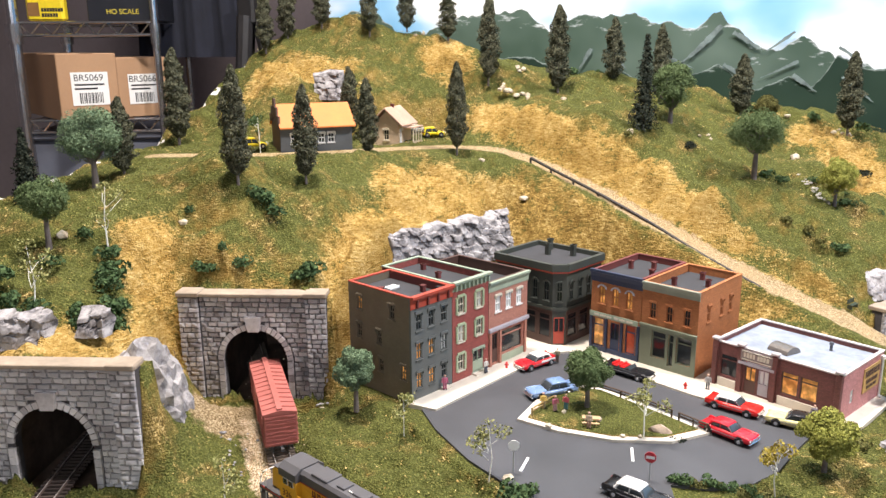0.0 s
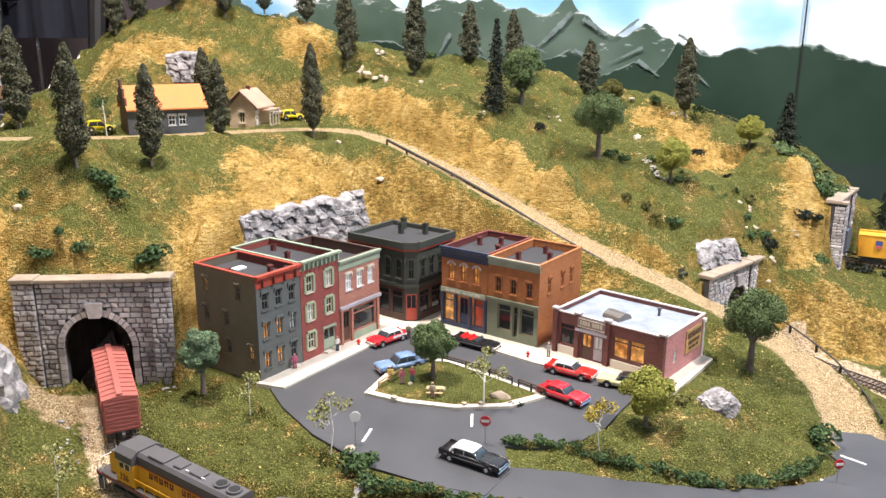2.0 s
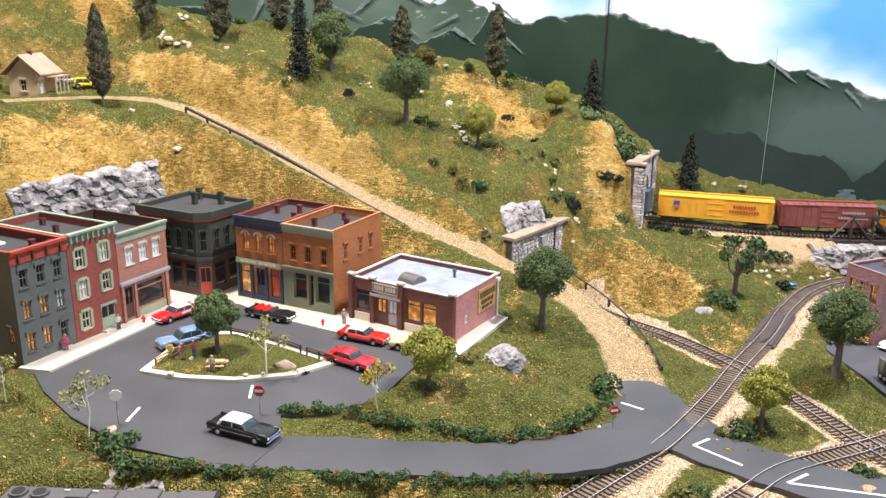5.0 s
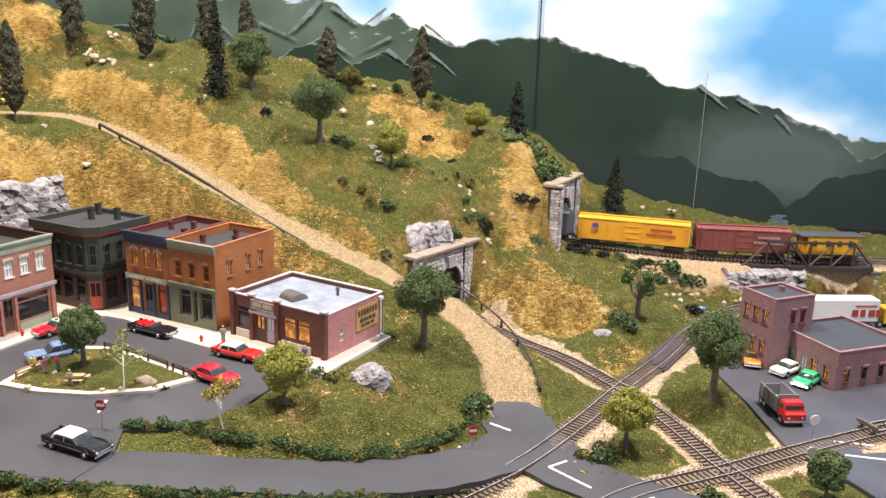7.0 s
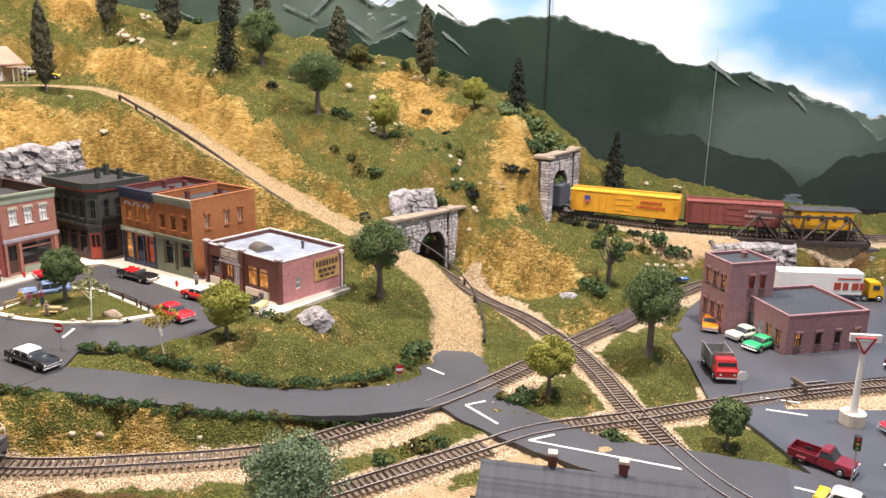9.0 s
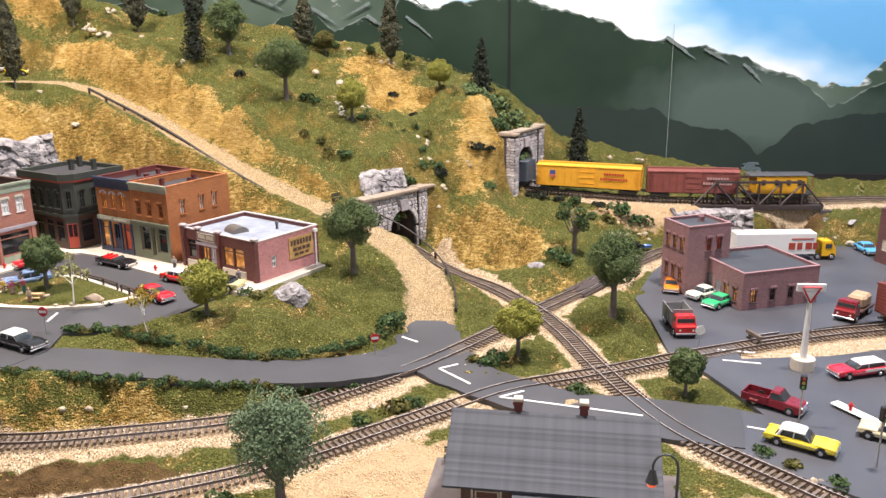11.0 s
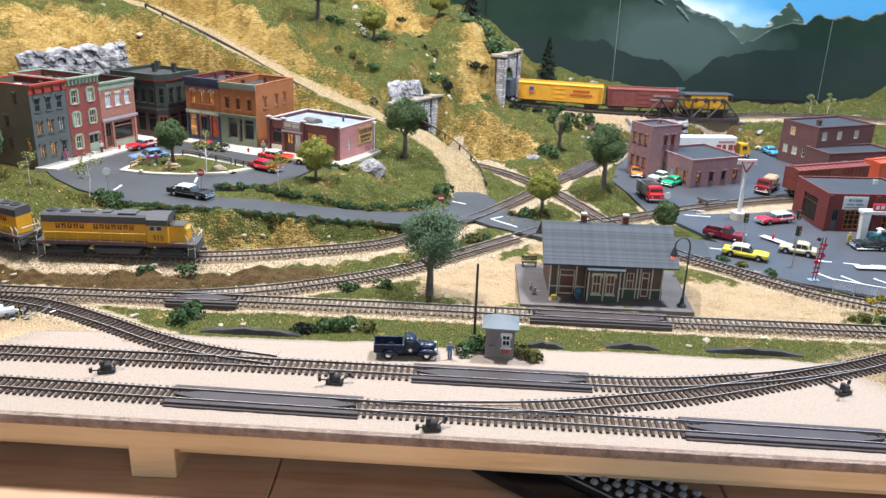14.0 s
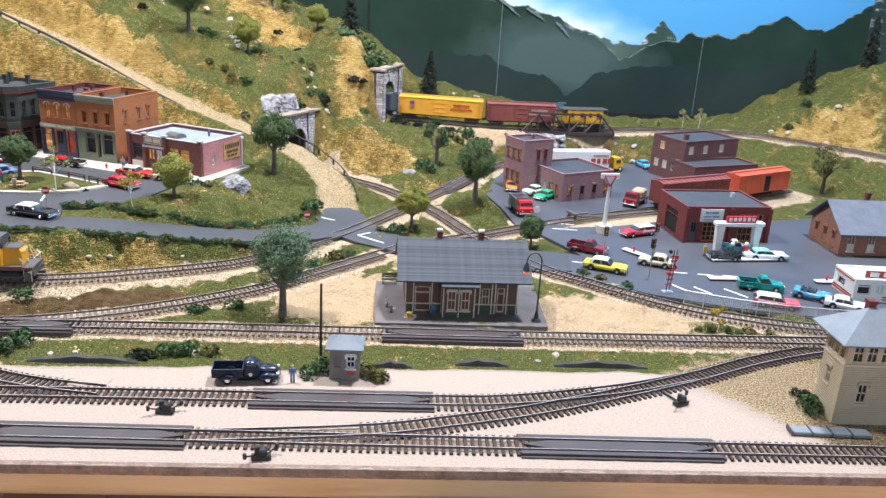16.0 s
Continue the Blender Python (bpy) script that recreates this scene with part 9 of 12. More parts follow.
# pale loose stones: centre, count, spread, size
srng = random.Random(8)
for cx, cy, n, spread, size in ((-0.674, 0.817, 1, 0.001, 0.011), (-0.574, 0.797, 1, 0.001, 0.011), (-0.767, 0.710, 1, 0.001, 0.012), (-0.752, 0.728, 1, 0.001, 0.010), (-0.614, 0.764, 1, 0.001, 0.010), (-0.679, 0.660, 1, 0.001, 0.008), (-0.447, 1.456, 3, 0.005, 0.007), (-0.432, 1.453, 3, 0.006, 0.008), (-0.413, 1.445, 3, 0.006, 0.008), (-0.390, 1.437, 3, 0.006, 0.009), (-0.430, 1.515, 4, 0.010, 0.007), (-0.326, 1.440, 2, 0.004, 0.008), (-0.240, 1.418, 4, 0.007, 0.008), (-0.187, 1.316, 2, 0.004, 0.009), (-0.078, 1.416, 3, 0.010, 0.006), (-0.414, 1.231, 1, 0.001, 0.009), (-0.329, 1.195, 1, 0.001, 0.008), (-0.629, 1.517, 3, 0.010, 0.006), (0.064, 1.424, 2, 0.008, 0.008), (0.09, 1.33, 6, 0.018, 0.006), (0.13, 1.36, 5, 0.02, 0.006),
                                (0.18, 1.32, 4, 0.012, 0.006), (0.205, 1.29, 5, 0.012, 0.006), (0.215, 1.265, 5, 0.012, 0.006), (0.225, 1.24, 4, 0.01, 0.007), (0.26, 1.285, 5, 0.02, 0.005), (0.32, 1.325, 4, 0.03, 0.005), (0.08, 1.505, 2, 0.02, 0.006), (0.25, 1.46, 3, 0.012, 0.006), (0.13, 1.53, 4, 0.02, 0.006),
                                (0.55, 1.47, 3, 0.03, 0.006), (0.62, 1.48, 4, 0.04, 0.006), (0.72, 1.50, 3, 0.05, 0.006), (0.66, 1.30, 9, 0.05, 0.007), (0.60, 1.28, 8, 0.03, 0.006), (0.78, 1.335, 6, 0.03, 0.008), (0.95, 1.33, 6, 0.03, 0.008), (0.385, 0.775, 4, 0.012, 0.006), (0.50, 0.70, 2, 0.01, 0.005),
                                (0.29, 0.66, 3, 0.02, 0.006), (0.665, 0.625, 3, 0.012, 0.006), (0.70, 0.588, 3, 0.012, 0.007), (0.37, 0.325, 2, 0.006, 0.006), (0.185, 0.372, 2, 0.006, 0.006), (-0.055, 0.385, 2, 0.006, 0.006), (0.03, 0.375, 3, 0.03, 0.005), (0.52, 0.375, 2, 0.05, 0.006), (0.60, 0.372, 2, 0.05, 0.006),
                                (-0.10, 0.545, 2, 0.08, 0.006), (0.02, 0.56, 2, 0.05, 0.006), (0.10, 0.60, 2, 0.05, 0.005), (-0.245, 0.45, 4, 0.02, 0.006), (-0.19, 0.45, 3, 0.012, 0.005), (-0.47, 0.70, 10, 0.02, 0.005), (-0.50, 0.64, 12, 0.025, 0.005), (-0.465, 0.60, 8, 0.02, 0.004), (-0.435, 0.745, 6, 0.012, 0.005),
                                
                                (0.082, 1.298, 1, 0.002, 0.008), (0.096, 1.299, 2, 0.004, 0.007), (0.114, 1.319, 1, 0.002, 0.007), (0.132, 1.358, 4, 0.008, 0.008), (0.177, 1.319, 1, 0.001, 0.010), (0.192, 1.325, 2, 0.004, 0.009),
                                (0.222, 1.326, 3, 0.006, 0.008), (0.238, 1.329, 3, 0.006, 0.008), (0.248, 1.306, 2, 0.003, 0.009), (0.267, 1.468, 1, 0.001, 0.009), (0.01, 1.455, 1, 0.001, 0.009), (0.048, 1.56, 1, 0.001, 0.009), (0.273, 1.281, 5, 0.012, 0.007), (0.474, 1.534, 1, 0.001, 0.008), (0.57, 1.59, 1, 0.001, 0.009), (0.628, 1.607, 2, 0.006, 0.008),
                                (-0.19, 0.645, 1, 0.001, 0.009), (-0.17, 0.79, 1, 0.001, 0.004), (-0.177, 0.753, 1, 0.001, 0.0045), (-0.102, 0.758, 1, 0.001, 0.0055), (-0.085, 0.762, 1, 0.001, 0.005), (-0.13, 0.785, 1, 0.001, 0.005), (1.32, 1.42, 3, 0.05, 0.008), (1.45, 1.40, 3, 0.05, 0.008)):
    for k in range(n):
        s = size * srng.uniform(0.7, 1.25)
        x, y = cx + srng.gauss(0, spread * 0.6), cy + srng.gauss(0, spread * 0.6)
        if x < -0.42 and y < 0.75 and x > -0.56:
            s *= 0.55
        z = None
        if inside_plan(np.array(x), np.array(y), ISLAND):
            z = 0.0610
        if in_tunnel(x, y):
            continue
        rock(srng.randint(0, 30), x, y, (s, s * 0.8, s * 0.62), "small cream stone lying on the turf" if not (-0.56 < x < -0.42 and y < 0.75) else "small grey stone beside the track", ROCK if -0.56 < x < -0.42 and y < 0.75 else None, z=z, deg=srng.uniform(0, 360), sub=1)
rock(41, -0.067, 0.782, (0.013, 0.008, 0.007), "long brown boulder on the island", rock_paint("brown_boulder", (0.42, 0.33, 0.25), (0.30, 0.23, 0.17), (0.14, 0.10, 0.07)), z=0.0605)

# dry stream bed
STREAM = rock_paint("stream_gravel", (0.55, 0.52, 0.48), (0.36, 0.33, 0.30), (0.15, 0.14, 0.13))


for k in range(34):
    f = srng.random()
    w = srng.uniform(-0.006, 0.006)
    sx, sy = 0.068 + 0.036 * f + w, 1.385 - 0.085 * f + w * 0.4
    q = srng.uniform(0.0022, 0.0042)
    rock(srng.randint(0, 30), sx, sy, (q, q * 0.8, q * 0.5), "grey stone in the dry stream bed", STREAM, deg=srng.uniform(0, 360), sub=1)


def scatter(name, label, n, where, size, material, seed, upright):
    """Countless small tufts or grains over the ground, as one mesh."""
    rng = np.random.RandomState(seed)
    x, y = rng.uniform(-0.985, 1.6, n * 3), rng.uniform(0.3, 1.66, n * 3)
    keep = where(x, y, rng)
    x, y = x[keep][:n], y[keep][:n]
    z = ground(x, y)
    c = np.stack([x, y, z + size * 0.25], 1)
    out = np.stack([0 * x, 0 * x, 0 * x + upright], 1)
    me = leaves_mesh(name, c, size, rng, material, out)
    return tagged(new(name, me), label, "grass", kind="stuff")


def open_turf(x, y, rng):
    tracks = np.minimum.reduce([near(x, y, p) for p in TRACKS.values()])
    ok = (tracks > 0.021) & (near(x, y, DIRT_ROAD) > 0.030) & (near(x, y, TOWN_ROAD) > 0.034) & ~inside_plan(x, y, LOT) & ~inside_plan(x, y, TOWN) & (y > 0.355)
    ok &= ~((x > 0.25) & (x < 0.78) & (y > 0.40) & (y < 0.62)) & ~((x > 0.3) & (x < 0.66) & (y > 0.62) & (y < 0.78))
    for key in PORTALS:
        u, v = portal_frame(x, y, key)
        ok &= ~((u > -0.01) & (u < PORTALS[key][3] + 0.01) & (v > -0.03) & (v < 0.036))
    return ok


def bare_at(x, y):
    return np.logical_or.reduce([inside_plan(x, y, a) for a in (*STRAW.values(), *OCHRE.values())])


scatter("grass", "short green turf flock over the hills", 75000, lambda x, y, r: open_turf(x, y, r) & (r.uniform(0, 1, x.shape) > np.where(bare_at(x, y), 0.93, 0.08)), 0.0016, LEAF["turf"], 91, 0.7)
scatter("grass", "straw-coloured dry turf on the steep banks", 34000, lambda x, y, r: open_turf(x, y, r) & (r.uniform(0, 1, x.shape) < np.where(bare_at(x, y), 0.9, 0.10)), 0.0022,
        leaf_paint("straw_tufts", (0.30, 0.18, 0.045), (0.74, 0.55, 0.23)), 92, 0.5)


def ballast_grains():
    rng = np.random.RandomState(94)
    cs = []
    for name, n in (("main", 9000), ("train", 8000), ("depot", 5000), ("cross", 5000), ("leg", 1500), ("upper", 2500)):
        pts = smooth_line(TRACKS[name], 0.004)
        k = rng.randint(1, len(pts) - 1, n)
        d = pts[np.minimum(k + 1, len(pts) - 1)] - pts[k - 1]
        nrm = np.stack([-d[:, 1], d[:, 0]], 1) / np.hypot(d[:, 0], d[:, 1])[:, None]
        o = rng.normal(0, 0.009, n)
        xy = pts[k][:, :2] + nrm * o[:, None] + rng.uniform(-0.002, 0.002, (n, 2))
        ok = np.array([not in_tunnel(a, b) and not on_road(a, b) for a, b in xy])
        xy = xy[ok]
        cs.append(np.stack([xy[:, 0], xy[:, 1], ground(xy[:, 0], xy[:, 1]) + 0.0004], 1))
    me = leaves_mesh("gravel", np.vstack(cs), 0.0019, rng, leaf_paint("ballast_grains", (0.32, 0.21, 0.12), (0.84, 0.70, 0.50)), np.array([[0, 0, 1.2]]))
    tagged(new("gravel", me), "pale pink-grey ballast grains along the tracks", "gravel", kind="stuff")


ballast_grains()


# ---------------------------------------------------------------- road vehicles
CHROME = paint("chrome", (0.72, 0.72, 0.74), 0.18, 0.9, vary=0.05)
TYRE = paint("tyre_rubber", (0.018, 0.018, 0.019), 0.8)
AUTO_GLASS = paint("car_glass", (0.045, 0.055, 0.062), 0.06, vary=0.1, bump=0.0)
LAMP_WHITE = paint("headlamp", (0.80, 0.80, 0.72), 0.2)
LAMP_RED = paint("tail_lamp", (0.45, 0.02, 0.02), 0.25)
car_paints = {}


def gloss(c):
    key = tuple(c)
    if key not in car_paints:
        car_paints[key] = paint("car_enamel", key, 0.28, vary=0.06, grain=900, bump=0.03)
    return car_paints[key]


def hull(bm, outline, half, inset, bevel=0.0009):
    """A body from its side outline: full width low down, drawn in towards the top."""
    zs = [z for _, z in outline]
    z0, z1 = min(zs), max(zs)
    rows = []
    for s, k in ((-1, 0), (-1, 1), (1, 1), (1, 0)):
        pass
    left = [bm.verts.new((x, -(half - inset * max(0, (z - z0) / (z1 - z0)) ** 1.5), z)) for x, z in outline]
    right = [bm.verts.new((x, (half - inset * max(0, (z - z0) / (z1 - z0)) ** 1.5), z)) for x, z in outline]
    faces = [bm.faces.new(left), bm.faces.new(right[::-1])]
    n = len(outline)
    for i in range(n):
        bm.faces.new((left[i], right[i], right[(i + 1) % n], left[(i + 1) % n]))
    if bevel:
        es = [e for f in faces for e in f.edges]
        bmesh.ops.bevel(bm, geom=es, offset=bevel, segments=2, affect="EDGES", clamp_overlap=True)


def wheels(th, xs, half, r, hub=CHROME, width=0.0030):
    for x in xs:
        for s in (-1, 1):
            bm = bmesh.new()
            add_cyl(bm, r, r, (x, s * half - s * width, r), (x, s * half, r), 14)
            w = part("wheel", bm, TYRE, th)
            bm = bmesh.new()
            add_cyl(bm, r * 0.55, r * 0.5, (x, s * half, r), (x, s * (half + 0.0004), r), 10)
            part("hubcap", bm, hub, w)


def loft(bm, stations, n=18, p=3.6):
    """A closed rounded shell through cross-sections: x, half width, low and high edge."""
    rings = []
    for x, hw, z0, z1 in stations:
        ring = []
        for k in range(n):
            a = 2 * math.pi * (k + 0.5) / n
            c, s = math.cos(a), math.sin(a)
            ring.append(bm.verts.new((x, hw * math.copysign(abs(c) ** (2 / p), c), (z0 + z1) / 2 + (z1 - z0) / 2 * math.copysign(abs(s) ** (2 / p), s))))
        rings.append(ring)
    for r1, r2 in zip(rings, rings[1:]):
        for k in range(n):
            bm.faces.new((r1[k], r1[(k + 1) % n], r2[(k + 1) % n], r2[k]))
    bm.faces.new(rings[0])
    bm.faces.new(rings[-1][::-1])


def car(x, y, z, deg, body, top, label, L=0.060, kind="sedan", trim=None, group="cars"):
    """A 1950s saloon, coupe, open car or beetle: x forwards."""
    th = thing("car", label, "car", pose(x, y, z, 0, 0, deg), group)
    h, w = L / 2, 0.0110
    beetle = kind == "beetle"
    shell = gloss(body)
    fin = 0.0004 if kind == "round" else 0.0012
    bm = bmesh.new()
    if beetle:
        loft(bm, [(-h, w * 0.45, 0.0045, 0.0068), (-h * 0.94, w * 0.66, 0.0036, 0.0088), (-h * 0.6, w * 0.78, 0.0030, 0.0112), (0, w * 0.80, 0.0030, 0.0108), (h * 0.5, w * 0.74, 0.0030, 0.0104), (h * 0.85, w * 0.58, 0.0034, 0.0086), (h * 0.98, w * 0.40, 0.0042, 0.0064)], p=2.6)
    else:
        loft(bm, [(-h, w * 0.90, 0.0044, 0.0084), (-h * 0.97, w * 0.97, 0.0034, 0.0096), (-h * 0.72, w, 0.0028, 0.0103), (-h * 0.34, w, 0.0026, 0.0104), (h * 0.30, w, 0.0026, 0.0102), (h * 0.72, w * 0.99, 0.0028, 0.0099), (h * 0.93, w * 0.97, 0.0034, 0.0092), (h, w * 0.90, 0.0044, 0.0078)], p=4.2 if kind != "round" else 3.2)
    hood = part("body", bm, shell, th, smooth=True)
    if not beetle:
        for s in (-1, 1):
            bm = bmesh.new()
            loft(bm, [(-h * 1.01, 0.0007, 0.0070, 0.0088), (-h * 0.96, 0.0013, 0.0060, 0.0100 + fin), (-h * 0.55, 0.0012, 0.0070, 0.0104), (-h * 0.30, 0.0006, 0.0080, 0.0098)], 10, 3)
            bmesh.ops.translate(bm, vec=(0, s * w * 0.86, 0), verts=bm.verts[:])
            part("tail_fin", bm, shell, th, smooth=True)
            bm = bmesh.new()
            loft(bm, [(h * 0.20, 0.0006, 0.0078, 0.0096), (h * 0.55, 0.0016, 0.0066, 0.0106), (h * 0.90, 0.0018, 0.0056, 0.0103), (h * 1.01, 0.0013, 0.0062, 0.0092)], 10, 2.8)
            bmesh.ops.translate(bm, vec=(0, s * w * 0.80, 0), verts=bm.verts[:])
            part("front_fender", bm, shell, th, smooth=True)
            boxed("chrome_strip", (L * 0.80, 0.0003, 0.0006), (0, s * (w + 0.0001), 0.0066), CHROME, th)
    else:
        for sx in (-0.60, 0.60):
            for s in (-1, 1):
                bm = bmesh.new()
                loft(bm, [(h * sx - 0.0062, 0.0012, 0.0030, 0.0050), (h * sx - 0.004, 0.0022, 0.0032, 0.0082), (h * sx, 0.0024, 0.0034, 0.0094), (h * sx + 0.004, 0.0022, 0.0032, 0.0082), (h * sx + 0.0062, 0.0012, 0.0030, 0.0050)], 10, 2.6)
                bmesh.ops.translate(bm, vec=(0, s * w * 0.80, 0), verts=bm.verts[:])
                part("fender", bm, shell, th, smooth=True)
    if trim is not None and kind != "open":
        for s in (-1, 1):
            boxed("side_panel", (L * 0.42, 0.0004, 0.0028), (-h * 0.42, s * w, 0.0068), gloss(trim), th)
    if kind == "open":
        boxed("cockpit", (L * 0.40, w * 1.56, 0.0006), (-L * 0.13, 0, 0.0101), BLACK, th)
        for sx in (-0.08, -0.24):
            boxed("seat", (L * 0.05, w * 1.5, 0.0034), (L * (sx - 0.03), 0, 0.0102), gloss(trim or (0.5, 0.02, 0.02)), th, bevel=0.0008)
            boxed("seat", (L * 0.09, w * 1.5, 0.0014), (L * (sx + 0.02), 0, 0.0102), gloss(trim or (0.5, 0.02, 0.02)), th, bevel=0.0005)
        bm = bmesh.new()
        add_box(bm, (0.0004, w * 1.55, 0.0042), (0, 0, 0))
        bmesh.ops.transform(bm, matrix=pose(L * 0.11, 0, 0.0098, 0, -34, 0), verts=bm.verts[:])
        pane = part("windscreen", bm, AUTO_GLASS, th)
        bm = bmesh.new()
        add_box(bm, (0.0006, w * 1.6, 0.0005), (0, 0, 0.0040))
        bmesh.ops.transform(bm, matrix=pose(L * 0.11, 0, 0.0098, 0, -34, 0), verts=bm.verts[:])
        part("frame", bm, CHROME, pane)
    else:
        r = -0.46 if kind == "wagon" else -0.31
        if beetle:
            r = -0.42
        high = 0.0178 if kind in ("round", "beetle") else 0.0161
        x0, x1 = L * r, L * 0.17
        shape = [(x0 - 0.003, 0.80, 0.0096), (x0 + 0.0005, 0.84, high * 0.84), (x0 + 0.0045, 0.80, high * 0.965), (-L * 0.08, 0.78, high), (L * 0.03, 0.78, high * 0.975), (L * 0.075, 0.80, high * 0.90), (x1, 0.82, 0.0102)]
        bm = bmesh.new()
        loft(bm, [(a, w * q, 0.0080, zt) for a, q, zt in shape], 18, 3.4)
        part("glasshouse", bm, AUTO_GLASS, th, smooth=True)
        bm = bmesh.new()
        k0 = 0.82 if kind != "wagon" else 0.86
        roof = [(x0 + 0.0004, 0.70, high * 0.86), (x0 + 0.0042, 0.795, high * 0.985), (-L * 0.08, 0.785, high * 1.012), (L * 0.03, 0.78, high * 0.988), (L * 0.066, 0.74, high * 0.925)]
        loft(bm, [(a, w * q, high * k0, zt + 0.0002) for a, q, zt in roof], 18, 3.0)
        part("roof", bm, gloss(top), th, smooth=True)
        for s in (-1, 1):
            bm = bmesh.new()
            add_cyl(bm, 0.0017, 0.0011, (x0 + 0.0002, s * w * 0.79, 0.0098), (x0 + 0.0036, s * w * 0.74, high * 0.90), 6)
            part("rear_pillar", bm, gloss(top), th)
            for sx, bx in ((L * 0.155, L * 0.070), (-L * 0.085, -L * 0.080)):
                bm = bmesh.new()
                add_cyl(bm, 0.00045, 0.00045, (sx, s * w * 0.83, 0.0100), (bx, s * w * 0.775, high * 0.92), 5)
                part("pillar", bm, gloss(top) if bx < 0 else CHROME, th)
    xs = (-h * 0.60, h * 0.62)
    for xw in xs:
        for s in (-1, 1):
            bm = bmesh.new()
            add_cyl(bm, 0.0048, 0.0048, (xw, s * (w - 0.003), 0.0044), (xw, s * (w + 0.00012), 0.0044), 16)
            part("wheel_arch", bm, BLACK, th)
    wheels(th, xs, w + 0.0004, 0.0039)
    for s, nm in ((1, "front_bumper"), (-1, "rear_bumper")):
        boxed(nm, (0.0014, w * (2.02 if not beetle else 1.3), 0.0016), (s * (h + 0.0004), 0, 0.0034), CHROME, th, bevel=0.0005)
    if not beetle:
        boxed("grille", (0.0010, w * 1.25, 0.0022), (h - 0.0001, 0, 0.0052), CHROME, th, bevel=0.0003)
    for s in (-1, 1):
        bm = bmesh.new()
        add_cyl(bm, 0.0013, 0.0012, (h * 0.95, s * w * 0.78, 0.0078), (h * 1.015, s * w * 0.78, 0.0078), 10)
        part("headlight", bm, LAMP_WHITE, th)
        bm = bmesh.new()
        add_cyl(bm, 0.0009, 0.0008, (-h * 0.97, s * w * 0.84, 0.0080), (-h * 1.015, s * w * 0.84, 0.0080), 8)
        part("tail_light", bm, LAMP_RED, th)
    return th


def pickup(x, y, z, deg, body, label, L=0.060, bed=None, old=False, top=(0.72, 0.72, 0.70)):
    th = thing("pickup_truck", label, "pickup truck", pose(x, y, z, 0, 0, deg), "cars")
    h, w = L / 2, 0.0115
    up = 1.25 if old else 1.0
    bm = bmesh.new()
    hull(bm, [(-h * 0.10, 0.0040), (-h * 0.10, 0.0115 * up), (h * 0.36, 0.0115 * up), (h * 0.92, 0.0108 * up), (h, 0.0085), (h, 0.0036), (h * 0.8, 0.0030)], w * 0.92 if old else w, 0.0022 if old else 0.0012)
    part("body", bm, gloss(body), th)
    bm = bmesh.new()
    hull(bm, [(-h * 0.08, 0.0112 * up), (-h * 0.04, 0.0185), (h * 0.24, 0.0188), (h * 0.44, 0.0112 * up)], w * 0.84, 0.0020, 0.0008)
    cabin = part("cab", bm, AUTO_GLASS, th)
    bm = bmesh.new()
    hull(bm, [(-h * 0.07, 0.0172), (-h * 0.03, 0.0195), (h * 0.22, 0.0197), (h * 0.27, 0.0175)], w * 0.76, 0.0020, 0.0006)
    part("roof", bm, gloss(body if old else top), th)
    for s in (-1, 1):
        boxed("bed_side", (h * 0.86, 0.0010, 0.0075), (-h * 0.55, s * w * 0.92, 0.0045), gloss(body), th)
        boxed("fender", (h * 0.34, 0.0030, 0.0042), (-h * 0.55, s * w * 0.98, 0.0040), gloss(body), th, bevel=0.0012)
    for xx in (-h * 0.98, -h * 0.12):
        boxed("tailgate" if xx < -h * 0.5 else "bulkhead", (0.0010, w * 1.84, 0.0075), (xx, 0, 0.0045), gloss(body), th)
    boxed("bed_floor", (h * 0.86, w * 1.8, 0.0008), (-h * 0.55, 0, 0.0050), gloss(bed or tuple(c * 0.4 for c in body)), th)
    wheels(th, (-h * 0.55, h * 0.62), w + 0.0003, 0.0044)
    boxed("front_bumper", (0.0012, w * 2, 0.0016), (h + 0.0003, 0, 0.0038), CHROME, th, bevel=0.0004)
    boxed("grille", (0.0008, w * 1.2, 0.0040), (h - 0.0001, 0, 0.0055), CHROME, th)
    for s in (-1, 1):
        bm = bmesh.new()
        add_cyl(bm, 0.0014, 0.0014, (h * 0.96, s * w * 0.66, 0.0090), (h * 1.0, s * w * 0.66, 0.0090), 8)
        part("headlight", bm, LAMP_WHITE, th)
    if old:
        bm = bmesh.new()
        add_cyl(bm, 0.0020, 0.0020, (h * 0.12, -w * 0.93, 0.0085), (h * 0.12, -w * 0.955, 0.0085), 12)
        part("door_emblem", bm, LAMP_WHITE, th)
    return th


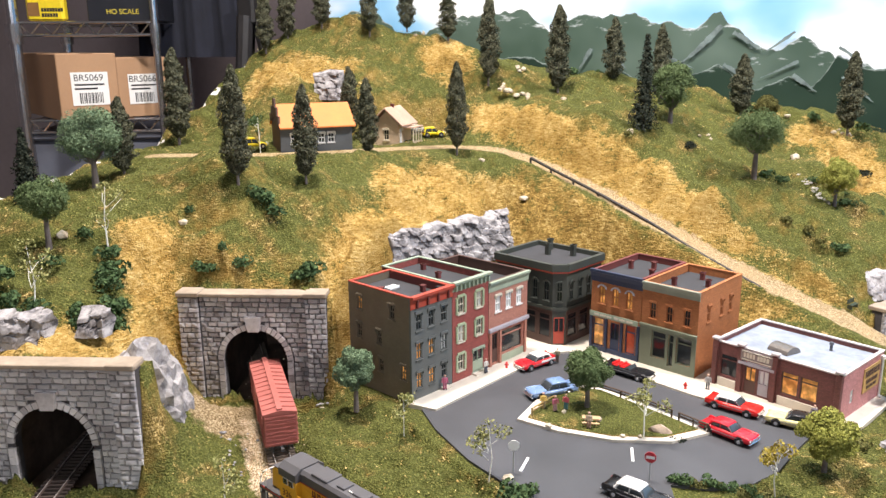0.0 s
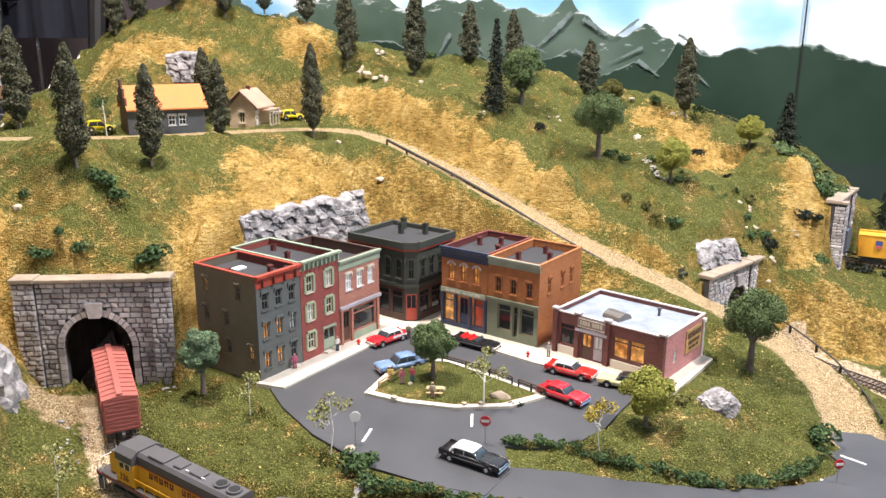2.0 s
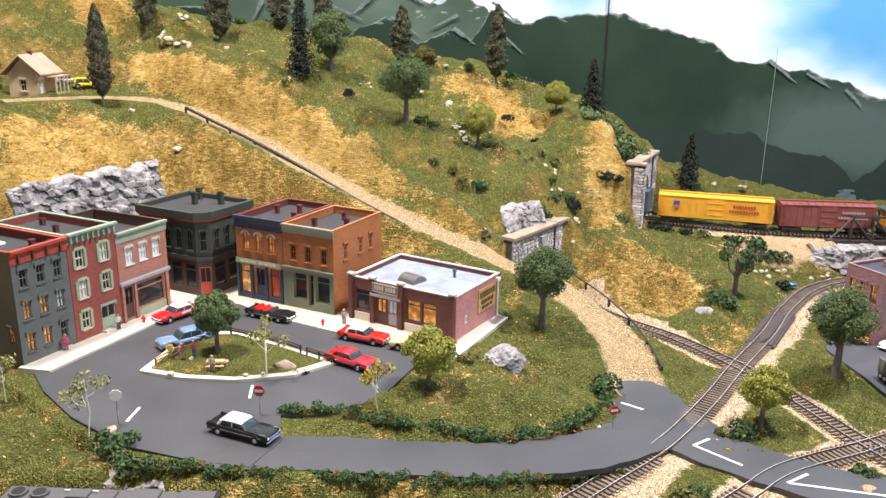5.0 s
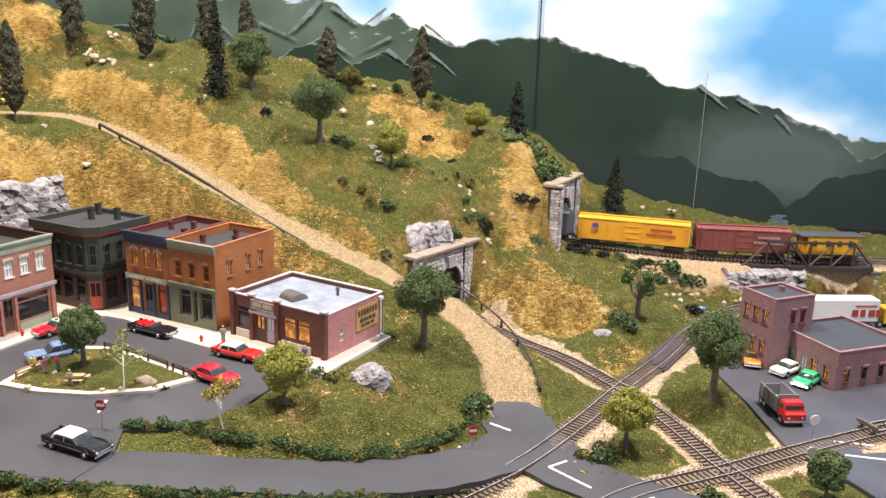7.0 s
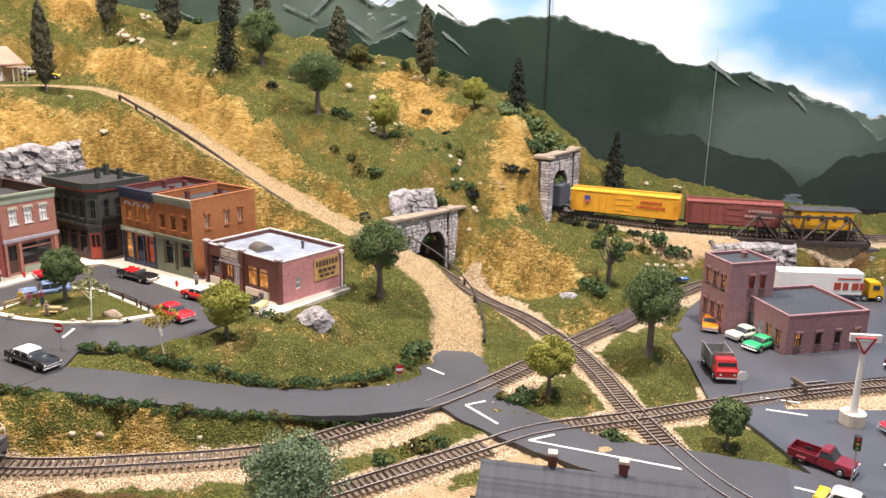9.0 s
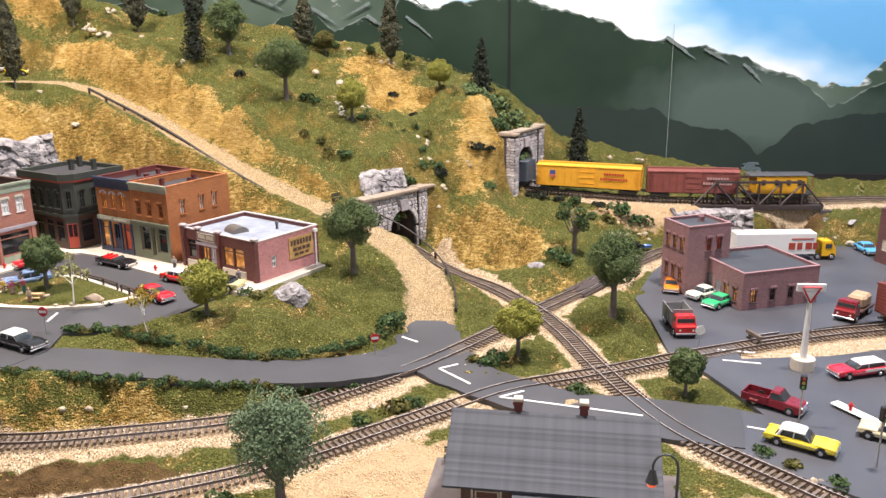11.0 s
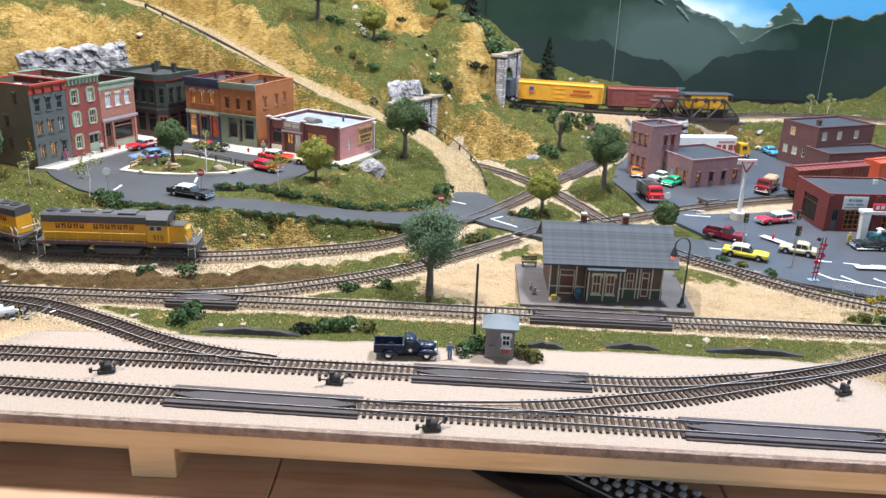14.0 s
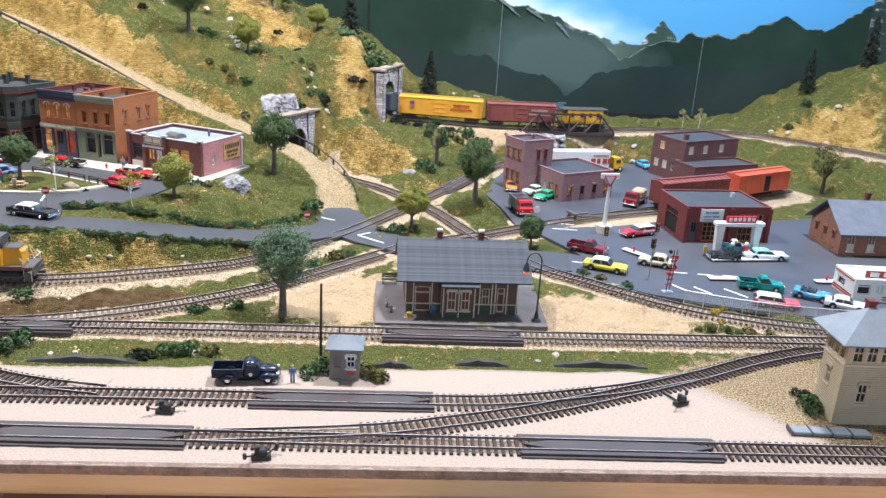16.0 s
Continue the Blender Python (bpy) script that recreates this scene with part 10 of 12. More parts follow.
def vintage_pickup(x, y, z, deg, body, label, L=0.063):
    """A 1940s pickup: tall rounded cab, narrow bonnet, bulging wings and a plank-sided bed."""
    th = thing("pickup_truck", label, "pickup truck", pose(x, y, z, 0, 0, deg), "cars")
    h, w, enamel = L / 2, 0.0112, gloss(body)
    bm = bmesh.new()
    loft(bm, [(-h * 0.04, w * 0.80, 0.0050, 0.0205), (0.0, w * 0.86, 0.0046, 0.0218), (h * 0.12, w * 0.88, 0.0044, 0.0226), (h * 0.24, w * 0.87, 0.0044, 0.0222), (h * 0.32, w * 0.86, 0.0044, 0.0200), (h * 0.44, w * 0.82, 0.0046, 0.0152)], 20, 3.4)
    cab = part("cab", bm, enamel, th, smooth=True)
    bm = bmesh.new()
    loft(bm, [(h * 0.38, w * 0.70, 0.0055, 0.0150), (h * 0.62, w * 0.62, 0.0055, 0.0150), (h * 0.88, w * 0.52, 0.0055, 0.0143), (h * 0.97, w * 0.46, 0.0060, 0.0128)], 16, 2.8)
    part("bonnet", bm, enamel, th, smooth=True)
    for s in (-1, 1):
        for a, b, nm in ((h * 0.38, h * 1.0, "front_wing"), (-h * 0.80, -h * 0.26, "rear_wing")):
            m = (a + b) / 2
            bm = bmesh.new()
            loft(bm, [(a, 0.0016, 0.0038, 0.0062), (a + 0.003, 0.0024, 0.0042, 0.0096), (m, 0.0026, 0.0046, 0.0114), (b - 0.003, 0.0025, 0.0044, 0.0100), (b, 0.0016, 0.0046, 0.0076)], 12, 2.8)
            bmesh.ops.translate(bm, vec=(0, s * w * 0.86, 0), verts=bm.verts[:])
            part(nm, bm, enamel, th, smooth=True)
        boxed("running_board", (h * 0.60, 0.0036, 0.0008), (h * 0.06, s * w * 0.90, 0.0042), BLACK, th)
        boxed("bed_side", (h * 0.92, 0.0008, 0.0080), (-h * 0.53, s * w * 0.84, 0.0068), enamel, th)
        boxed("bed_rail", (h * 0.94, 0.0014, 0.0008), (-h * 0.53, s * w * 0.84, 0.0148), enamel, th)
        boxed("side_window", (h * 0.20, 0.0004, 0.0046), (h * 0.15, s * w * 0.875, 0.0150), AUTO_GLASS, cab)
        bm = bmesh.new()
        add_cyl(bm, 0.0019, 0.0019, (h * 0.16, s * w * 0.88, 0.0098), (h * 0.16, s * w * 0.90, 0.0098), 12)
        part("door_emblem", bm, LAMP_WHITE, cab)
        bm = bmesh.new()
        add_cyl(bm, 0.0015, 0.0013, (h * 0.93, s * w * 0.74, 0.0098), (h * 1.0, s * w * 0.74, 0.0098), 10)
        part("headlight", bm, LAMP_WHITE, th)
    bm = bmesh.new()
    add_box(bm, (0.0004, w * 1.35, 0.0050), (0, 0, 0))
    bmesh.ops.transform(bm, matrix=pose(h * 0.435, 0, 0.0152, 0, -32, 0), verts=bm.verts[:])
    part("windscreen", bm, AUTO_GLASS, cab)
    boxed("bed_floor", (h * 0.92, w * 1.66, 0.0008), (-h * 0.53, 0, 0.0072), gloss(tuple(c * 0.5 for c in body)), th)
    for xx, nm in ((-h * 0.985, "tailgate"), (-h * 0.08, "bulkhead")):
        boxed(nm, (0.0009, w * 1.68, 0.0080), (xx, 0, 0.0068), enamel, th)
    boxed("chassis", (L * 0.94, w * 0.9, 0.0024), (0, 0, 0.0040), BLACK, th)
    wheels(th, (-h * 0.53, h * 0.68), w * 1.02, 0.0050)
    boxed("front_bumper", (0.0012, w * 1.9, 0.0016), (h * 1.03, 0, 0.0046), CHROME, th, bevel=0.0004)
    boxed("grille", (0.0008, w * 0.7, 0.0052), (h * 0.965, 0, 0.0066), CHROME, th)
    return th


def lorry(x, y, z, deg, cab, label, load, load_label, L=0.075, box_h=0.022, box=None):
    """A lorry with cab, chassis and a body or load behind."""
    th = thing("lorry", label, "lorry", pose(x, y, z, 0, 0, deg), "lorries")
    h, w = L / 2, 0.0130
    boxed("chassis", (L * 0.96, w * 1.1, 0.003), (0, 0, 0.0055), BLACK, th)
    bm = bmesh.new()
    hull(bm, [(h * 0.42, 0.006), (h * 0.42, 0.024), (h * 0.50, 0.0265), (h * 0.78, 0.0262), (h * 0.88, 0.016), (h, 0.0145), (h, 0.0055)], w * 0.96, 0.0014, 0.0010)
    part("cab", bm, gloss(cab), th)
    boxed("windscreen", (0.0008, w * 1.6, 0.0058), (h * 0.845, 0, 0.0175), AUTO_GLASS, th)
    for s in (-1, 1):
        boxed("side_window", (h * 0.22, 0.0006, 0.0055), (h * 0.62, s * (w * 0.90), 0.0178), AUTO_GLASS, th)
        bm = bmesh.new()
        add_cyl(bm, 0.0014, 0.0014, (h * 0.97, s * w * 0.6, 0.0105), (h * 1.004, s * w * 0.6, 0.0105), 8)
        part("headlight", bm, LAMP_WHITE, th)
    boxed("front_bumper", (0.0014, w * 2, 0.0024), (h + 0.0004, 0, 0.0050), CHROME, th, bevel=0.0004)
    wheels(th, (-h * 0.72, -h * 0.48, h * 0.72), w, 0.0052)
    if box is not None:
        bm = bmesh.new()
        if load == "dump":
            # open tub: floor, two sides, a sloping tail and a head board
            add_box(bm, (h * 1.32, w * 2, 0.0012), (-h * 0.30, 0, 0.0085))
            for s in (-1, 1):
                add_box(bm, (h * 1.32, 0.0010, box_h), (-h * 0.30, s * (w - 0.0005), 0.0085))
            for x, extra in ((-h * 0.955, -0.003), (h * 0.355, 0.003)):
                add_box(bm, (0.0010, w * 2 - 0.002, box_h + extra), (x, 0, 0.0085))
        else:
            add_box(bm, (h * 1.32, w * 2, box_h), (-h * 0.30, 0, 0.0085), bevel=0.0006)
        part("body", bm, box, th, load_label)
        if load == "dump":
            for k in range(5):
                for s in (-1, 1):
                    boxed("rib", (0.0012, 0.0008, box_h), (-h * 0.86 + k * h * 0.28, s * (w + 0.0003), 0.0085), box, th)
    if load == "crates":
        boxed("flat_bed", (h * 1.34, w * 2, 0.0018), (-h * 0.30, 0, 0.0088), DARK_BROWN, th)
        for k, (a, b, s) in enumerate(((-0.55, 0.0, 0.016), (-0.20, 0.0, 0.015))):
            boxed("crate", (s, w * 1.7, s), (h * a, 0, 0.0108), paint("sacking", (0.42, 0.30, 0.19), 0.85), th, "tan canvas-covered load", bevel=0.003)
    return th


SQ = 0.0576
car(-0.070, 0.648, SQ, -20, (0.012, 0.012, 0.014), (0.80, 0.79, 0.77), "black hardtop car with white roof and chrome bumpers", 0.064, trim=(0.012, 0.012, 0.014))
car(-0.234, 0.915, SQ, -122, (0.60, 0.018, 0.025), (0.80, 0.79, 0.77), "red and white two-tone sedan at the kerb", 0.056, trim=(0.80, 0.79, 0.77))
car(-0.195, 0.838, SQ, -138, (0.16, 0.25, 0.42), (0.16, 0.25, 0.42), "pale blue sedan beside the island", 0.058, "round")
car(-0.122, 0.926, SQ, -22, (0.012, 0.012, 0.014), (0, 0, 0), "black open convertible with red seats", 0.062, "open", (0.55, 0.02, 0.02))
car(0.001, 0.868, SQ, -20, (0.62, 0.022, 0.018), (0.82, 0.80, 0.78), "red coupe with white top at the diner kerb", 0.058, "sedan")
car(-0.002, 0.802, SQ, -28, (0.58, 0.018, 0.030), (0.58, 0.018, 0.030), "glossy red hardtop on the square", 0.056)
car(0.062, 0.849, SQ, 170, (0.66, 0.60, 0.30), (0.018, 0.018, 0.02), "pale yellow coupe with black roof by the diner", 0.056)
LT = 0.0046
pickup(0.689, 0.711, LT, -32, (0.20, 0.020, 0.030), "dark red pickup truck on the asphalt yard", 0.058, top=(0.20, 0.020, 0.030))
car(0.694, 0.634, LT, -27, (0.74, 0.60, 0.05), (0.80, 0.80, 0.76), "yellow and white sedan near the crossing", 0.060, "round")
car(0.775, 0.657, LT, 153, (0.62, 0.55, 0.36), (0.62, 0.55, 0.36), "cream coupe by the traffic island", 0.048, "round")
car(0.795, 0.799, LT, -158, (0.50, 0.025, 0.045), (0.80, 0.78, 0.76), "red and white tow car outside the garage", 0.062, "wagon", (0.80, 0.78, 0.76))
lorry(0.624, 0.912, LT, -82, (0.55, 0.028, 0.03), "red tipper lorry with grey ribbed body", "dump", "grey ribbed tipping body", 0.066, 0.018, paint("tipper_grey", (0.24, 0.24, 0.24), 0.6))
car(0.671, 1.035, LT, -140, (0.66, 0.68, 0.56), (0.66, 0.68, 0.56), "cream saloon parked at the works", 0.046)
car(0.686, 1.003, LT, -133, (0.02, 0.42, 0.17), (0.02, 0.42, 0.17), "bright green coupe parked at the works", 0.046)
car(0.634, 1.064, LT, -100, (0.70, 0.22, 0.02), (0.70, 0.22, 0.02), "orange hatchback beside the tower block", 0.046)
lorry(0.850, 0.985, LT, -128, (0.22, 0.02, 0.025), "dark red flatbed lorry with tan load", "crates", "", 0.068)
car(0.890, 0.690, LT, 178, (0.012, 0.014, 0.014), (0, 0, 0), "black open roadster at the pumps", 0.046, "open", (0.02, 0.02, 0.02))
car(0.958, 0.696, LT, -3, (0.72, 0.76, 0.76), (0.25, 0.58, 0.66), "white and aqua sedan at the filling station", 0.064)
pickup(0.920, 0.724, LT, 4, (0.16, 0.34, 0.42), "pale blue van-like truck behind the pumps", 0.044)
pickup(0.891, 0.572, LT, -14, (0.02, 0.24, 0.20), "teal pickup truck in the parking bays", 0.058, (0.02, 0.05, 0.05), top=(0.02, 0.24, 0.20))
car(0.884, 0.512, LT, -22, (0.55, 0.10, 0.12), (0.78, 0.77, 0.72), "white and red station wagon behind the wire fence", 0.056, "wagon", (0.78, 0.77, 0.72))
car(0.948, 0.542, LT, -35, (0.08, 0.30, 0.52), (0.08, 0.30, 0.52), "bright blue car in the parking bays", 0.046, "open", (0.03, 0.03, 0.04))
car(0.975, 0.508, LT, -30, (0.76, 0.76, 0.74), (0.76, 0.76, 0.74), "white hardtop in the parking bays", 0.050)
car(0.966, 1.288, LT, -80, (0.08, 0.36, 0.60), (0.08, 0.36, 0.60), "sky blue sedan at the back of the yard", 0.046)
car(1.000, 1.286, LT, -80, (0.50, 0.06, 0.07), (0.50, 0.06, 0.07), "dull red sedan at the back of the yard", 0.046)
vintage_pickup(0.247, 0.317, 0.0004, 3, (0.014, 0.020, 0.045), "navy blue vintage pickup truck on the sand")
car(-0.552, 1.372, float(ground(-0.552, 1.372)) + 0.001, 30, (0.75, 0.58, 0.02), (0.75, 0.58, 0.02), "bright yellow beetle-shaped car on the dirt road", 0.042, "beetle")
car(-0.590, 1.375, float(ground(-0.590, 1.375)) + 0.001, 60, (0.40, 0.38, 0.33), (0.62, 0.58, 0.50), "grey-cream van behind the cottage", 0.044, "wagon")
car(-0.762, 1.110, float(ground(-0.762, 1.110)) + 0.001, 40, (0.72, 0.55, 0.02), (0.72, 0.55, 0.02), "yellow car beside the grey house", 0.044, "beetle")


def trailer_truck():
    th = thing("trailer_truck", "yellow cab lorry with a long white box trailer", "lorry", pose(0.862, 1.245, LT, 0, 0, 8), "lorries")
    bm = bmesh.new()
    add_box(bm, (0.125, 0.027, 0.034), (-0.055, 0, 0.010), bevel=0.0008)
    tr = part("trailer", bm, WHITE, th, "white box trailer with red block shapes")
    bm = bmesh.new()
    for k, (u, w_) in enumerate(((-0.030, 0.010), (-0.018, 0.008), (-0.004, 0.010), (0.006, 0.007))):
        add_box(bm, (w_, 0.0006, 0.011), (u, -0.0138, 0.018))
    add_box(bm, (0.034, 0.0006, 0.002), (-0.014, -0.0138, 0.034))
    part("lettering", bm, RED_TRIM, tr)
    bm = bmesh.new()
    hull(bm, [(0.018, 0.006), (0.018, 0.030), (0.034, 0.030), (0.040, 0.018), (0.041, 0.006)], 0.013, 0.001, 0.001)
    part("cab", bm, gloss((0.72, 0.40, 0.02)), th, "orange-yellow cab")
    boxed("windscreen", (0.0008, 0.020, 0.008), (0.0375, 0, 0.0195), AUTO_GLASS, th)
    boxed("side_window", (0.010, 0.0006, 0.007), (0.028, -0.0128, 0.019), AUTO_GLASS, th)
    wheels(th, (-0.105, -0.092, 0.012, 0.034), 0.0132, 0.0055)


trailer_truck()


# ---------------------------------------------------------------- trains
UP_YELLOW = paint("armour_yellow", (0.72, 0.36, 0.022), 0.45, vary=0.12)
REEFER_YELLOW = paint("reefer_yellow", (0.78, 0.38, 0.035), 0.5, vary=0.12, big=60)
HARBOR_GREY = paint("harbour_grey", (0.088, 0.084, 0.088), 0.6, vary=0.15)
OXIDE = paint("oxide_red", (0.22, 0.060, 0.048), 0.6, vary=0.2, big=70)
OXIDE_PALE = paint("faded_oxide_red", (0.36, 0.105, 0.085), 0.65, vary=0.2, big=70)
ORANGE_CAR = paint("orange_red_car", (0.62, 0.115, 0.055), 0.55, vary=0.15)
TRUCK_M = paint("bogie_grey", (0.060, 0.058, 0.058), 0.6, vary=0.3)
LETTER_DARK = paint("dark_red_lettering", (0.13, 0.020, 0.022), 0.5)
RED_STRIPE = paint("red_stripe", (0.42, 0.03, 0.03), 0.5)
HANDRAIL = paint("handrail_pale", (0.62, 0.60, 0.56), 0.5)


def at_track(name, x, side=0.0, ahead=1):
    pts = smooth_line(raised(name), 0.004)
    i = int(np.argmin(np.abs(pts[:, 0] - x)))
    d = pts[min(i + 6, len(pts) - 1)] - pts[max(i - 6, 0)]
    return pts[i], math.degrees(math.atan2(d[1], d[0]))


def between_on(name, xa, xb):
    a, _ = at_track(name, xa)
    b, _ = at_track(name, xb)
    m = (a + b) / 2
    return m[0], m[1], m[2] - 0.0032 + TIE_H + RAIL_H, math.degrees(math.atan2(b[1] - a[1], b[0] - a[0])), math.dist(a, b)


def bogie(th, x, axles=2, pitch=0.021):
    t = part("bogie", (lambda bm: (add_box(bm, (pitch * (axles - 1) + 0.006, 0.004, 0.004), (x, 0, 0.004)), bm)[1])(bmesh.new()), TRUCK_M, th)
    for s in (-1, 1):
        bm = bmesh.new()
        add_box(bm, (pitch * (axles - 1) + 0.012, 0.0022, 0.0040), (x, s * 0.0115, 0.0040), bevel=0.0006)
        add_box(bm, (0.008, 0.0030, 0.0030), (x, s * 0.0115, 0.0022), bevel=0.0004)
        part("side_frame", bm, TRUCK_M, t)
    for k in range(axles):
        xx = x + (k - (axles - 1) / 2) * pitch
        bm = bmesh.new()
        add_cyl(bm, 0.0012, 0.0012, (xx, -0.010, 0.0055), (xx, 0.010, 0.0055), 6)
        for s in (-1, 1):
            add_cyl(bm, 0.0055, 0.0055, (xx, s * 0.0075, 0.0055), (xx, s * 0.0095, 0.0055), 14)
        part("wheelset", bm, TRUCK_M, t)


def box_car(m, L, material, label, door=None, ribs=12, h=0.036, w=0.034, roof_mat=None, badge=None, ink=None, open_door=False):
    th = thing("boxcar", label, "railway wagon", m, "railway wagons")
    z0 = 0.0115
    boxed("underframe", (L * 0.97, 0.010, 0.004), (0, 0, 0.0078), TRUCK_M, th)
    bm = bmesh.new()
    add_box(bm, (L, w, h), (0, 0, z0), bevel=0.0006)
    part("body", bm, material, th)
    bm = bmesh.new()
    hw = w / 2 + 0.0008
    add_profile(bm, [(-hw, 0), (hw, 0), (hw, 0.0012), (0, 0.0042), (-hw, 0.0012)], -L / 2 - 0.0006, L / 2 + 0.0006, Matrix.Translation((0, 0, z0 + h)) @ Matrix.Rotation(radians(-90), 4, "Z"))
    part("roof", bm, roof_mat or material, th)
    for k in range(int(L / 0.012)):
        xx = -L / 2 + 0.008 + k * 0.012
        for s in (-1, 1):
            o = boxed("roof_rib", (0.0010, w / 2, 0.0008), (0, 0, 0), roof_mat or material, th)
            o.matrix_basis = Matrix.Translation((xx, s * w / 4, z0 + h + 0.0030)) @ Matrix.Rotation(-s * math.atan2(0.003, w / 2), 4, "X")
    boxed("running_board", (L, 0.006, 0.0010), (0, 0, z0 + h + 0.0050), roof_mat or material, th)
    for k in range(ribs):
        xx = -L / 2 + 0.004 + k * (L - 0.008) / (ribs - 1)
        if abs(xx) < 0.016 and door is not None:
            continue
        for s in (-1, 1):
            boxed("rib", (0.0010, 0.0008, h * 0.98), (xx, s * (w / 2 + 0.0003), z0), material, th)
    if door is not None:
        for s in (-1, 1):
            d = boxed("door", (0.026, 0.0012, h * 0.92), (0, s * (w / 2 + 0.0006), z0 + 0.001), door, th)
            for k in range(3):
                boxed("door_rib", (0.024, 0.0008, 0.0012), (0, s * (w / 2 + 0.0014), z0 + h * (0.2 + 0.28 * k)), door, d)
        if open_door:
            # Dark panel painted as the shade inside the open door.
            boxed("doorway", (0.016, 0.0008, h * 0.84), (0.006, -(w / 2 + 0.0015), z0 + 0.002), DARK, th)
    for e in (-1, 1):
        for s in (-1, 1):
            bm = bmesh.new()
            for k in range(6):
                add_box(bm, (0.0006, 0.0080, 0.0006), (e * (L / 2 + 0.0010), s * (w / 2 - 0.006), z0 + 0.003 + k * h / 6.2))
                add_box(bm, (0.0080, 0.0006, 0.0006), (e * (L / 2 - 0.006), s * (w / 2 + 0.0012), z0 + 0.003 + k * h / 6.2))
            part("ladder", bm, material, th)
        boxed("coupler", (0.010, 0.003, 0.003), (e * (L / 2 + 0.003), 0, 0.0085), TRUCK_M, th)
        bm = bmesh.new()
        for k in range(8):
            add_box(bm, (0.0008, w * 0.94, 0.0014), (e * (L / 2 + 0.0002), 0, z0 + 0.002 + k * h / 8.4))
        part("end_rib", bm, material, th)
        bogie(th, e * (L / 2 - 0.022))
    if badge is not None:
        for s in (-1, 1):
            bm = bmesh.new()
            add_box(bm, (0.010, 0.0006, 0.008), (-L * 0.34, s * (w / 2 + 0.0014), z0 + h * 0.58), bevel=0.0001)
            bd = part("shield", bm, paint("shield_blue", (0.05, 0.08, 0.25), 0.5), th, "blue, white and red shield shape")
            boxed("shield_stripes", (0.0085, 0.0004, 0.005), (-L * 0.34, s * (w / 2 + 0.0018), z0 + h * 0.45), paint("shield_red", (0.55, 0.12, 0.12), 0.5), bd)
    if ink is not None:
        bm = bmesh.new()
        for zz, n, ww in ((0.66, 8, 0.0032), (0.42, 11, 0.0030)):
            for k in range(n):
                for s in (-1, 1):
                    add_box(bm, (ww, 0.0004, h * 0.11), (L * 0.20 + (k - n / 2) * (ww + 0.0014) + 0.012, s * (w / 2 + 0.0011), z0 + h * zz))
        part("lettering", bm, ink, th)
    return th


xa, ya, za, dg, ln = between_on("upper", 0.438, 0.612)
box_car(pose(xa, ya, za, 0, 0, dg), 0.186, REEFER_YELLOW, "orange-yellow refrigerator car with a small shield", REEFER_YELLOW, 16, badge=True, ink=RED_STRIPE)
xa, ya, za, dg, ln = between_on("upper", 0.628, 0.775)
box_car(pose(xa, ya, za, 0, 0, dg), 0.152, OXIDE, "oxide red boxcar with faint white lettering", OXIDE, 14, ink=paint("faint_white", (0.45, 0.30, 0.28), 0.7))
box_car(pose(-0.483, 0.7075, 0.0310, 0, 0, -50.6), 0.150, OXIDE_PALE, "faded red boxcar emerging from the tunnel", OXIDE_PALE, 15)
xa, ya, za, dg, ln = between_on("upper", 0.30, 0.425)
box_car(pose(0.374, 1.452, za, 0, 0, -24), 0.10, paint("slate_wagon", (0.13, 0.15, 0.18), 0.6), "grey-blue wagon inside the tunnel mouth", None, 8)
xa, ya, za, dg, ln = between_on("depot", 0.86, 1.0)
box_car(pose(0.945, 0.975, 0.0085, 0, 0, 22), 0.160, OXIDE, "dark red ribbed boxcar behind the garage", OXIDE, 18)
box_car(pose(1.108, 1.050, 0.010, 0, 0, 27), 0.150, ORANGE_CAR, "orange-red boxcar with an open door", ORANGE_CAR, 10, open_door=True)


def caboose():
    xa, ya, za, dg, ln = between_on("upper", 0.795, 0.895)
    th = thing("caboose", "yellow caboose with dark roof crossing the bridge", "railway wagon", pose(xa, ya, za, 0, 0, dg), "railway wagons")
    L, w, h = 0.100, 0.033, 0.030
    boxed("underframe", (L * 1.12, 0.030, 0.003), (0, 0, 0.0085), TRUCK_M, th)
    body = boxed("body", (L * 0.84, w, h), (0, 0, 0.0115), UP_YELLOW, th, bevel=0.0005)
    for x in (-0.030, -0.008, 0.012, 0.030):
        for s in (-1, 1):
            wdw = boxed("window", (0.007, 0.0008, 0.009), (x, s * (w / 2 + 0.0003), 0.0265), HARBOR_GREY, th)
            boxed("pane", (0.0052, 0.0004, 0.0072), (x, s * (w / 2 + 0.0008), 0.0274), GLASS_DARK, wdw)
    boxed("roof", (L * 1.08, w + 0.002, 0.0022), (0, 0, 0.0415), TRUCK_M, th, bevel=0.0008)
    for e in (-1, 1):
        for s in (-1, 1):
            boxed("railing", (0.0008, 0.0008, 0.030), (e * L * 0.535, s * 0.014, 0.0115), RED_STRIPE, th)
        boxed("railing", (0.0008, 0.030, 0.0008), (e * L * 0.535, 0, 0.022), RED_STRIPE, th)
        bogie(th, e * 0.032)


caboose()


def text_mesh(name, text, size, material):
    cu = bpy.data.curves.new(name, "FONT")
    cu.body, cu.size, cu.align_x, cu.extrude = text, size, "CENTER", 0.0001
    tmp = new(name, cu)
    me = bpy.data.meshes.new_from_object(tmp.evaluated_get(bpy.context.evaluated_depsgraph_get()))
    bpy.data.objects.remove(tmp)
    me.materials.clear()
    me.materials.append(material)
    return me


LIFTED = ("frame", "sill_stripe", "walkway", "long_hood", "hood_top", "fan_housing", "hatch", "lift_ring", "cab", "cab_roof", "short_hood", "stanchion", "handrail")


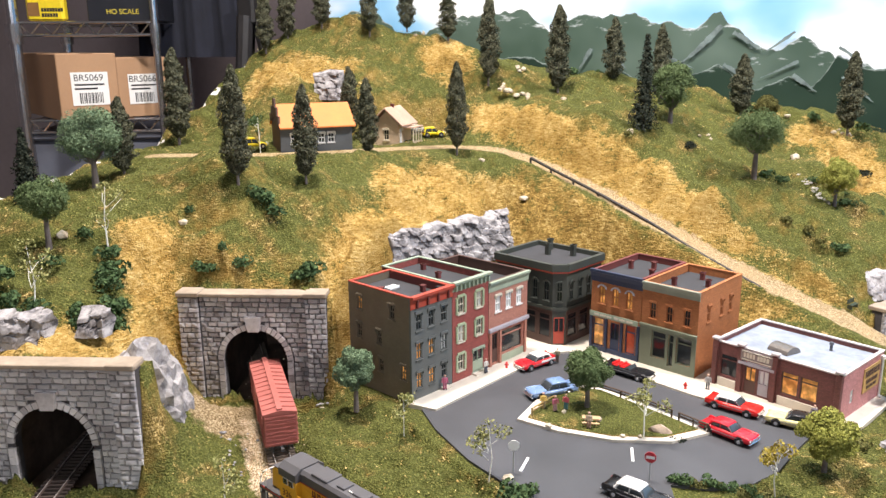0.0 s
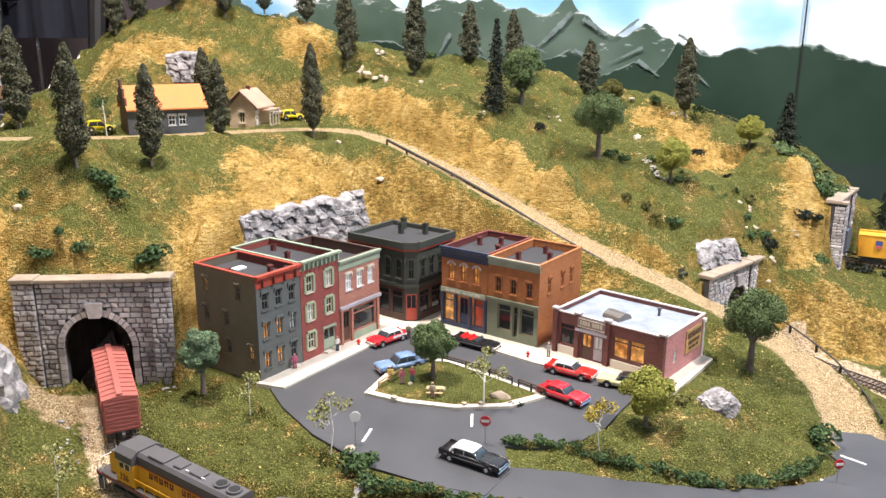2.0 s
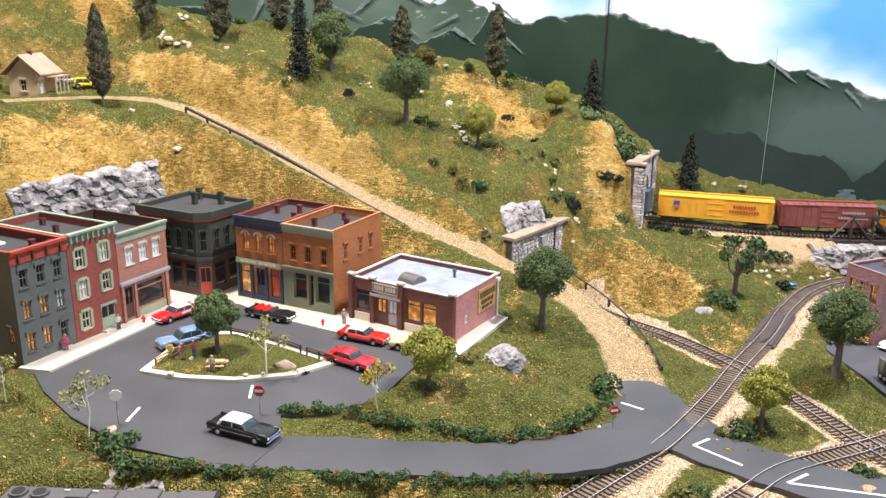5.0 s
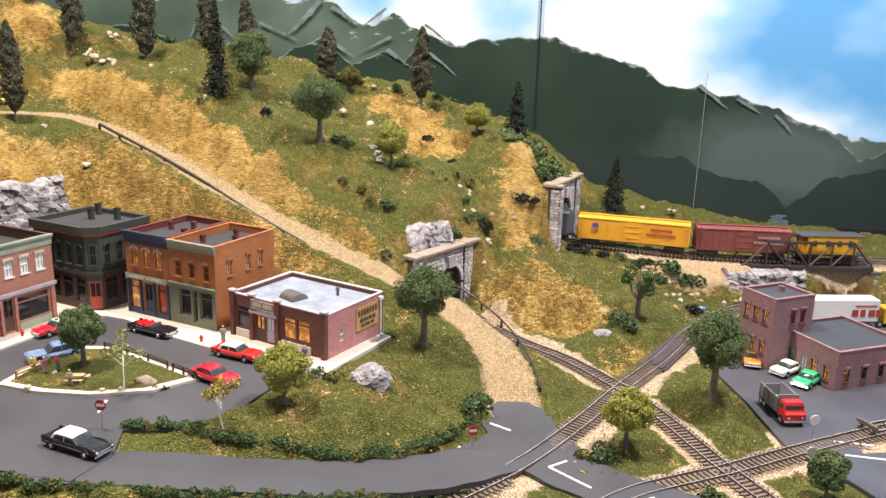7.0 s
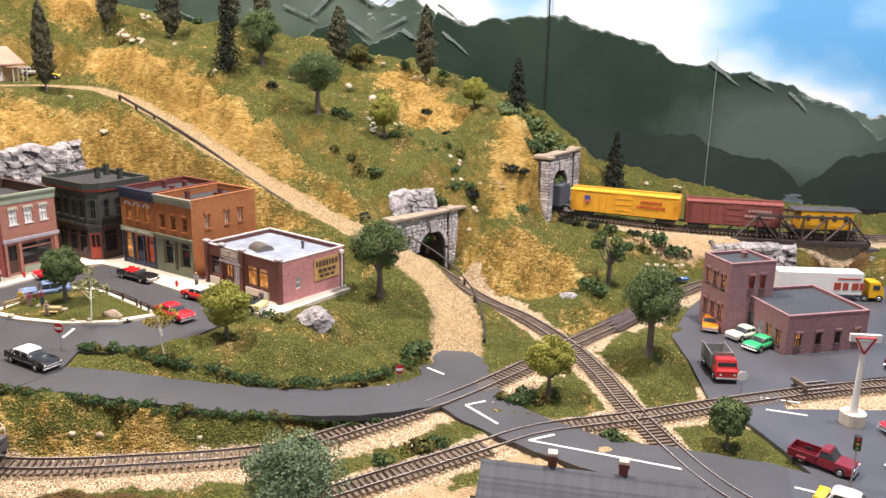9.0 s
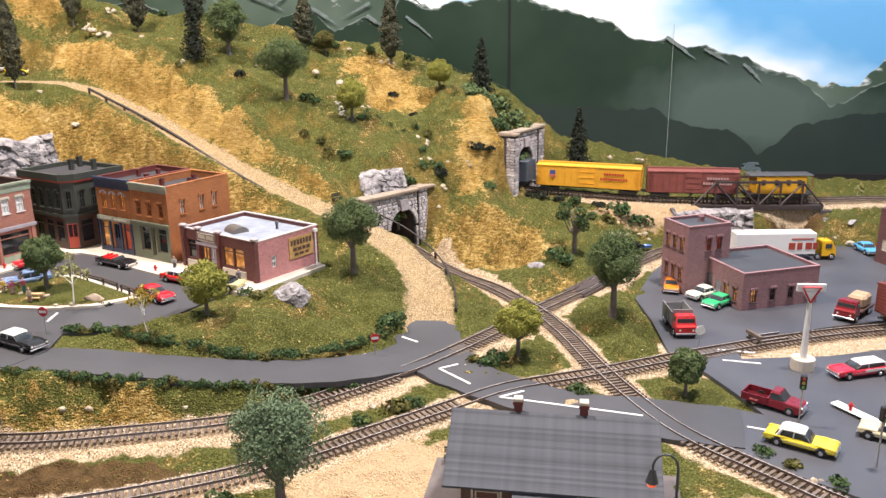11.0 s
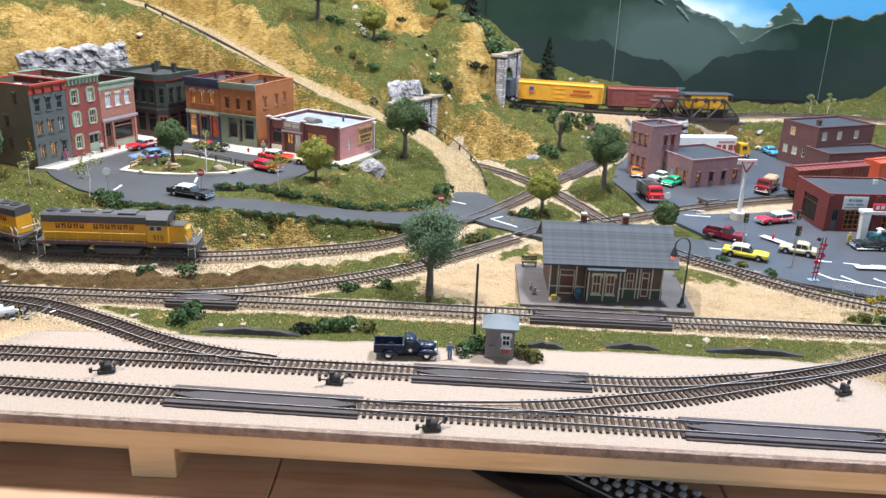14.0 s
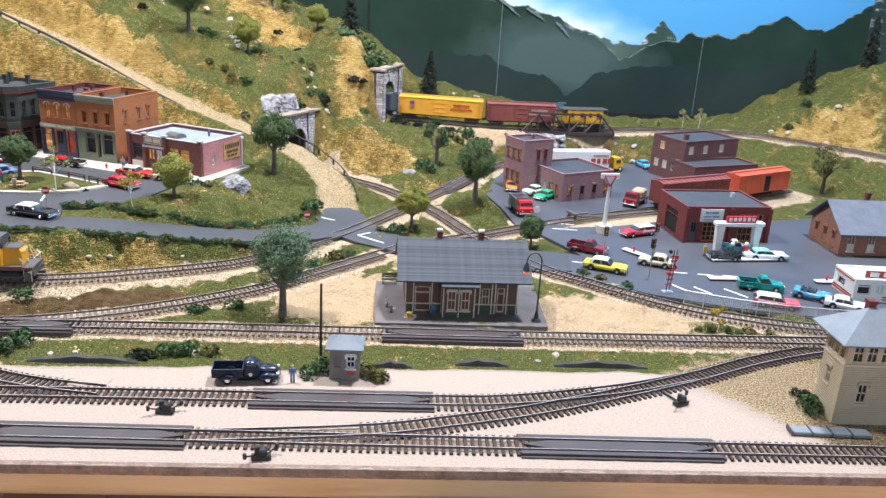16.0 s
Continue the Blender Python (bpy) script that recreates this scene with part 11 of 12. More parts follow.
def diesel(m, label, number):
    """A four-axle road switcher: short hood towards +x."""
    th = thing("diesel_locomotive", label, "locomotive", m, "locomotives")
    L, w = 0.196, 0.0300
    boxed("frame", (L, 0.034, 0.0040), (0, 0, 0.0130), HARBOR_GREY, th)
    for s in (-1, 1):
        boxed("sill_stripe", (L * 0.97, 0.0006, 0.0010), (0, s * 0.0172, 0.0158), RED_STRIPE, th)
        boxed("walkway", (L * 0.90, 0.0050, 0.0010), (0, s * 0.0150, 0.0170), HARBOR_GREY, th)
    # long hood
    bm = bmesh.new()
    add_box(bm, (0.128, 0.0225, 0.0225), (-0.026, 0, 0.0172))
    hood = part("long_hood", bm, UP_YELLOW, th)
    bm = bmesh.new()
    add_profile(bm, [(-0.01125, 0), (0.01125, 0), (0.01125, 0.0085), (0.0085, 0.0112), (-0.0085, 0.0112), (-0.01125, 0.0085)], -0.0901, 0.0381, Matrix.Translation((0, 0, 0.0397)) @ Matrix.Rotation(radians(-90), 4, "Z"))
    part("hood_top", bm, HARBOR_GREY, th)
    for k in range(9):
        for s in (-1, 1):
            boxed("hood_door", (0.0115, 0.0004, 0.016), (-0.080 + k * 0.0135, s * 0.0113, 0.0185), UP_YELLOW, hood)
    for s in (-1, 1):
        boxed("red_line", (0.128, 0.0004, 0.0008), (-0.026, s * 0.0115, 0.0394), RED_STRIPE, hood)
    for x in (-0.080, -0.064):
        bm = bmesh.new()
        add_cyl(bm, 0.0070, 0.0066, (x, 0, 0.0505), (x, 0, 0.0530), 18)
        fan = part("fan_housing", bm, HARBOR_GREY, th)
        bm = bmesh.new()
        add_cyl(bm, 0.0048, 0.0048, (x, 0, 0.0530), (x, 0, 0.0534), 14)
        part("fan_grille", bm, BLACK, fan)
    for x, sx, sy in ((-0.035, 0.016, 0.010), (-0.012, 0.010, 0.012), (0.014, 0.022, 0.018)):
        boxed("hatch", (sx, sy, 0.0022), (x, 0, 0.0506), HARBOR_GREY, th, bevel=0.0005)
    for x in (-0.045, -0.024):
        boxed("lift_ring", (0.004, 0.0012, 0.0012), (x, 0.004, 0.0512), HANDRAIL, th)
    # cab
    bm = bmesh.new()
    add_box(bm, (0.026, 0.0330, 0.0225), (0.052, 0, 0.0172), bevel=0.0005)
    cab = part("cab", bm, UP_YELLOW, th)
    bm = bmesh.new()
    add_profile(bm, [(-0.0165, 0), (0.0165, 0), (0.0165, 0.0075), (0.010, 0.0120), (-0.010, 0.0120), (-0.0165, 0.0075)], 0.0389, 0.0651, Matrix.Translation((0, 0, 0.0397)) @ Matrix.Rotation(radians(-90), 4, "Z"))
    part("cab_roof", bm, HARBOR_GREY, th)
    for s in (-1, 1):
        for x in (0.046, 0.0545):
            wd = boxed("window", (0.0070, 0.0006, 0.0062), (x, s * 0.0167, 0.0335), HANDRAIL, cab)
            boxed("pane", (0.0058, 0.0004, 0.0050), (x, s * 0.0171, 0.0341), GLASS_DARK, wd)
        boxed("windscreen", (0.0006, 0.0055, 0.0062), (0.0653, s * 0.0115, 0.0385), GLASS_DARK, cab)
    # short hood
    bm = bmesh.new()
    hull(bm, [(0.065, 0.0172), (0.065, 0.0385), (0.082, 0.0375), (0.0855, 0.0340), (0.0855, 0.0172)], 0.0105, 0.0008, 0.0006)
    nose = part("short_hood", bm, UP_YELLOW, th)
    boxed("nose_top", (0.0185, 0.0190, 0.0006), (0.0745, 0, 0.0382), HARBOR_GREY, nose)
    bm = bmesh.new()
    for s in (-1, 1):
        add_cyl(bm, 0.0013, 0.0013, (0.0850, s * 0.002, 0.0330), (0.0862, s * 0.002, 0.0330), 8)
    part("headlight", bm, LAMP_WHITE, nose)
    # handrails
    for s in (-1, 1):
        for k in range(10):
            x = -0.086 + k * 0.0135
            boxed("stanchion", (0.0007, 0.0007, 0.0120), (x, s * 0.0172, 0.0170), UP_YELLOW, th)
        bm = bmesh.new()
        add_cyl(bm, 0.0004, 0.0004, (-0.088, s * 0.0172, 0.0290), (0.038, s * 0.0172, 0.0290), 5)
        part("handrail", bm, UP_YELLOW, th)
        for e in (-1, 1):
            for dx in (0.0, 0.008):
                bm = bmesh.new()
                x = e * (L / 2 - 0.002 - dx)
                add_cyl(bm, 0.0006, 0.0006, (x, s * 0.0165, 0.0030), (x, s * 0.0165, 0.0270), 5)
                add_cyl(bm, 0.0006, 0.0006, (x, s * 0.0165, 0.0270), (x - e * 0.003, s * 0.0165, 0.0320), 5)
                part("grab_rail", bm, HANDRAIL, th)
            st = boxed("steps", (0.0080, 0.0030, 0.0100), (e * (L / 2 - 0.006), s * 0.0155, 0.0030), HARBOR_GREY, th)
    for e in (-1, 1):
        boxed("end_plate", (0.0014, 0.032, 0.0060), (e * (L / 2), 0, 0.0090), HARBOR_GREY, th)
        boxed("coupler", (0.0080, 0.0030, 0.0030), (e * (L / 2 + 0.004), 0, 0.0080), TRUCK_M, th)
        bm = bmesh.new()
        add_cyl(bm, 0.0005, 0.0005, (e * (L / 2 + 0.001), -0.012, 0.027), (e * (L / 2 + 0.001), 0.012, 0.027), 5)
        part("handrail", bm, HANDRAIL, th)
    bm = bmesh.new()
    hull(bm, [(-0.030, 0.0125), (-0.026, 0.0045), (0.026, 0.0045), (0.030, 0.0125)], 0.0155, 0.0, 0.001)
    part("fuel_tank", bm, TRUCK_M, th)
    for x in (-0.064, 0.060):
        bogie(th, x, 2, 0.030)
    # block lettering on the hood, number on the cab
    for s in (-1, 1):
        bm = bmesh.new()
        spans = [(k, 0.0048) for k in range(5)] + [(k + 6.3, 0.0048) for k in range(7)]
        for k, ww in spans:
            at = s * (-0.072 + k * 0.0073)
            add_box(bm, (0.0015, 0.0003, 0.0058), (at, s * -0.0119, 0.0325))
            add_box(bm, (0.0046, 0.0003, 0.0015), (at + s * 0.0016, s * -0.0121, 0.0368 if int(k) % 2 else 0.0325))
            add_box(bm, (0.0015, 0.0003, 0.0058), (at + s * 0.0033, s * -0.0119, 0.0325))
        if s < 0:
            bmesh.ops.transform(bm, matrix=Matrix.Translation((-0.052, 0, 0)), verts=bm.verts[:])
        part("lettering", bm, LETTER_DARK, hood)
        num = part("number", text_mesh("number", number, 0.0095, LETTER_DARK), None, cab)
        num.matrix_basis = pose(0.0525, s * -0.0171, 0.0215, 90, 0, 0 if s > 0 else 180)
    # the body rides high over its bogies
    for o in th.children:
        if o.name.split(".")[0] in LIFTED:
            o.location.z += 0.0034
    return th


diesel(pose(-0.122, 0.5300, 0.0153, 0, 0, 1.5), "yellow and grey diesel locomotive with red lettering", "315")
diesel(pose(-0.320, 0.5585, 0.0205, 0, 0, 157.5), "second yellow and grey diesel, coupled back to back", "336")


def truss_bridge():
    (a, _), (b, _) = at_track("upper", 0.700), at_track("upper", 0.915)
    L = math.dist(a, b)
    th = thing("railway_bridge", "dark steel truss bridge carrying the upper track", "bridge", pose((a[0] + b[0]) / 2, (a[1] + b[1]) / 2, a[2] - 0.004, 0, 0, math.degrees(math.atan2(b[1] - a[1], b[0] - a[0]))))
    steel = paint("bridge_steel", (0.055, 0.040, 0.038), 0.6, vary=0.3)
    n, hh = 6, 0.040
    p = L / n
    boxed("deck", (L, 0.050, 0.0024), (0, 0, -0.0045), steel, th)
    for s in (-1, 1):
        y = s * 0.026
        boxed("bottom_chord", (L, 0.003, 0.007), (0, y, -0.009), steel, th)
        boxed("top_chord", (L - 2 * p, 0.003, 0.004), (0, y, hh - 0.004), steel, th)
        for k in range(1, n):
            boxed("post", (0.0024, 0.0026, hh + 0.004), (-L / 2 + k * p, y, -0.004), steel, th)
        for k in range(n):
            x0 = -L / 2 + k * p
            up = k < n / 2
            z0, z1 = (-0.003, hh - 0.003) if up else (hh - 0.003, -0.003)
            if k not in (0, n - 1):
                z0, z1 = z1, z0
            bm = bmesh.new()
            add_cyl(bm, 0.0017, 0.0017, (x0, y, z0), (x0 + p, y, z1), 4)
            part("diagonal", bm, steel, th)
    for k in range(1, n):
        boxed("cross_beam", (0.002, 0.052, 0.0024), (-L / 2 + k * p, 0, hh - 0.003), steel, th)
    for e in (-1, 1):
        boxed("abutment", (0.018, 0.060, 0.062), (e * (L / 2 + 0.004), 0, -0.072), MORTAR, th)


truss_bridge()


# ---------------------------------------------------------------- street furniture and small things
def figure(x, y, z, top, legs, deg=0, h=0.0195, sit=False):
    """A painted model figure, one simple mesh."""
    bm = bmesh.new()
    lift = -0.004 if sit else 0
    add_box(bm, (0.0044, 0.0030, h * 0.32), (0, 0, h * 0.46 + lift), bevel=0.0008)
    for s in (-1, 1):
        if sit:
            add_box(bm, (0.0018, 0.0070, 0.0020), (s * 0.0012, -0.003, h * 0.42 + lift), bevel=0.0004)
        add_box(bm, (0.0019, 0.0022, h * 0.47), (s * 0.0012, -0.006 if sit else 0, lift * 0 if not sit else -0.0005), bevel=0.0004)
        add_cyl(bm, 0.0008, 0.0006, (s * 0.0026, 0, h * 0.76 + lift), (s * 0.0034, -0.0012, h * 0.48 + lift), 6)
    bmesh.ops.create_icosphere(bm, subdivisions=1, radius=0.0016, matrix=Matrix.Translation((0, 0, h * 0.90 + lift)))
    m, nt, b = nodes_of("figure_paint")
    co = object_coord(nt)
    sep = nt.nodes.new("ShaderNodeSeparateXYZ")
    link(nt, co, sep.inputs[0])
    r = ramp(nt, mathed(nt, "DIVIDE", sep.outputs[2], h), [(0.0, (0.03, 0.02, 0.02)), (0.07, legs), (0.46, top), (0.80, (0.52, 0.32, 0.24))])
    r.color_ramp.interpolation = "CONSTANT"
    link(nt, r.outputs[0], b.inputs["Base Color"])
    me = mesh_of("figurine", bm, m)
    ob = new("figurine", me)
    ob.matrix_basis = pose(x, y, z, 0, 0, deg)
    return tagged(ob, "tiny painted plastic figurine, plain moulded shape", "figurine", "figurines")


PV = 0.0601
for x, y, z, t, l, d, s in ((-0.312, 0.803, PV, (0.45, 0.10, 0.18), (0.35, 0.08, 0.14), 30, False), (-0.283, 0.866, PV, (0.60, 0.58, 0.55), (0.05, 0.06, 0.09), 60, False), (-0.029, 0.909, PV, (0.30, 0.29, 0.28), (0.10, 0.10, 0.11), 10, False), (0.080, 0.862, PV, (0.20, 0.18, 0.22), (0.14, 0.13, 0.16), 0, False),
                            (-0.193, 0.792, 0.0613, (0.62, 0.42, 0.10), (0.30, 0.24, 0.16), 20, False), (-0.169, 0.797, 0.0613, (0.55, 0.10, 0.14), (0.08, 0.22, 0.26), -10, False), (-0.179, 0.789, 0.0613, (0.55, 0.16, 0.22), (0.50, 0.30, 0.30), 40, False), (-0.137, 0.762, 0.0613, (0.45, 0.36, 0.26), (0.30, 0.18, 0.14), 0, False),
                            (0.292, 0.312, 0.0003, (0.12, 0.18, 0.32), (0.10, 0.15, 0.28), 10, False), (0.4395, 0.462, 0.0047, (0.06, 0.14, 0.24), (0.05, 0.10, 0.18), 0, False), (0.386, 0.478, 0.0047, (0.28, 0.28, 0.30), (0.22, 0.22, 0.24), 70, True), (0.868, 0.706, LT, (0.60, 0.45, 0.08), (0.55, 0.40, 0.08), 0, False), (-0.21, 0.93, PV, (0.25, 0.22, 0.14), (0.15, 0.14, 0.12), 0, False)):
    figure(x, y, z, t, l, d, sit=s)

HYDRANT = paint("hydrant_red", (0.55, 0.03, 0.03), 0.4)
for x, y, z in ((-0.264, 0.890, PV), (-0.053, 0.902, PV), (0.758, 0.705, 0.0081), (1.003, 0.602, 0.0081)):
    th = thing("fire_hydrant", "small red fire hydrant at the kerb", "fire hydrant", pose(x, y, z), "fire hydrants")
    bm = bmesh.new()
    add_cyl(bm, 0.0017, 0.0015, (0, 0, 0), (0, 0, 0.0062), 10)
    part("barrel", bm, HYDRANT, th)
    bm = bmesh.new()
    add_cyl(bm, 0.0019, 0.0007, (0, 0, 0.0060), (0, 0, 0.0082), 10)
    part("cap", bm, HYDRANT, th)
    bm = bmesh.new()
    add_cyl(bm, 0.0009, 0.0009, (-0.0028, 0, 0.0044), (0.0028, 0, 0.0044), 8)
    part("nozzle", bm, HYDRANT, th)

POST = paint("sign_post", (0.42, 0.42, 0.42), 0.5, 0.4)
SIGN_RED = paint("stop_red", (0.50, 0.02, 0.03), 0.45)


def road_sign(x, y, z, h, r, face, label, deg, band=None):
    th = thing("road_sign", label, "road sign", pose(x, y, z, 0, 0, deg), "road signs")
    bm = bmesh.new()
    add_cyl(bm, 0.0007, 0.0007, (0, 0, -0.003), (0, 0, h), 7)
    part("post", bm, POST, th)
    bm = bmesh.new()
    bmesh.ops.create_cone(bm, cap_ends=True, segments=8, radius1=r, radius2=r, depth=0.0008, matrix=Matrix.Translation((0, -0.0010, h - r * 0.6)) @ Matrix.Rotation(radians(90), 4, "X") @ Matrix.Rotation(radians(22.5), 4, "Z"))
    s = part("plate", bm, face, th)
    if band is not None:
        boxed("band", (r * 1.45, 0.0003, r * 0.5), (0, -0.0016, h - r * 0.85), band, s)


road_sign(-0.066, 0.686, 0.056, 0.0290, 0.0055, SIGN_RED, "red octagonal stop sign on a thin post", 0, WHITE)
road_sign(-0.187, 0.657, 0.056, 0.0330, 0.0055, WHITE, "blank back of a round white road sign", 20)
road_sign(0.272, 0.779, 0.006, 0.0270, 0.0055, SIGN_RED, "red stop sign at the foot of the lane", 20, WHITE)
road_sign(0.640, 0.858, LT, 0.0240, 0.0060, WHITE, "round white crossing sign on a post", 10)
road_sign(0.610, 0.785, LT, 0.0240, 0.0055, WHITE, "white sign beside the crossing", 10)


def rail_fence(line, label, posts, h, material, z_of, rails=(0.55, 0.95)):
    th = thing("fence", label, "fence")
    pts = smooth_line([(x, y, 0) for x, y in line], 0.004)
    idx = np.linspace(0, len(pts) - 1, posts).astype(int)
    tops = []
    for i in idx:
        x, y = pts[i][:2]
        z = z_of(x, y)
        boxed("post", (0.0018, 0.0018, h + 0.003), (x, y, z - 0.003), material, th)
        tops.append((x, y, z))
    for a, b in zip(tops, tops[1:]):
        for f in rails:
            bm = bmesh.new()
            add_cyl(bm, 0.0010, 0.0010, (a[0], a[1], a[2] + h * f), (b[0], b[1], b[2] + h * f), 5)
            part("rail", bm, material, th)


FENCE = paint("fence_brown", (0.085, 0.055, 0.035), 0.75)
rail_fence([(-0.150, 0.862), (-0.10, 0.842), (-0.06, 0.820)], "brown rustic rail fence along the island", 4, 0.0085, FENCE, lambda x, y: 0.0612)
rail_fence([(-0.052, 0.815), (-0.022, 0.798)], "short brown rail fence at the island's point", 3, 0.0085, FENCE, lambda x, y: 0.0612)
rail_fence([(-0.200, 0.772), (-0.186, 0.81)], "short yellow-brown rail fence on the island", 3, 0.0085, paint("fence_ochre", (0.36, 0.24, 0.09), 0.75), lambda x, y: 0.0612)


def guard_pipe(line, label, posts, r):
    """A dark handrail on short posts beside the dirt road."""
    th = thing("guard_rail", label, "guard rail")
    dark = paint("guard_dark", (0.030, 0.024, 0.020), 0.6)
    pts = smooth_line(line, 0.01)
    for a, b in zip(pts, pts[1:]):
        bm = bmesh.new()
        add_cyl(bm, r, r, a, b, 6)
        part("rail", bm, dark, th)
    for i in np.linspace(0, len(pts) - 1, posts).astype(int):
        x, y, z = pts[i]
        boxed("post", (0.0030, 0.0030, 0.010), (x, y, z - 0.010), dark, th)


gl = [(-0.338, 1.261), (-0.29, 1.245), (-0.22, 1.222), (-0.14, 1.185), (-0.06, 1.148), (0.021, 1.113)]
guard_pipe([(x, y, z) for (x, y), z in zip(gl, (0.268, 0.250, 0.224, 0.194, 0.160, 0.129))], "long dark guard rail along the dirt road", 10, 0.0025)
g2 = [(0.205, 1.112), (0.245, 1.095), (0.281, 1.067), (0.311, 1.026), (0.329, 0.983), (0.341, 0.949), (0.347, 0.913)]
guard_pipe([(x, y, z) for (x, y), z in zip(g2, (0.092, 0.078, 0.063, 0.050, 0.040, 0.029, 0.020))], "thin dark guard rail beside the track cutting", 7, 0.0012)

# picnic table, bench, lamp, pole, signals
TIMBER = paint("pale_timber", (0.50, 0.34, 0.18), 0.7)
pt_ = thing("picnic_table", "pale timber picnic table with benches on the island", "picnic table", pose(-0.137, 0.772, 0.0614, 0, 0, 10))
boxed("tabletop", (0.018, 0.0075, 0.0010), (0, 0, 0.0072), TIMBER, pt_)
for s in (-1, 1):
    boxed("bench", (0.018, 0.0026, 0.0010), (0, s * 0.0068, 0.0040), TIMBER, pt_)
    boxed("trestle", (0.0012, 0.014, 0.0012), (s * 0.006, 0, 0.0034), TIMBER, pt_)
    for t in (-1, 1):
        boxed("leg", (0.0012, 0.0012, 0.0072), (s * 0.006, t * 0.0030, 0), TIMBER, pt_)
bn = thing("bench", "dark green slatted bench at the end of the depot", "bench", pose(0.392, 0.568, 0.0046, 0, 0, 0))
BENCH = paint("bench_green", (0.035, 0.050, 0.030), 0.6)
for k in range(3):
    boxed("slat", (0.020, 0.0016, 0.0008), (0, -0.003 + k * 0.0022, 0.0055), BENCH, bn)
    boxed("back_slat", (0.020, 0.0007, 0.0016), (0, 0.0035, 0.0070 + k * 0.0022), BENCH, bn)
for s in (-1, 1):
    boxed("leg", (0.0010, 0.0070, 0.0055), (s * 0.0085, 0, 0), BENCH, bn)
bk = thing("crate", "small yellow crate beside the depot wall", "crate", pose(0.4125, 0.464, 0.0046))
boxed("box", (0.0055, 0.0040, 0.0042), (0, 0, 0), paint("crate_yellow", (0.48, 0.36, 0.04), 0.6), bk)
boxed("rim", (0.0062, 0.0047, 0.0008), (0, 0, 0.0042), paint("crate_yellow", (0.48, 0.36, 0.04), 0.6), bk)

lp = thing("station_lamp", "black swan-neck platform lamp with a red glowing shade", "street lamp", pose(0.561, 0.456, 0.0046))
LAMPB = paint("lamp_iron", (0.045, 0.055, 0.060), 0.5)
bm = bmesh.new()
add_cyl(bm, 0.0060, 0.0045, (0, 0, 0), (0, 0, 0.0035), 12)
add_cyl(bm, 0.0030, 0.0018, (0, 0, 0.0035), (0, 0, 0.012), 10)
part("base", bm, LAMPB, lp)
bm = bmesh.new()
add_cyl(bm, 0.0012, 0.0010, (0, 0, 0.010), (0, 0, 0.074), 8)
arc = [(-0.0085 + 0.0085 * math.cos(a), 0, 0.074 + 0.0105 * math.sin(a)) for a in np.linspace(0, math.pi * 1.05, 9)]
for a, b in zip(arc, arc[1:]):
    add_cyl(bm, 0.0009, 0.0009, a, b, 6)
part("post", bm, LAMPB, lp)
bm = bmesh.new()
add_cyl(bm, 0.0046, 0.0018, (-0.0170, 0, 0.0625), (-0.0170, 0, 0.0725), 12)
shade = part("shade", bm, LAMPB, lp)
bm = bmesh.new()
bmesh.ops.create_icosphere(bm, subdivisions=2, radius=0.0036, matrix=Matrix.Translation((-0.0170, 0, 0.0618)))
part("bulb", bm, glow("red_lamp", (1.0, 0.16, 0.06), 2.0), shade)
tp = thing("telegraph_pole", "dark wooden telegraph pole beside the crossing hut", "pole", pose(0.317, 0.349, 0.0))
bm = bmesh.new()
add_cyl(bm, 0.0016, 0.0012, (0, 0, -0.004), (0, 0, 0.089), 8)
part("shaft", bm, BARK_DARK, tp)

ys = thing("pole_sign", "white lollipop pole with a red-edged triangle sign on a concrete drum", "sign", pose(0.741, 0.808, LT, 0, 0, 4))
bm = bmesh.new()
add_cyl(bm, 0.0125, 0.0125, (0, 0, 0), (0, 0, 0.0125), 20)
part("drum", bm, CONCRETE, ys)
bm = bmesh.new()
add_cyl(bm, 0.0038, 0.0022, (0, 0, 0.0125), (0, 0, 0.080), 12)
part("shaft", bm, WHITE, ys)
bm = bmesh.new()
add_profile(bm, [(-0.0075, 0.088), (0.0075, 0.088), (0.0, 0.074)], -0.0016, 0.0016)
add_box(bm, (0.030, 0.0032, 0.0085), (0, 0, 0.0885), bevel=0.0006)
pl = part("sign_plate", bm, WHITE, ys)
bm = bmesh.new()
for (xa_, za_), (xb_, zb_) in (((-0.0095, 0.0935), (0.0095, 0.0935)), ((-0.0095, 0.0935), (0.0, 0.0765)), ((0.0095, 0.0935), (0.0, 0.0765))):
    add_cyl(bm, 0.0010, 0.0010, (xa_, -0.0022, za_), (xb_, -0.0022, zb_), 5)
part("triangle", bm, SIGN_RED, pl)


def traffic_light(x, y, z, h, deg):
    th = thing("traffic_light", "small black traffic light on a thin grey post", "traffic light", pose(x, y, z, 0, 0, deg), "traffic lights")
    bm = bmesh.new()
    add_cyl(bm, 0.0008, 0.0008, (0, 0, -0.003), (0, 0, h), 7)
    part("post", bm, POST, th)
    hd = boxed("head", (0.0058, 0.0050, 0.0135), (0, 0, h - 0.003), BLACK, th, bevel=0.0006)
    for k, c in enumerate(((0.10, 0.35, 0.10), (0.45, 0.32, 0.04), (0.45, 0.04, 0.03))):
        bm = bmesh.new()
        add_cyl(bm, 0.0014, 0.0014, (0, -0.0024, h - 0.0005 + k * 0.0042), (0, -0.0030, h - 0.0005 + k * 0.0042), 8)
        part("lens", bm, paint("lens", c, 0.3), hd)


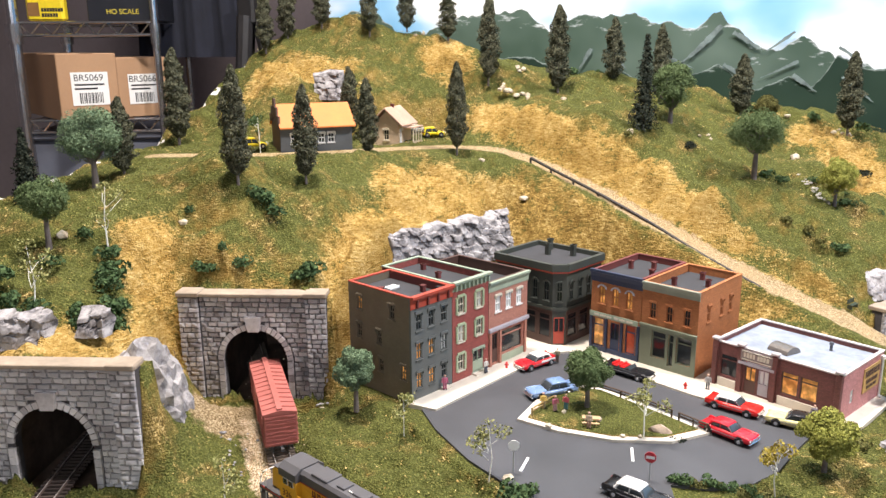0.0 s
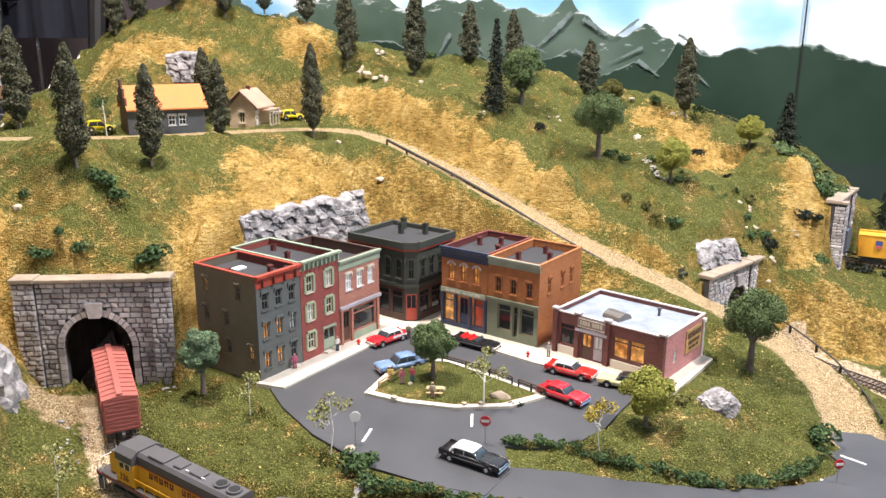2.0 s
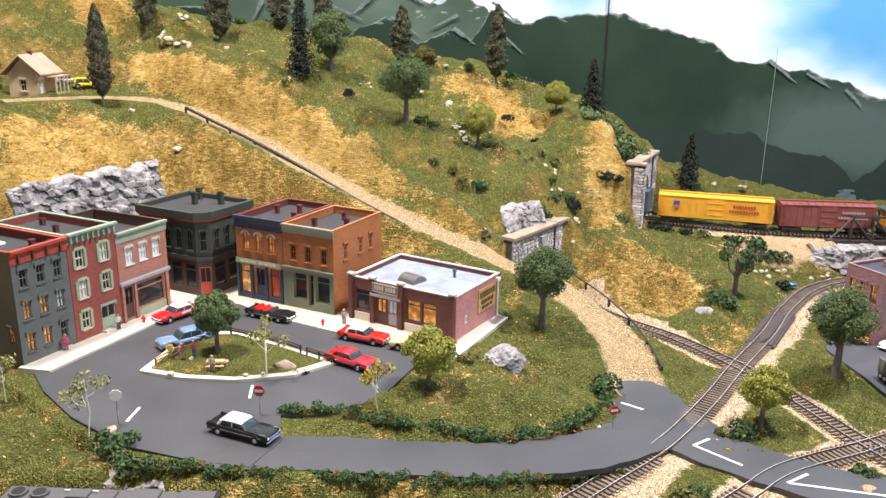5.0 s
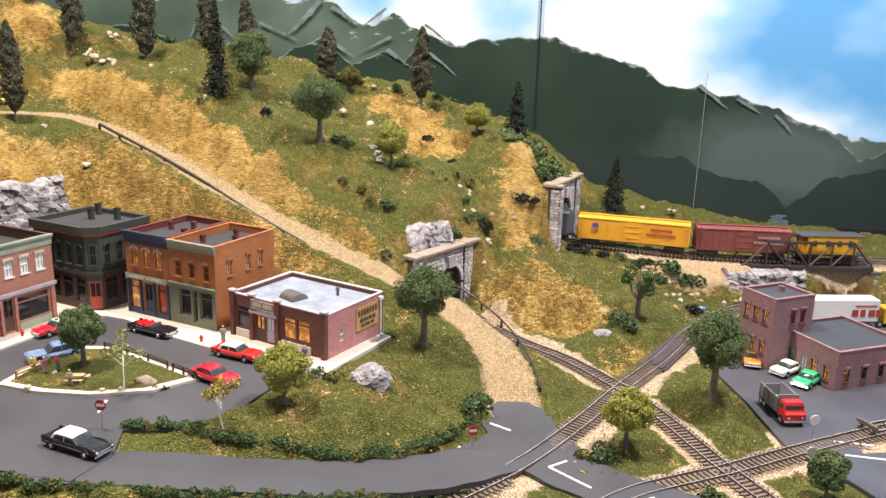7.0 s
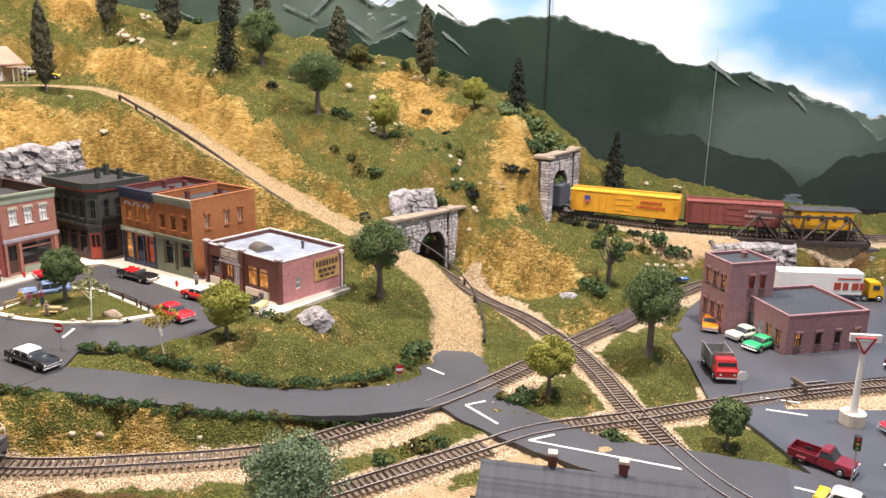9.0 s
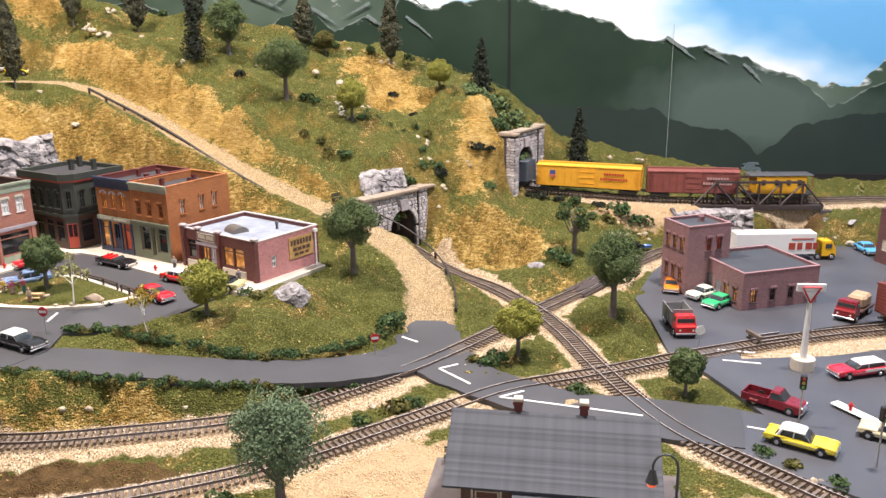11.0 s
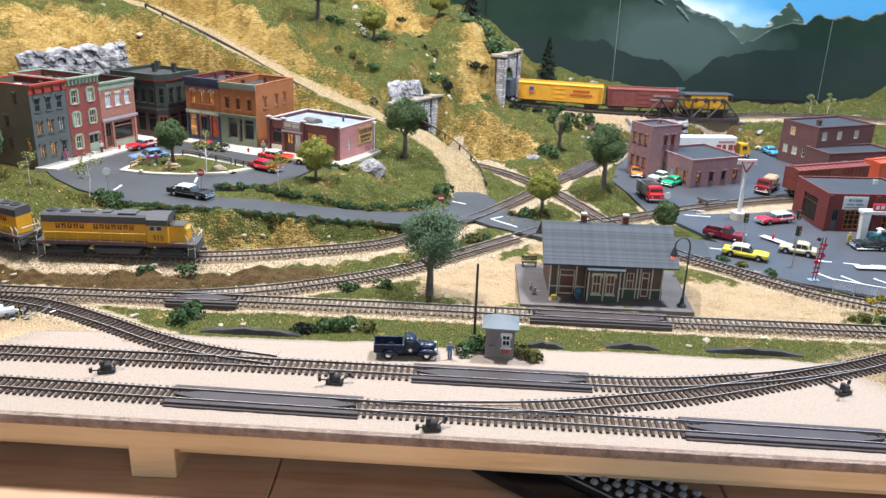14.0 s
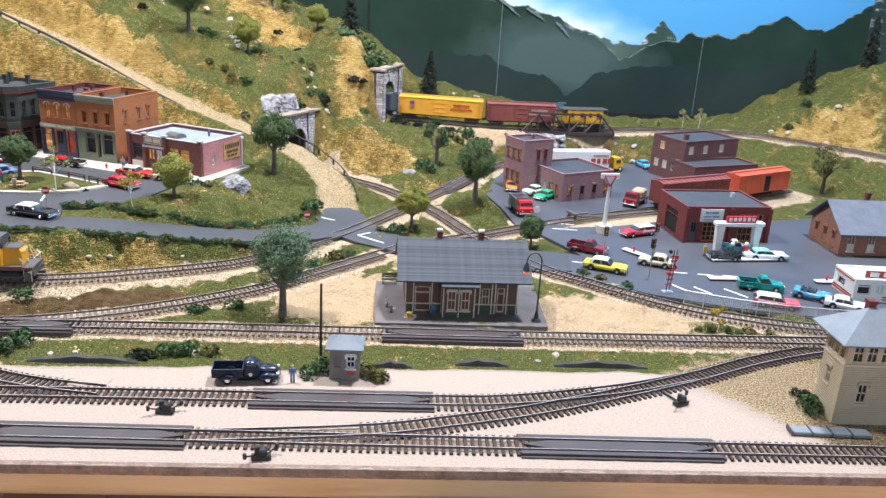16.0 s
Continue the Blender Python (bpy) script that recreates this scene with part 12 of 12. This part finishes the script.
traffic_light(0.703, 0.675, LT, 0.040, -10)
traffic_light(0.748, 0.606, LT, 0.046, 20)
traffic_light(0.787, 0.700, LT, 0.040, 0)
xs_ = thing("crossing_signal", "red and silver railway crossing signal gantry", "crossing signal", pose(0.757, 0.558, 0.002, 0, 0, 10))
for dx in (-0.0022, 0.0022):
    bm = bmesh.new()
    add_cyl(bm, 0.0007, 0.0007, (dx, 0, 0), (dx + 0.004, 0, 0.060), 6)
    part("post", bm, LAMPB, xs_)
boxed("base", (0.014, 0.010, 0.0030), (0, 0, 0), paint("signal_base", (0.34, 0.40, 0.46), 0.6), xs_, bevel=0.0006)
bm = bmesh.new()
for k in range(7):
    add_box(bm, (0.009, 0.0016, 0.0018), (0.0006 * k, 0, 0.012 + k * 0.0064))
part("rungs", bm, SIGN_RED, xs_)
for k, (dx, zz) in enumerate(((-0.004, 0.058), (0.006, 0.050), (0.006, 0.036), (-0.002, 0.028))):
    bm = bmesh.new()
    add_cyl(bm, 0.0024, 0.0024, (dx, -0.002, zz), (dx, 0.001, zz), 10)
    part("lamp", bm, SIGN_RED if k else BLACK, xs_)

# wire fence round the car park
WIRE = paint("fence_wire", (0.58, 0.58, 0.58), 0.45, 0.3)
wf_ = thing("wire_fence", "silver chain-link fence along the car park", "fence")
wl = smooth_line([(0.765, 0.520, 0), (0.83, 0.492, 0), (0.90, 0.472, 0), (1.05, 0.452, 0), (1.2, 0.44, 0)], 0.018)
for p in wl:
    boxed("post", (0.0010, 0.0010, 0.018), (p[0], p[1], 0.003), WIRE, wf_)
mesh_bm = bmesh.new()
for a, b in zip(wl, wl[1:]):
    for k in range(9):
        z = 0.0060 + k * 0.0018
        add_box(mesh_bm, (math.dist(a, b), 0.00022, 0.00022), ((a[0] + b[0]) / 2, (a[1] + b[1]) / 2, z), math.atan2(b[1] - a[1], b[0] - a[0]))
    for k in range(9):
        f = k / 9
        add_box(mesh_bm, (0.00022, 0.00022, 0.0150), (a[0] + (b[0] - a[0]) * f, a[1] + (b[1] - a[1]) * f, 0.0060))
tagged(part("wire_mesh", mesh_bm, WIRE, wf_), kind="stuff")
for a, b in zip(wl, wl[1:]):
    bm = bmesh.new()
    add_cyl(bm, 0.0006, 0.0006, (a[0], a[1], 0.021), (b[0], b[1], 0.021), 5)
    part("top_rail", bm, WIRE, wf_)

# dark low walls beside the sand and scrap heap
WALLK = paint("dark_edging", (0.050, 0.047, 0.045), 0.9, vary=0.4)
for (xa_, ya_), (xb_, yb_) in (((0.03, 0.352), (0.135, 0.350)), ((0.37, 0.347), (0.41, 0.345)), ((0.455, 0.352), (0.51, 0.350)), ((0.56, 0.352), (0.66, 0.348))):
    n = 9
    bm = bmesh.new()
    prev = None
    for k in range(n + 1):
        f = k / n
        hgt = 0.0014 + 0.0055 * math.sin(math.pi * f) * (0.8 + 0.2 * math.sin(k * 2.1))
        x, y = xa_ + (xb_ - xa_) * f, ya_ + (yb_ - ya_) * f
        row = [bm.verts.new((x, y - 0.004, -0.002)), bm.verts.new((x, y - 0.002, hgt)), bm.verts.new((x, y + 0.004, hgt * 0.9)), bm.verts.new((x, y + 0.006, -0.002))]
        if prev:
            for i in range(3):
                bm.faces.new((prev[i], row[i], row[i + 1], prev[i + 1]))
        prev = row
    tagged(part("low_wall", bm, WALLK), "low dark earth edging between sand and grass", "low wall")
sc = thing("scrap_heap", "heap of silver drums and dark scrap beside the track", "scrap", pose(-0.20, 0.372, 0.0))
SILVER = paint("dull_silver", (0.50, 0.52, 0.55), 0.35, 0.6)
for k, (x, y, d) in enumerate(((0.0, 0.0, 30), (0.014, -0.004, 35), (-0.014, 0.004, 25))):
    bm = bmesh.new()
    add_cyl(bm, 0.0055, 0.0055, (-0.010, 0, 0.0055), (0.010, 0, 0.0055), 14)
    part("drum", bm, SILVER, sc).matrix_basis = pose(x, y, 0, 0, 0, d)
rs = random.Random(4)
for k in range(16):
    x, y = rs.uniform(0.018, 0.060), rs.uniform(-0.012, 0.012)
    bm = bmesh.new()
    add_cyl(bm, 0.0012, 0.0012, (x, y, 0.0015), (x + rs.uniform(-0.009, 0.009), y + rs.uniform(-0.006, 0.006), rs.uniform(0.0015, 0.008)), 6)
    part("scrap_piece", bm, BLACK if k % 3 else SILVER, sc)
bd_ = thing("rowing_boat", "tiny blue rowing boat upturned on the stones", "boat", pose(0.615, 1.262, float(ground(0.615, 1.262)) + 0.003, 0, 0, 20))
bm = bmesh.new()
hull(bm, [(-0.010, 0.0020), (-0.007, 0.0), (0.007, 0.0), (0.011, 0.0032), (0.008, 0.0042), (-0.008, 0.0042)], 0.0042, -0.0010, 0.0004)
part("hull", bm, gloss((0.08, 0.20, 0.50)), bd_)
boxed("thwart", (0.0016, 0.0072, 0.0006), (0, 0, 0.0042), WHITE, bd_)
# loading timbers across the yard track
lt = thing("buffer_stop", "grey timber buffer stop at the end of the yard siding", "buffer stop", pose(0.722, 0.884, LT, 0, 0, 25))
for s in (-1, 1):
    boxed("rail", (0.045, 0.0012, 0.0026), (0, s * 0.0085, 0.003), RAIL, lt)
    boxed("post", (0.0030, 0.0030, 0.010), (-0.018, s * 0.0085, 0), TIE_PALE, lt)
boxed("beam", (0.0040, 0.026, 0.0040), (-0.019, 0, 0.0085), TIE_PALE, lt)
# garden seat by the upper road
gs = thing("bench", "dark iron garden bench beside the dirt road", "bench", pose(0.135, 1.125, float(ground(0.135, 1.125)), 0, 0, 60))
for k in range(3):
    boxed("slat", (0.018, 0.0014, 0.0008), (0, -0.003 + k * 0.002, 0.0052), BENCH, gs)
    boxed("back_slat", (0.018, 0.0007, 0.0014), (0, 0.0032, 0.0066 + k * 0.002), BENCH, gs)
for s in (-1, 1):
    boxed("leg", (0.0010, 0.0065, 0.0052), (s * 0.0075, 0, 0), BENCH, gs)

# ---------------------------------------------------------------- store shelf at the far left
RACK = paint("shelf_chrome", (0.42, 0.41, 0.42), 0.18, 0.95, vary=0.1)
CARD = paint("brown_cardboard", (0.36, 0.215, 0.12), 0.85, vary=0.1, grain=200, big=10)
LABEL_W = paint("paper_label", (0.72, 0.72, 0.70), 0.7, vary=0.05)
INK = paint("black_ink", (0.012, 0.012, 0.014), 0.6)
rk = thing("wire_rack", "chrome wire storage rack behind the layout", "shelf", pose(-1.46, 1.50, 0, 0, 0, 26))
for x in (-0.165, 0.150):
    for y in (0.0, 0.32):
        bm = bmesh.new()
        add_cyl(bm, 0.0125 if x < 0 else 0.0085, 0.0125 if x < 0 else 0.0085, (x, y, -0.90), (x, y, 0.75), 14)
        post = part("post", bm, RACK, rk)
        bm = bmesh.new()
        add_cyl(bm, 0.017 if x < 0 else 0.011, 0.019 if x < 0 else 0.012, (x, y, 0.455), (x, y, 0.500), 14)
        part("collar", bm, RACK, post)
for z in (0.252, 0.475):
    for y in (0.0, 0.32):
        for dz in (0.0, 0.028):
            bm = bmesh.new()
            add_cyl(bm, 0.0035, 0.0035, (-0.165, y, z + dz), (0.150, y, z + dz), 6)
            part("shelf_rail", bm, RACK, rk)
    n = 12
    for k in range(n):
        bm = bmesh.new()
        a, b = -0.155 + k * 0.295 / n, -0.155 + (k + 1) * 0.295 / n
        add_cyl(bm, 0.0022, 0.0022, (a, 0, z + (0.0 if k % 2 else 0.028)), (b, 0, z + (0.028 if k % 2 else 0.0)), 5)
        part("truss_wire", bm, RACK, rk)
    for k in range(14):
        bm = bmesh.new()
        add_cyl(bm, 0.0018, 0.0018, (-0.155 + k * 0.0225, 0, z + 0.029), (-0.155 + k * 0.0225, 0.32, z + 0.029), 5)
        part("shelf_wire", bm, RACK, rk)


def carton(m, w, d, h, text, label):
    th = thing("cardboard_box", label, "cardboard box", m, "cardboard boxes")
    boxed("carton", (w, d, h), (0, 0, 0), CARD, th, bevel=0.002)
    boxed("tape", (0.03, d * 1.002, 0.0006), (0, 0, h), paint("parcel_tape", (0.46, 0.30, 0.17), 0.3), th)
    lb = boxed("label", (w * 0.62, 0.001, h * 0.50), (w * 0.02, -d / 2 - 0.0008, h * 0.22), LABEL_W, th, "white paper label with code and bars")
    t = part("code", text_mesh("code", text, 0.021, INK), None, lb)
    t.matrix_basis = pose(0.0, -d / 2 - 0.0016, h * 0.59, 90, 0, 0)
    bm = bmesh.new()
    r = random.Random(len(text))
    x = -w * 0.16
    while x < w * 0.22:
        ww = r.choice((0.001, 0.0018, 0.0028))
        add_box(bm, (ww, 0.0004, h * 0.16), (x, -d / 2 - 0.0016, h * 0.25))
        x += ww + r.choice((0.0012, 0.002))
    for k, (a, b) in enumerate(((-0.24, 0.26), (-0.24, 0.14))):
        add_box(bm, ((b - a) * w, 0.0004, h * 0.025), ((a + b) / 2 * w, -d / 2 - 0.0016, h * (0.52 - 0.06 * k)))
    part("print", bm, INK, lb)


rm = pose(-1.46, 1.50, 0, 0, 0, 26)
carton(pose(-1.628, 1.573, 0.284, 0, 0, 60), 0.132, 0.42, 0.150, "BR5069", "brown cardboard carton with a white code label")
carton(pose(-1.464, 1.622, 0.284, 0, 0, 60), 0.118, 0.18, 0.140, "BR5066", "smaller brown cardboard carton with a white label")
TOTE = paint("grey_tote", (0.10, 0.11, 0.14), 0.45, vary=0.1)
tt = thing("storage_tote", "dark grey plastic storage tote on the rack", "storage box", rm @ pose(0, 0.15, 0.037))
bm = bmesh.new()
add_box(bm, (0.36, 0.28, 0.195), bevel=0.01)
part("tub", bm, TOTE, tt)
boxed("lid", (0.375, 0.295, 0.018), (0, 0, 0.195), TOTE, tt, bevel=0.005)
bg = thing("scenery_bag", "yellow packet with black block lettering on the top shelf", "packet", rm @ pose(-0.098, 0.03, 0.506))
boxed("packet", (0.085, 0.03, 0.11), (0, 0, 0), paint("packet_yellow", (0.72, 0.55, 0.02), 0.4), bg, bevel=0.006)
bm = bmesh.new()
for k in range(8):
    add_box(bm, (0.0050, 0.0006, 0.008), (-0.005 + k * 0.0062, -0.0155, 0.022))
for k in range(6):
    add_box(bm, (0.0050, 0.0006, 0.008), (-0.005 + k * 0.0062, -0.0155, 0.010))
part("lettering", bm, INK, bg)
boxed("emblem", (0.026, 0.0008, 0.03), (-0.025, -0.0155, 0.012), paint("emblem_brown", (0.20, 0.10, 0.03), 0.5), bg)
hb = thing("kit_box", "black kit box with small yellow lettering on the top shelf", "box", rm @ pose(0.075, 0.10, 0.506))
boxed("box", (0.16, 0.16, 0.12), (0, 0, 0), paint("kit_black", (0.010, 0.011, 0.016), 0.4), hb, bevel=0.002)
hs = part("lettering", text_mesh("lettering", "HO SCALE", 0.016, paint("kit_yellow", (0.60, 0.48, 0.05), 0.5)), None, hb)
hs.matrix_basis = pose(0.0, -0.0808, 0.016, 90, 0, 0)
cl = thing("hanging_jacket", "dark navy cloth hanging beside the rack", "cloth", pose(-1.40, 1.78, 0.30, 0, 0, 25))
bm = bmesh.new()
prev = None
for k in range(25):
    x = -0.13 + k * 0.29 / 24
    row = [bm.verts.new((x * (1 - 0.25 * j / 8), 0.02 * math.sin(k * 0.9) * (1 - j / 12) + 0.01 * math.sin(k * 2.3), 0.12 + 0.10 * j)) for j in range(9)]
    if prev:
        for j in range(8):
            bm.faces.new((prev[j], row[j], row[j + 1], prev[j + 1]))
    prev = row
part("cloth", bm, paint("navy_cloth", (0.012, 0.014, 0.024), 0.95, vary=0.4, big=20), cl, smooth=True)
tr_ = thing("tripod", "black camera tripod standing behind the hill", "tripod", pose(-1.22, 1.80, -0.90))
bm = bmesh.new()
add_box(bm, (0.05, 0.05, 0.07), (0, 0, 1.40), bevel=0.006)
part("head", bm, BLACK, tr_)
for k in range(3):
    a = k * 2.09 + 0.4
    bm = bmesh.new()
    add_cyl(bm, 0.015, 0.021, (0.32 * math.cos(a), 0.20 * math.sin(a), 0.0), (0.02 * math.cos(a), 0.02 * math.sin(a), 1.42), 10)
    leg = part("leg", bm, BLACK, tr_)
    bm = bmesh.new()
    add_cyl(bm, 0.019, 0.019, (0.10 * math.cos(a), 0.066 * math.sin(a), 1.10), (0.08 * math.cos(a), 0.052 * math.sin(a), 1.18), 10)
    part("clamp", bm, BLACK, leg)
bm = bmesh.new()
add_cyl(bm, 0.006, 0.006, (0.0, 0, 1.42), (-0.05, 0.0, 1.75), 8)
part("column", bm, RACK, tr_)
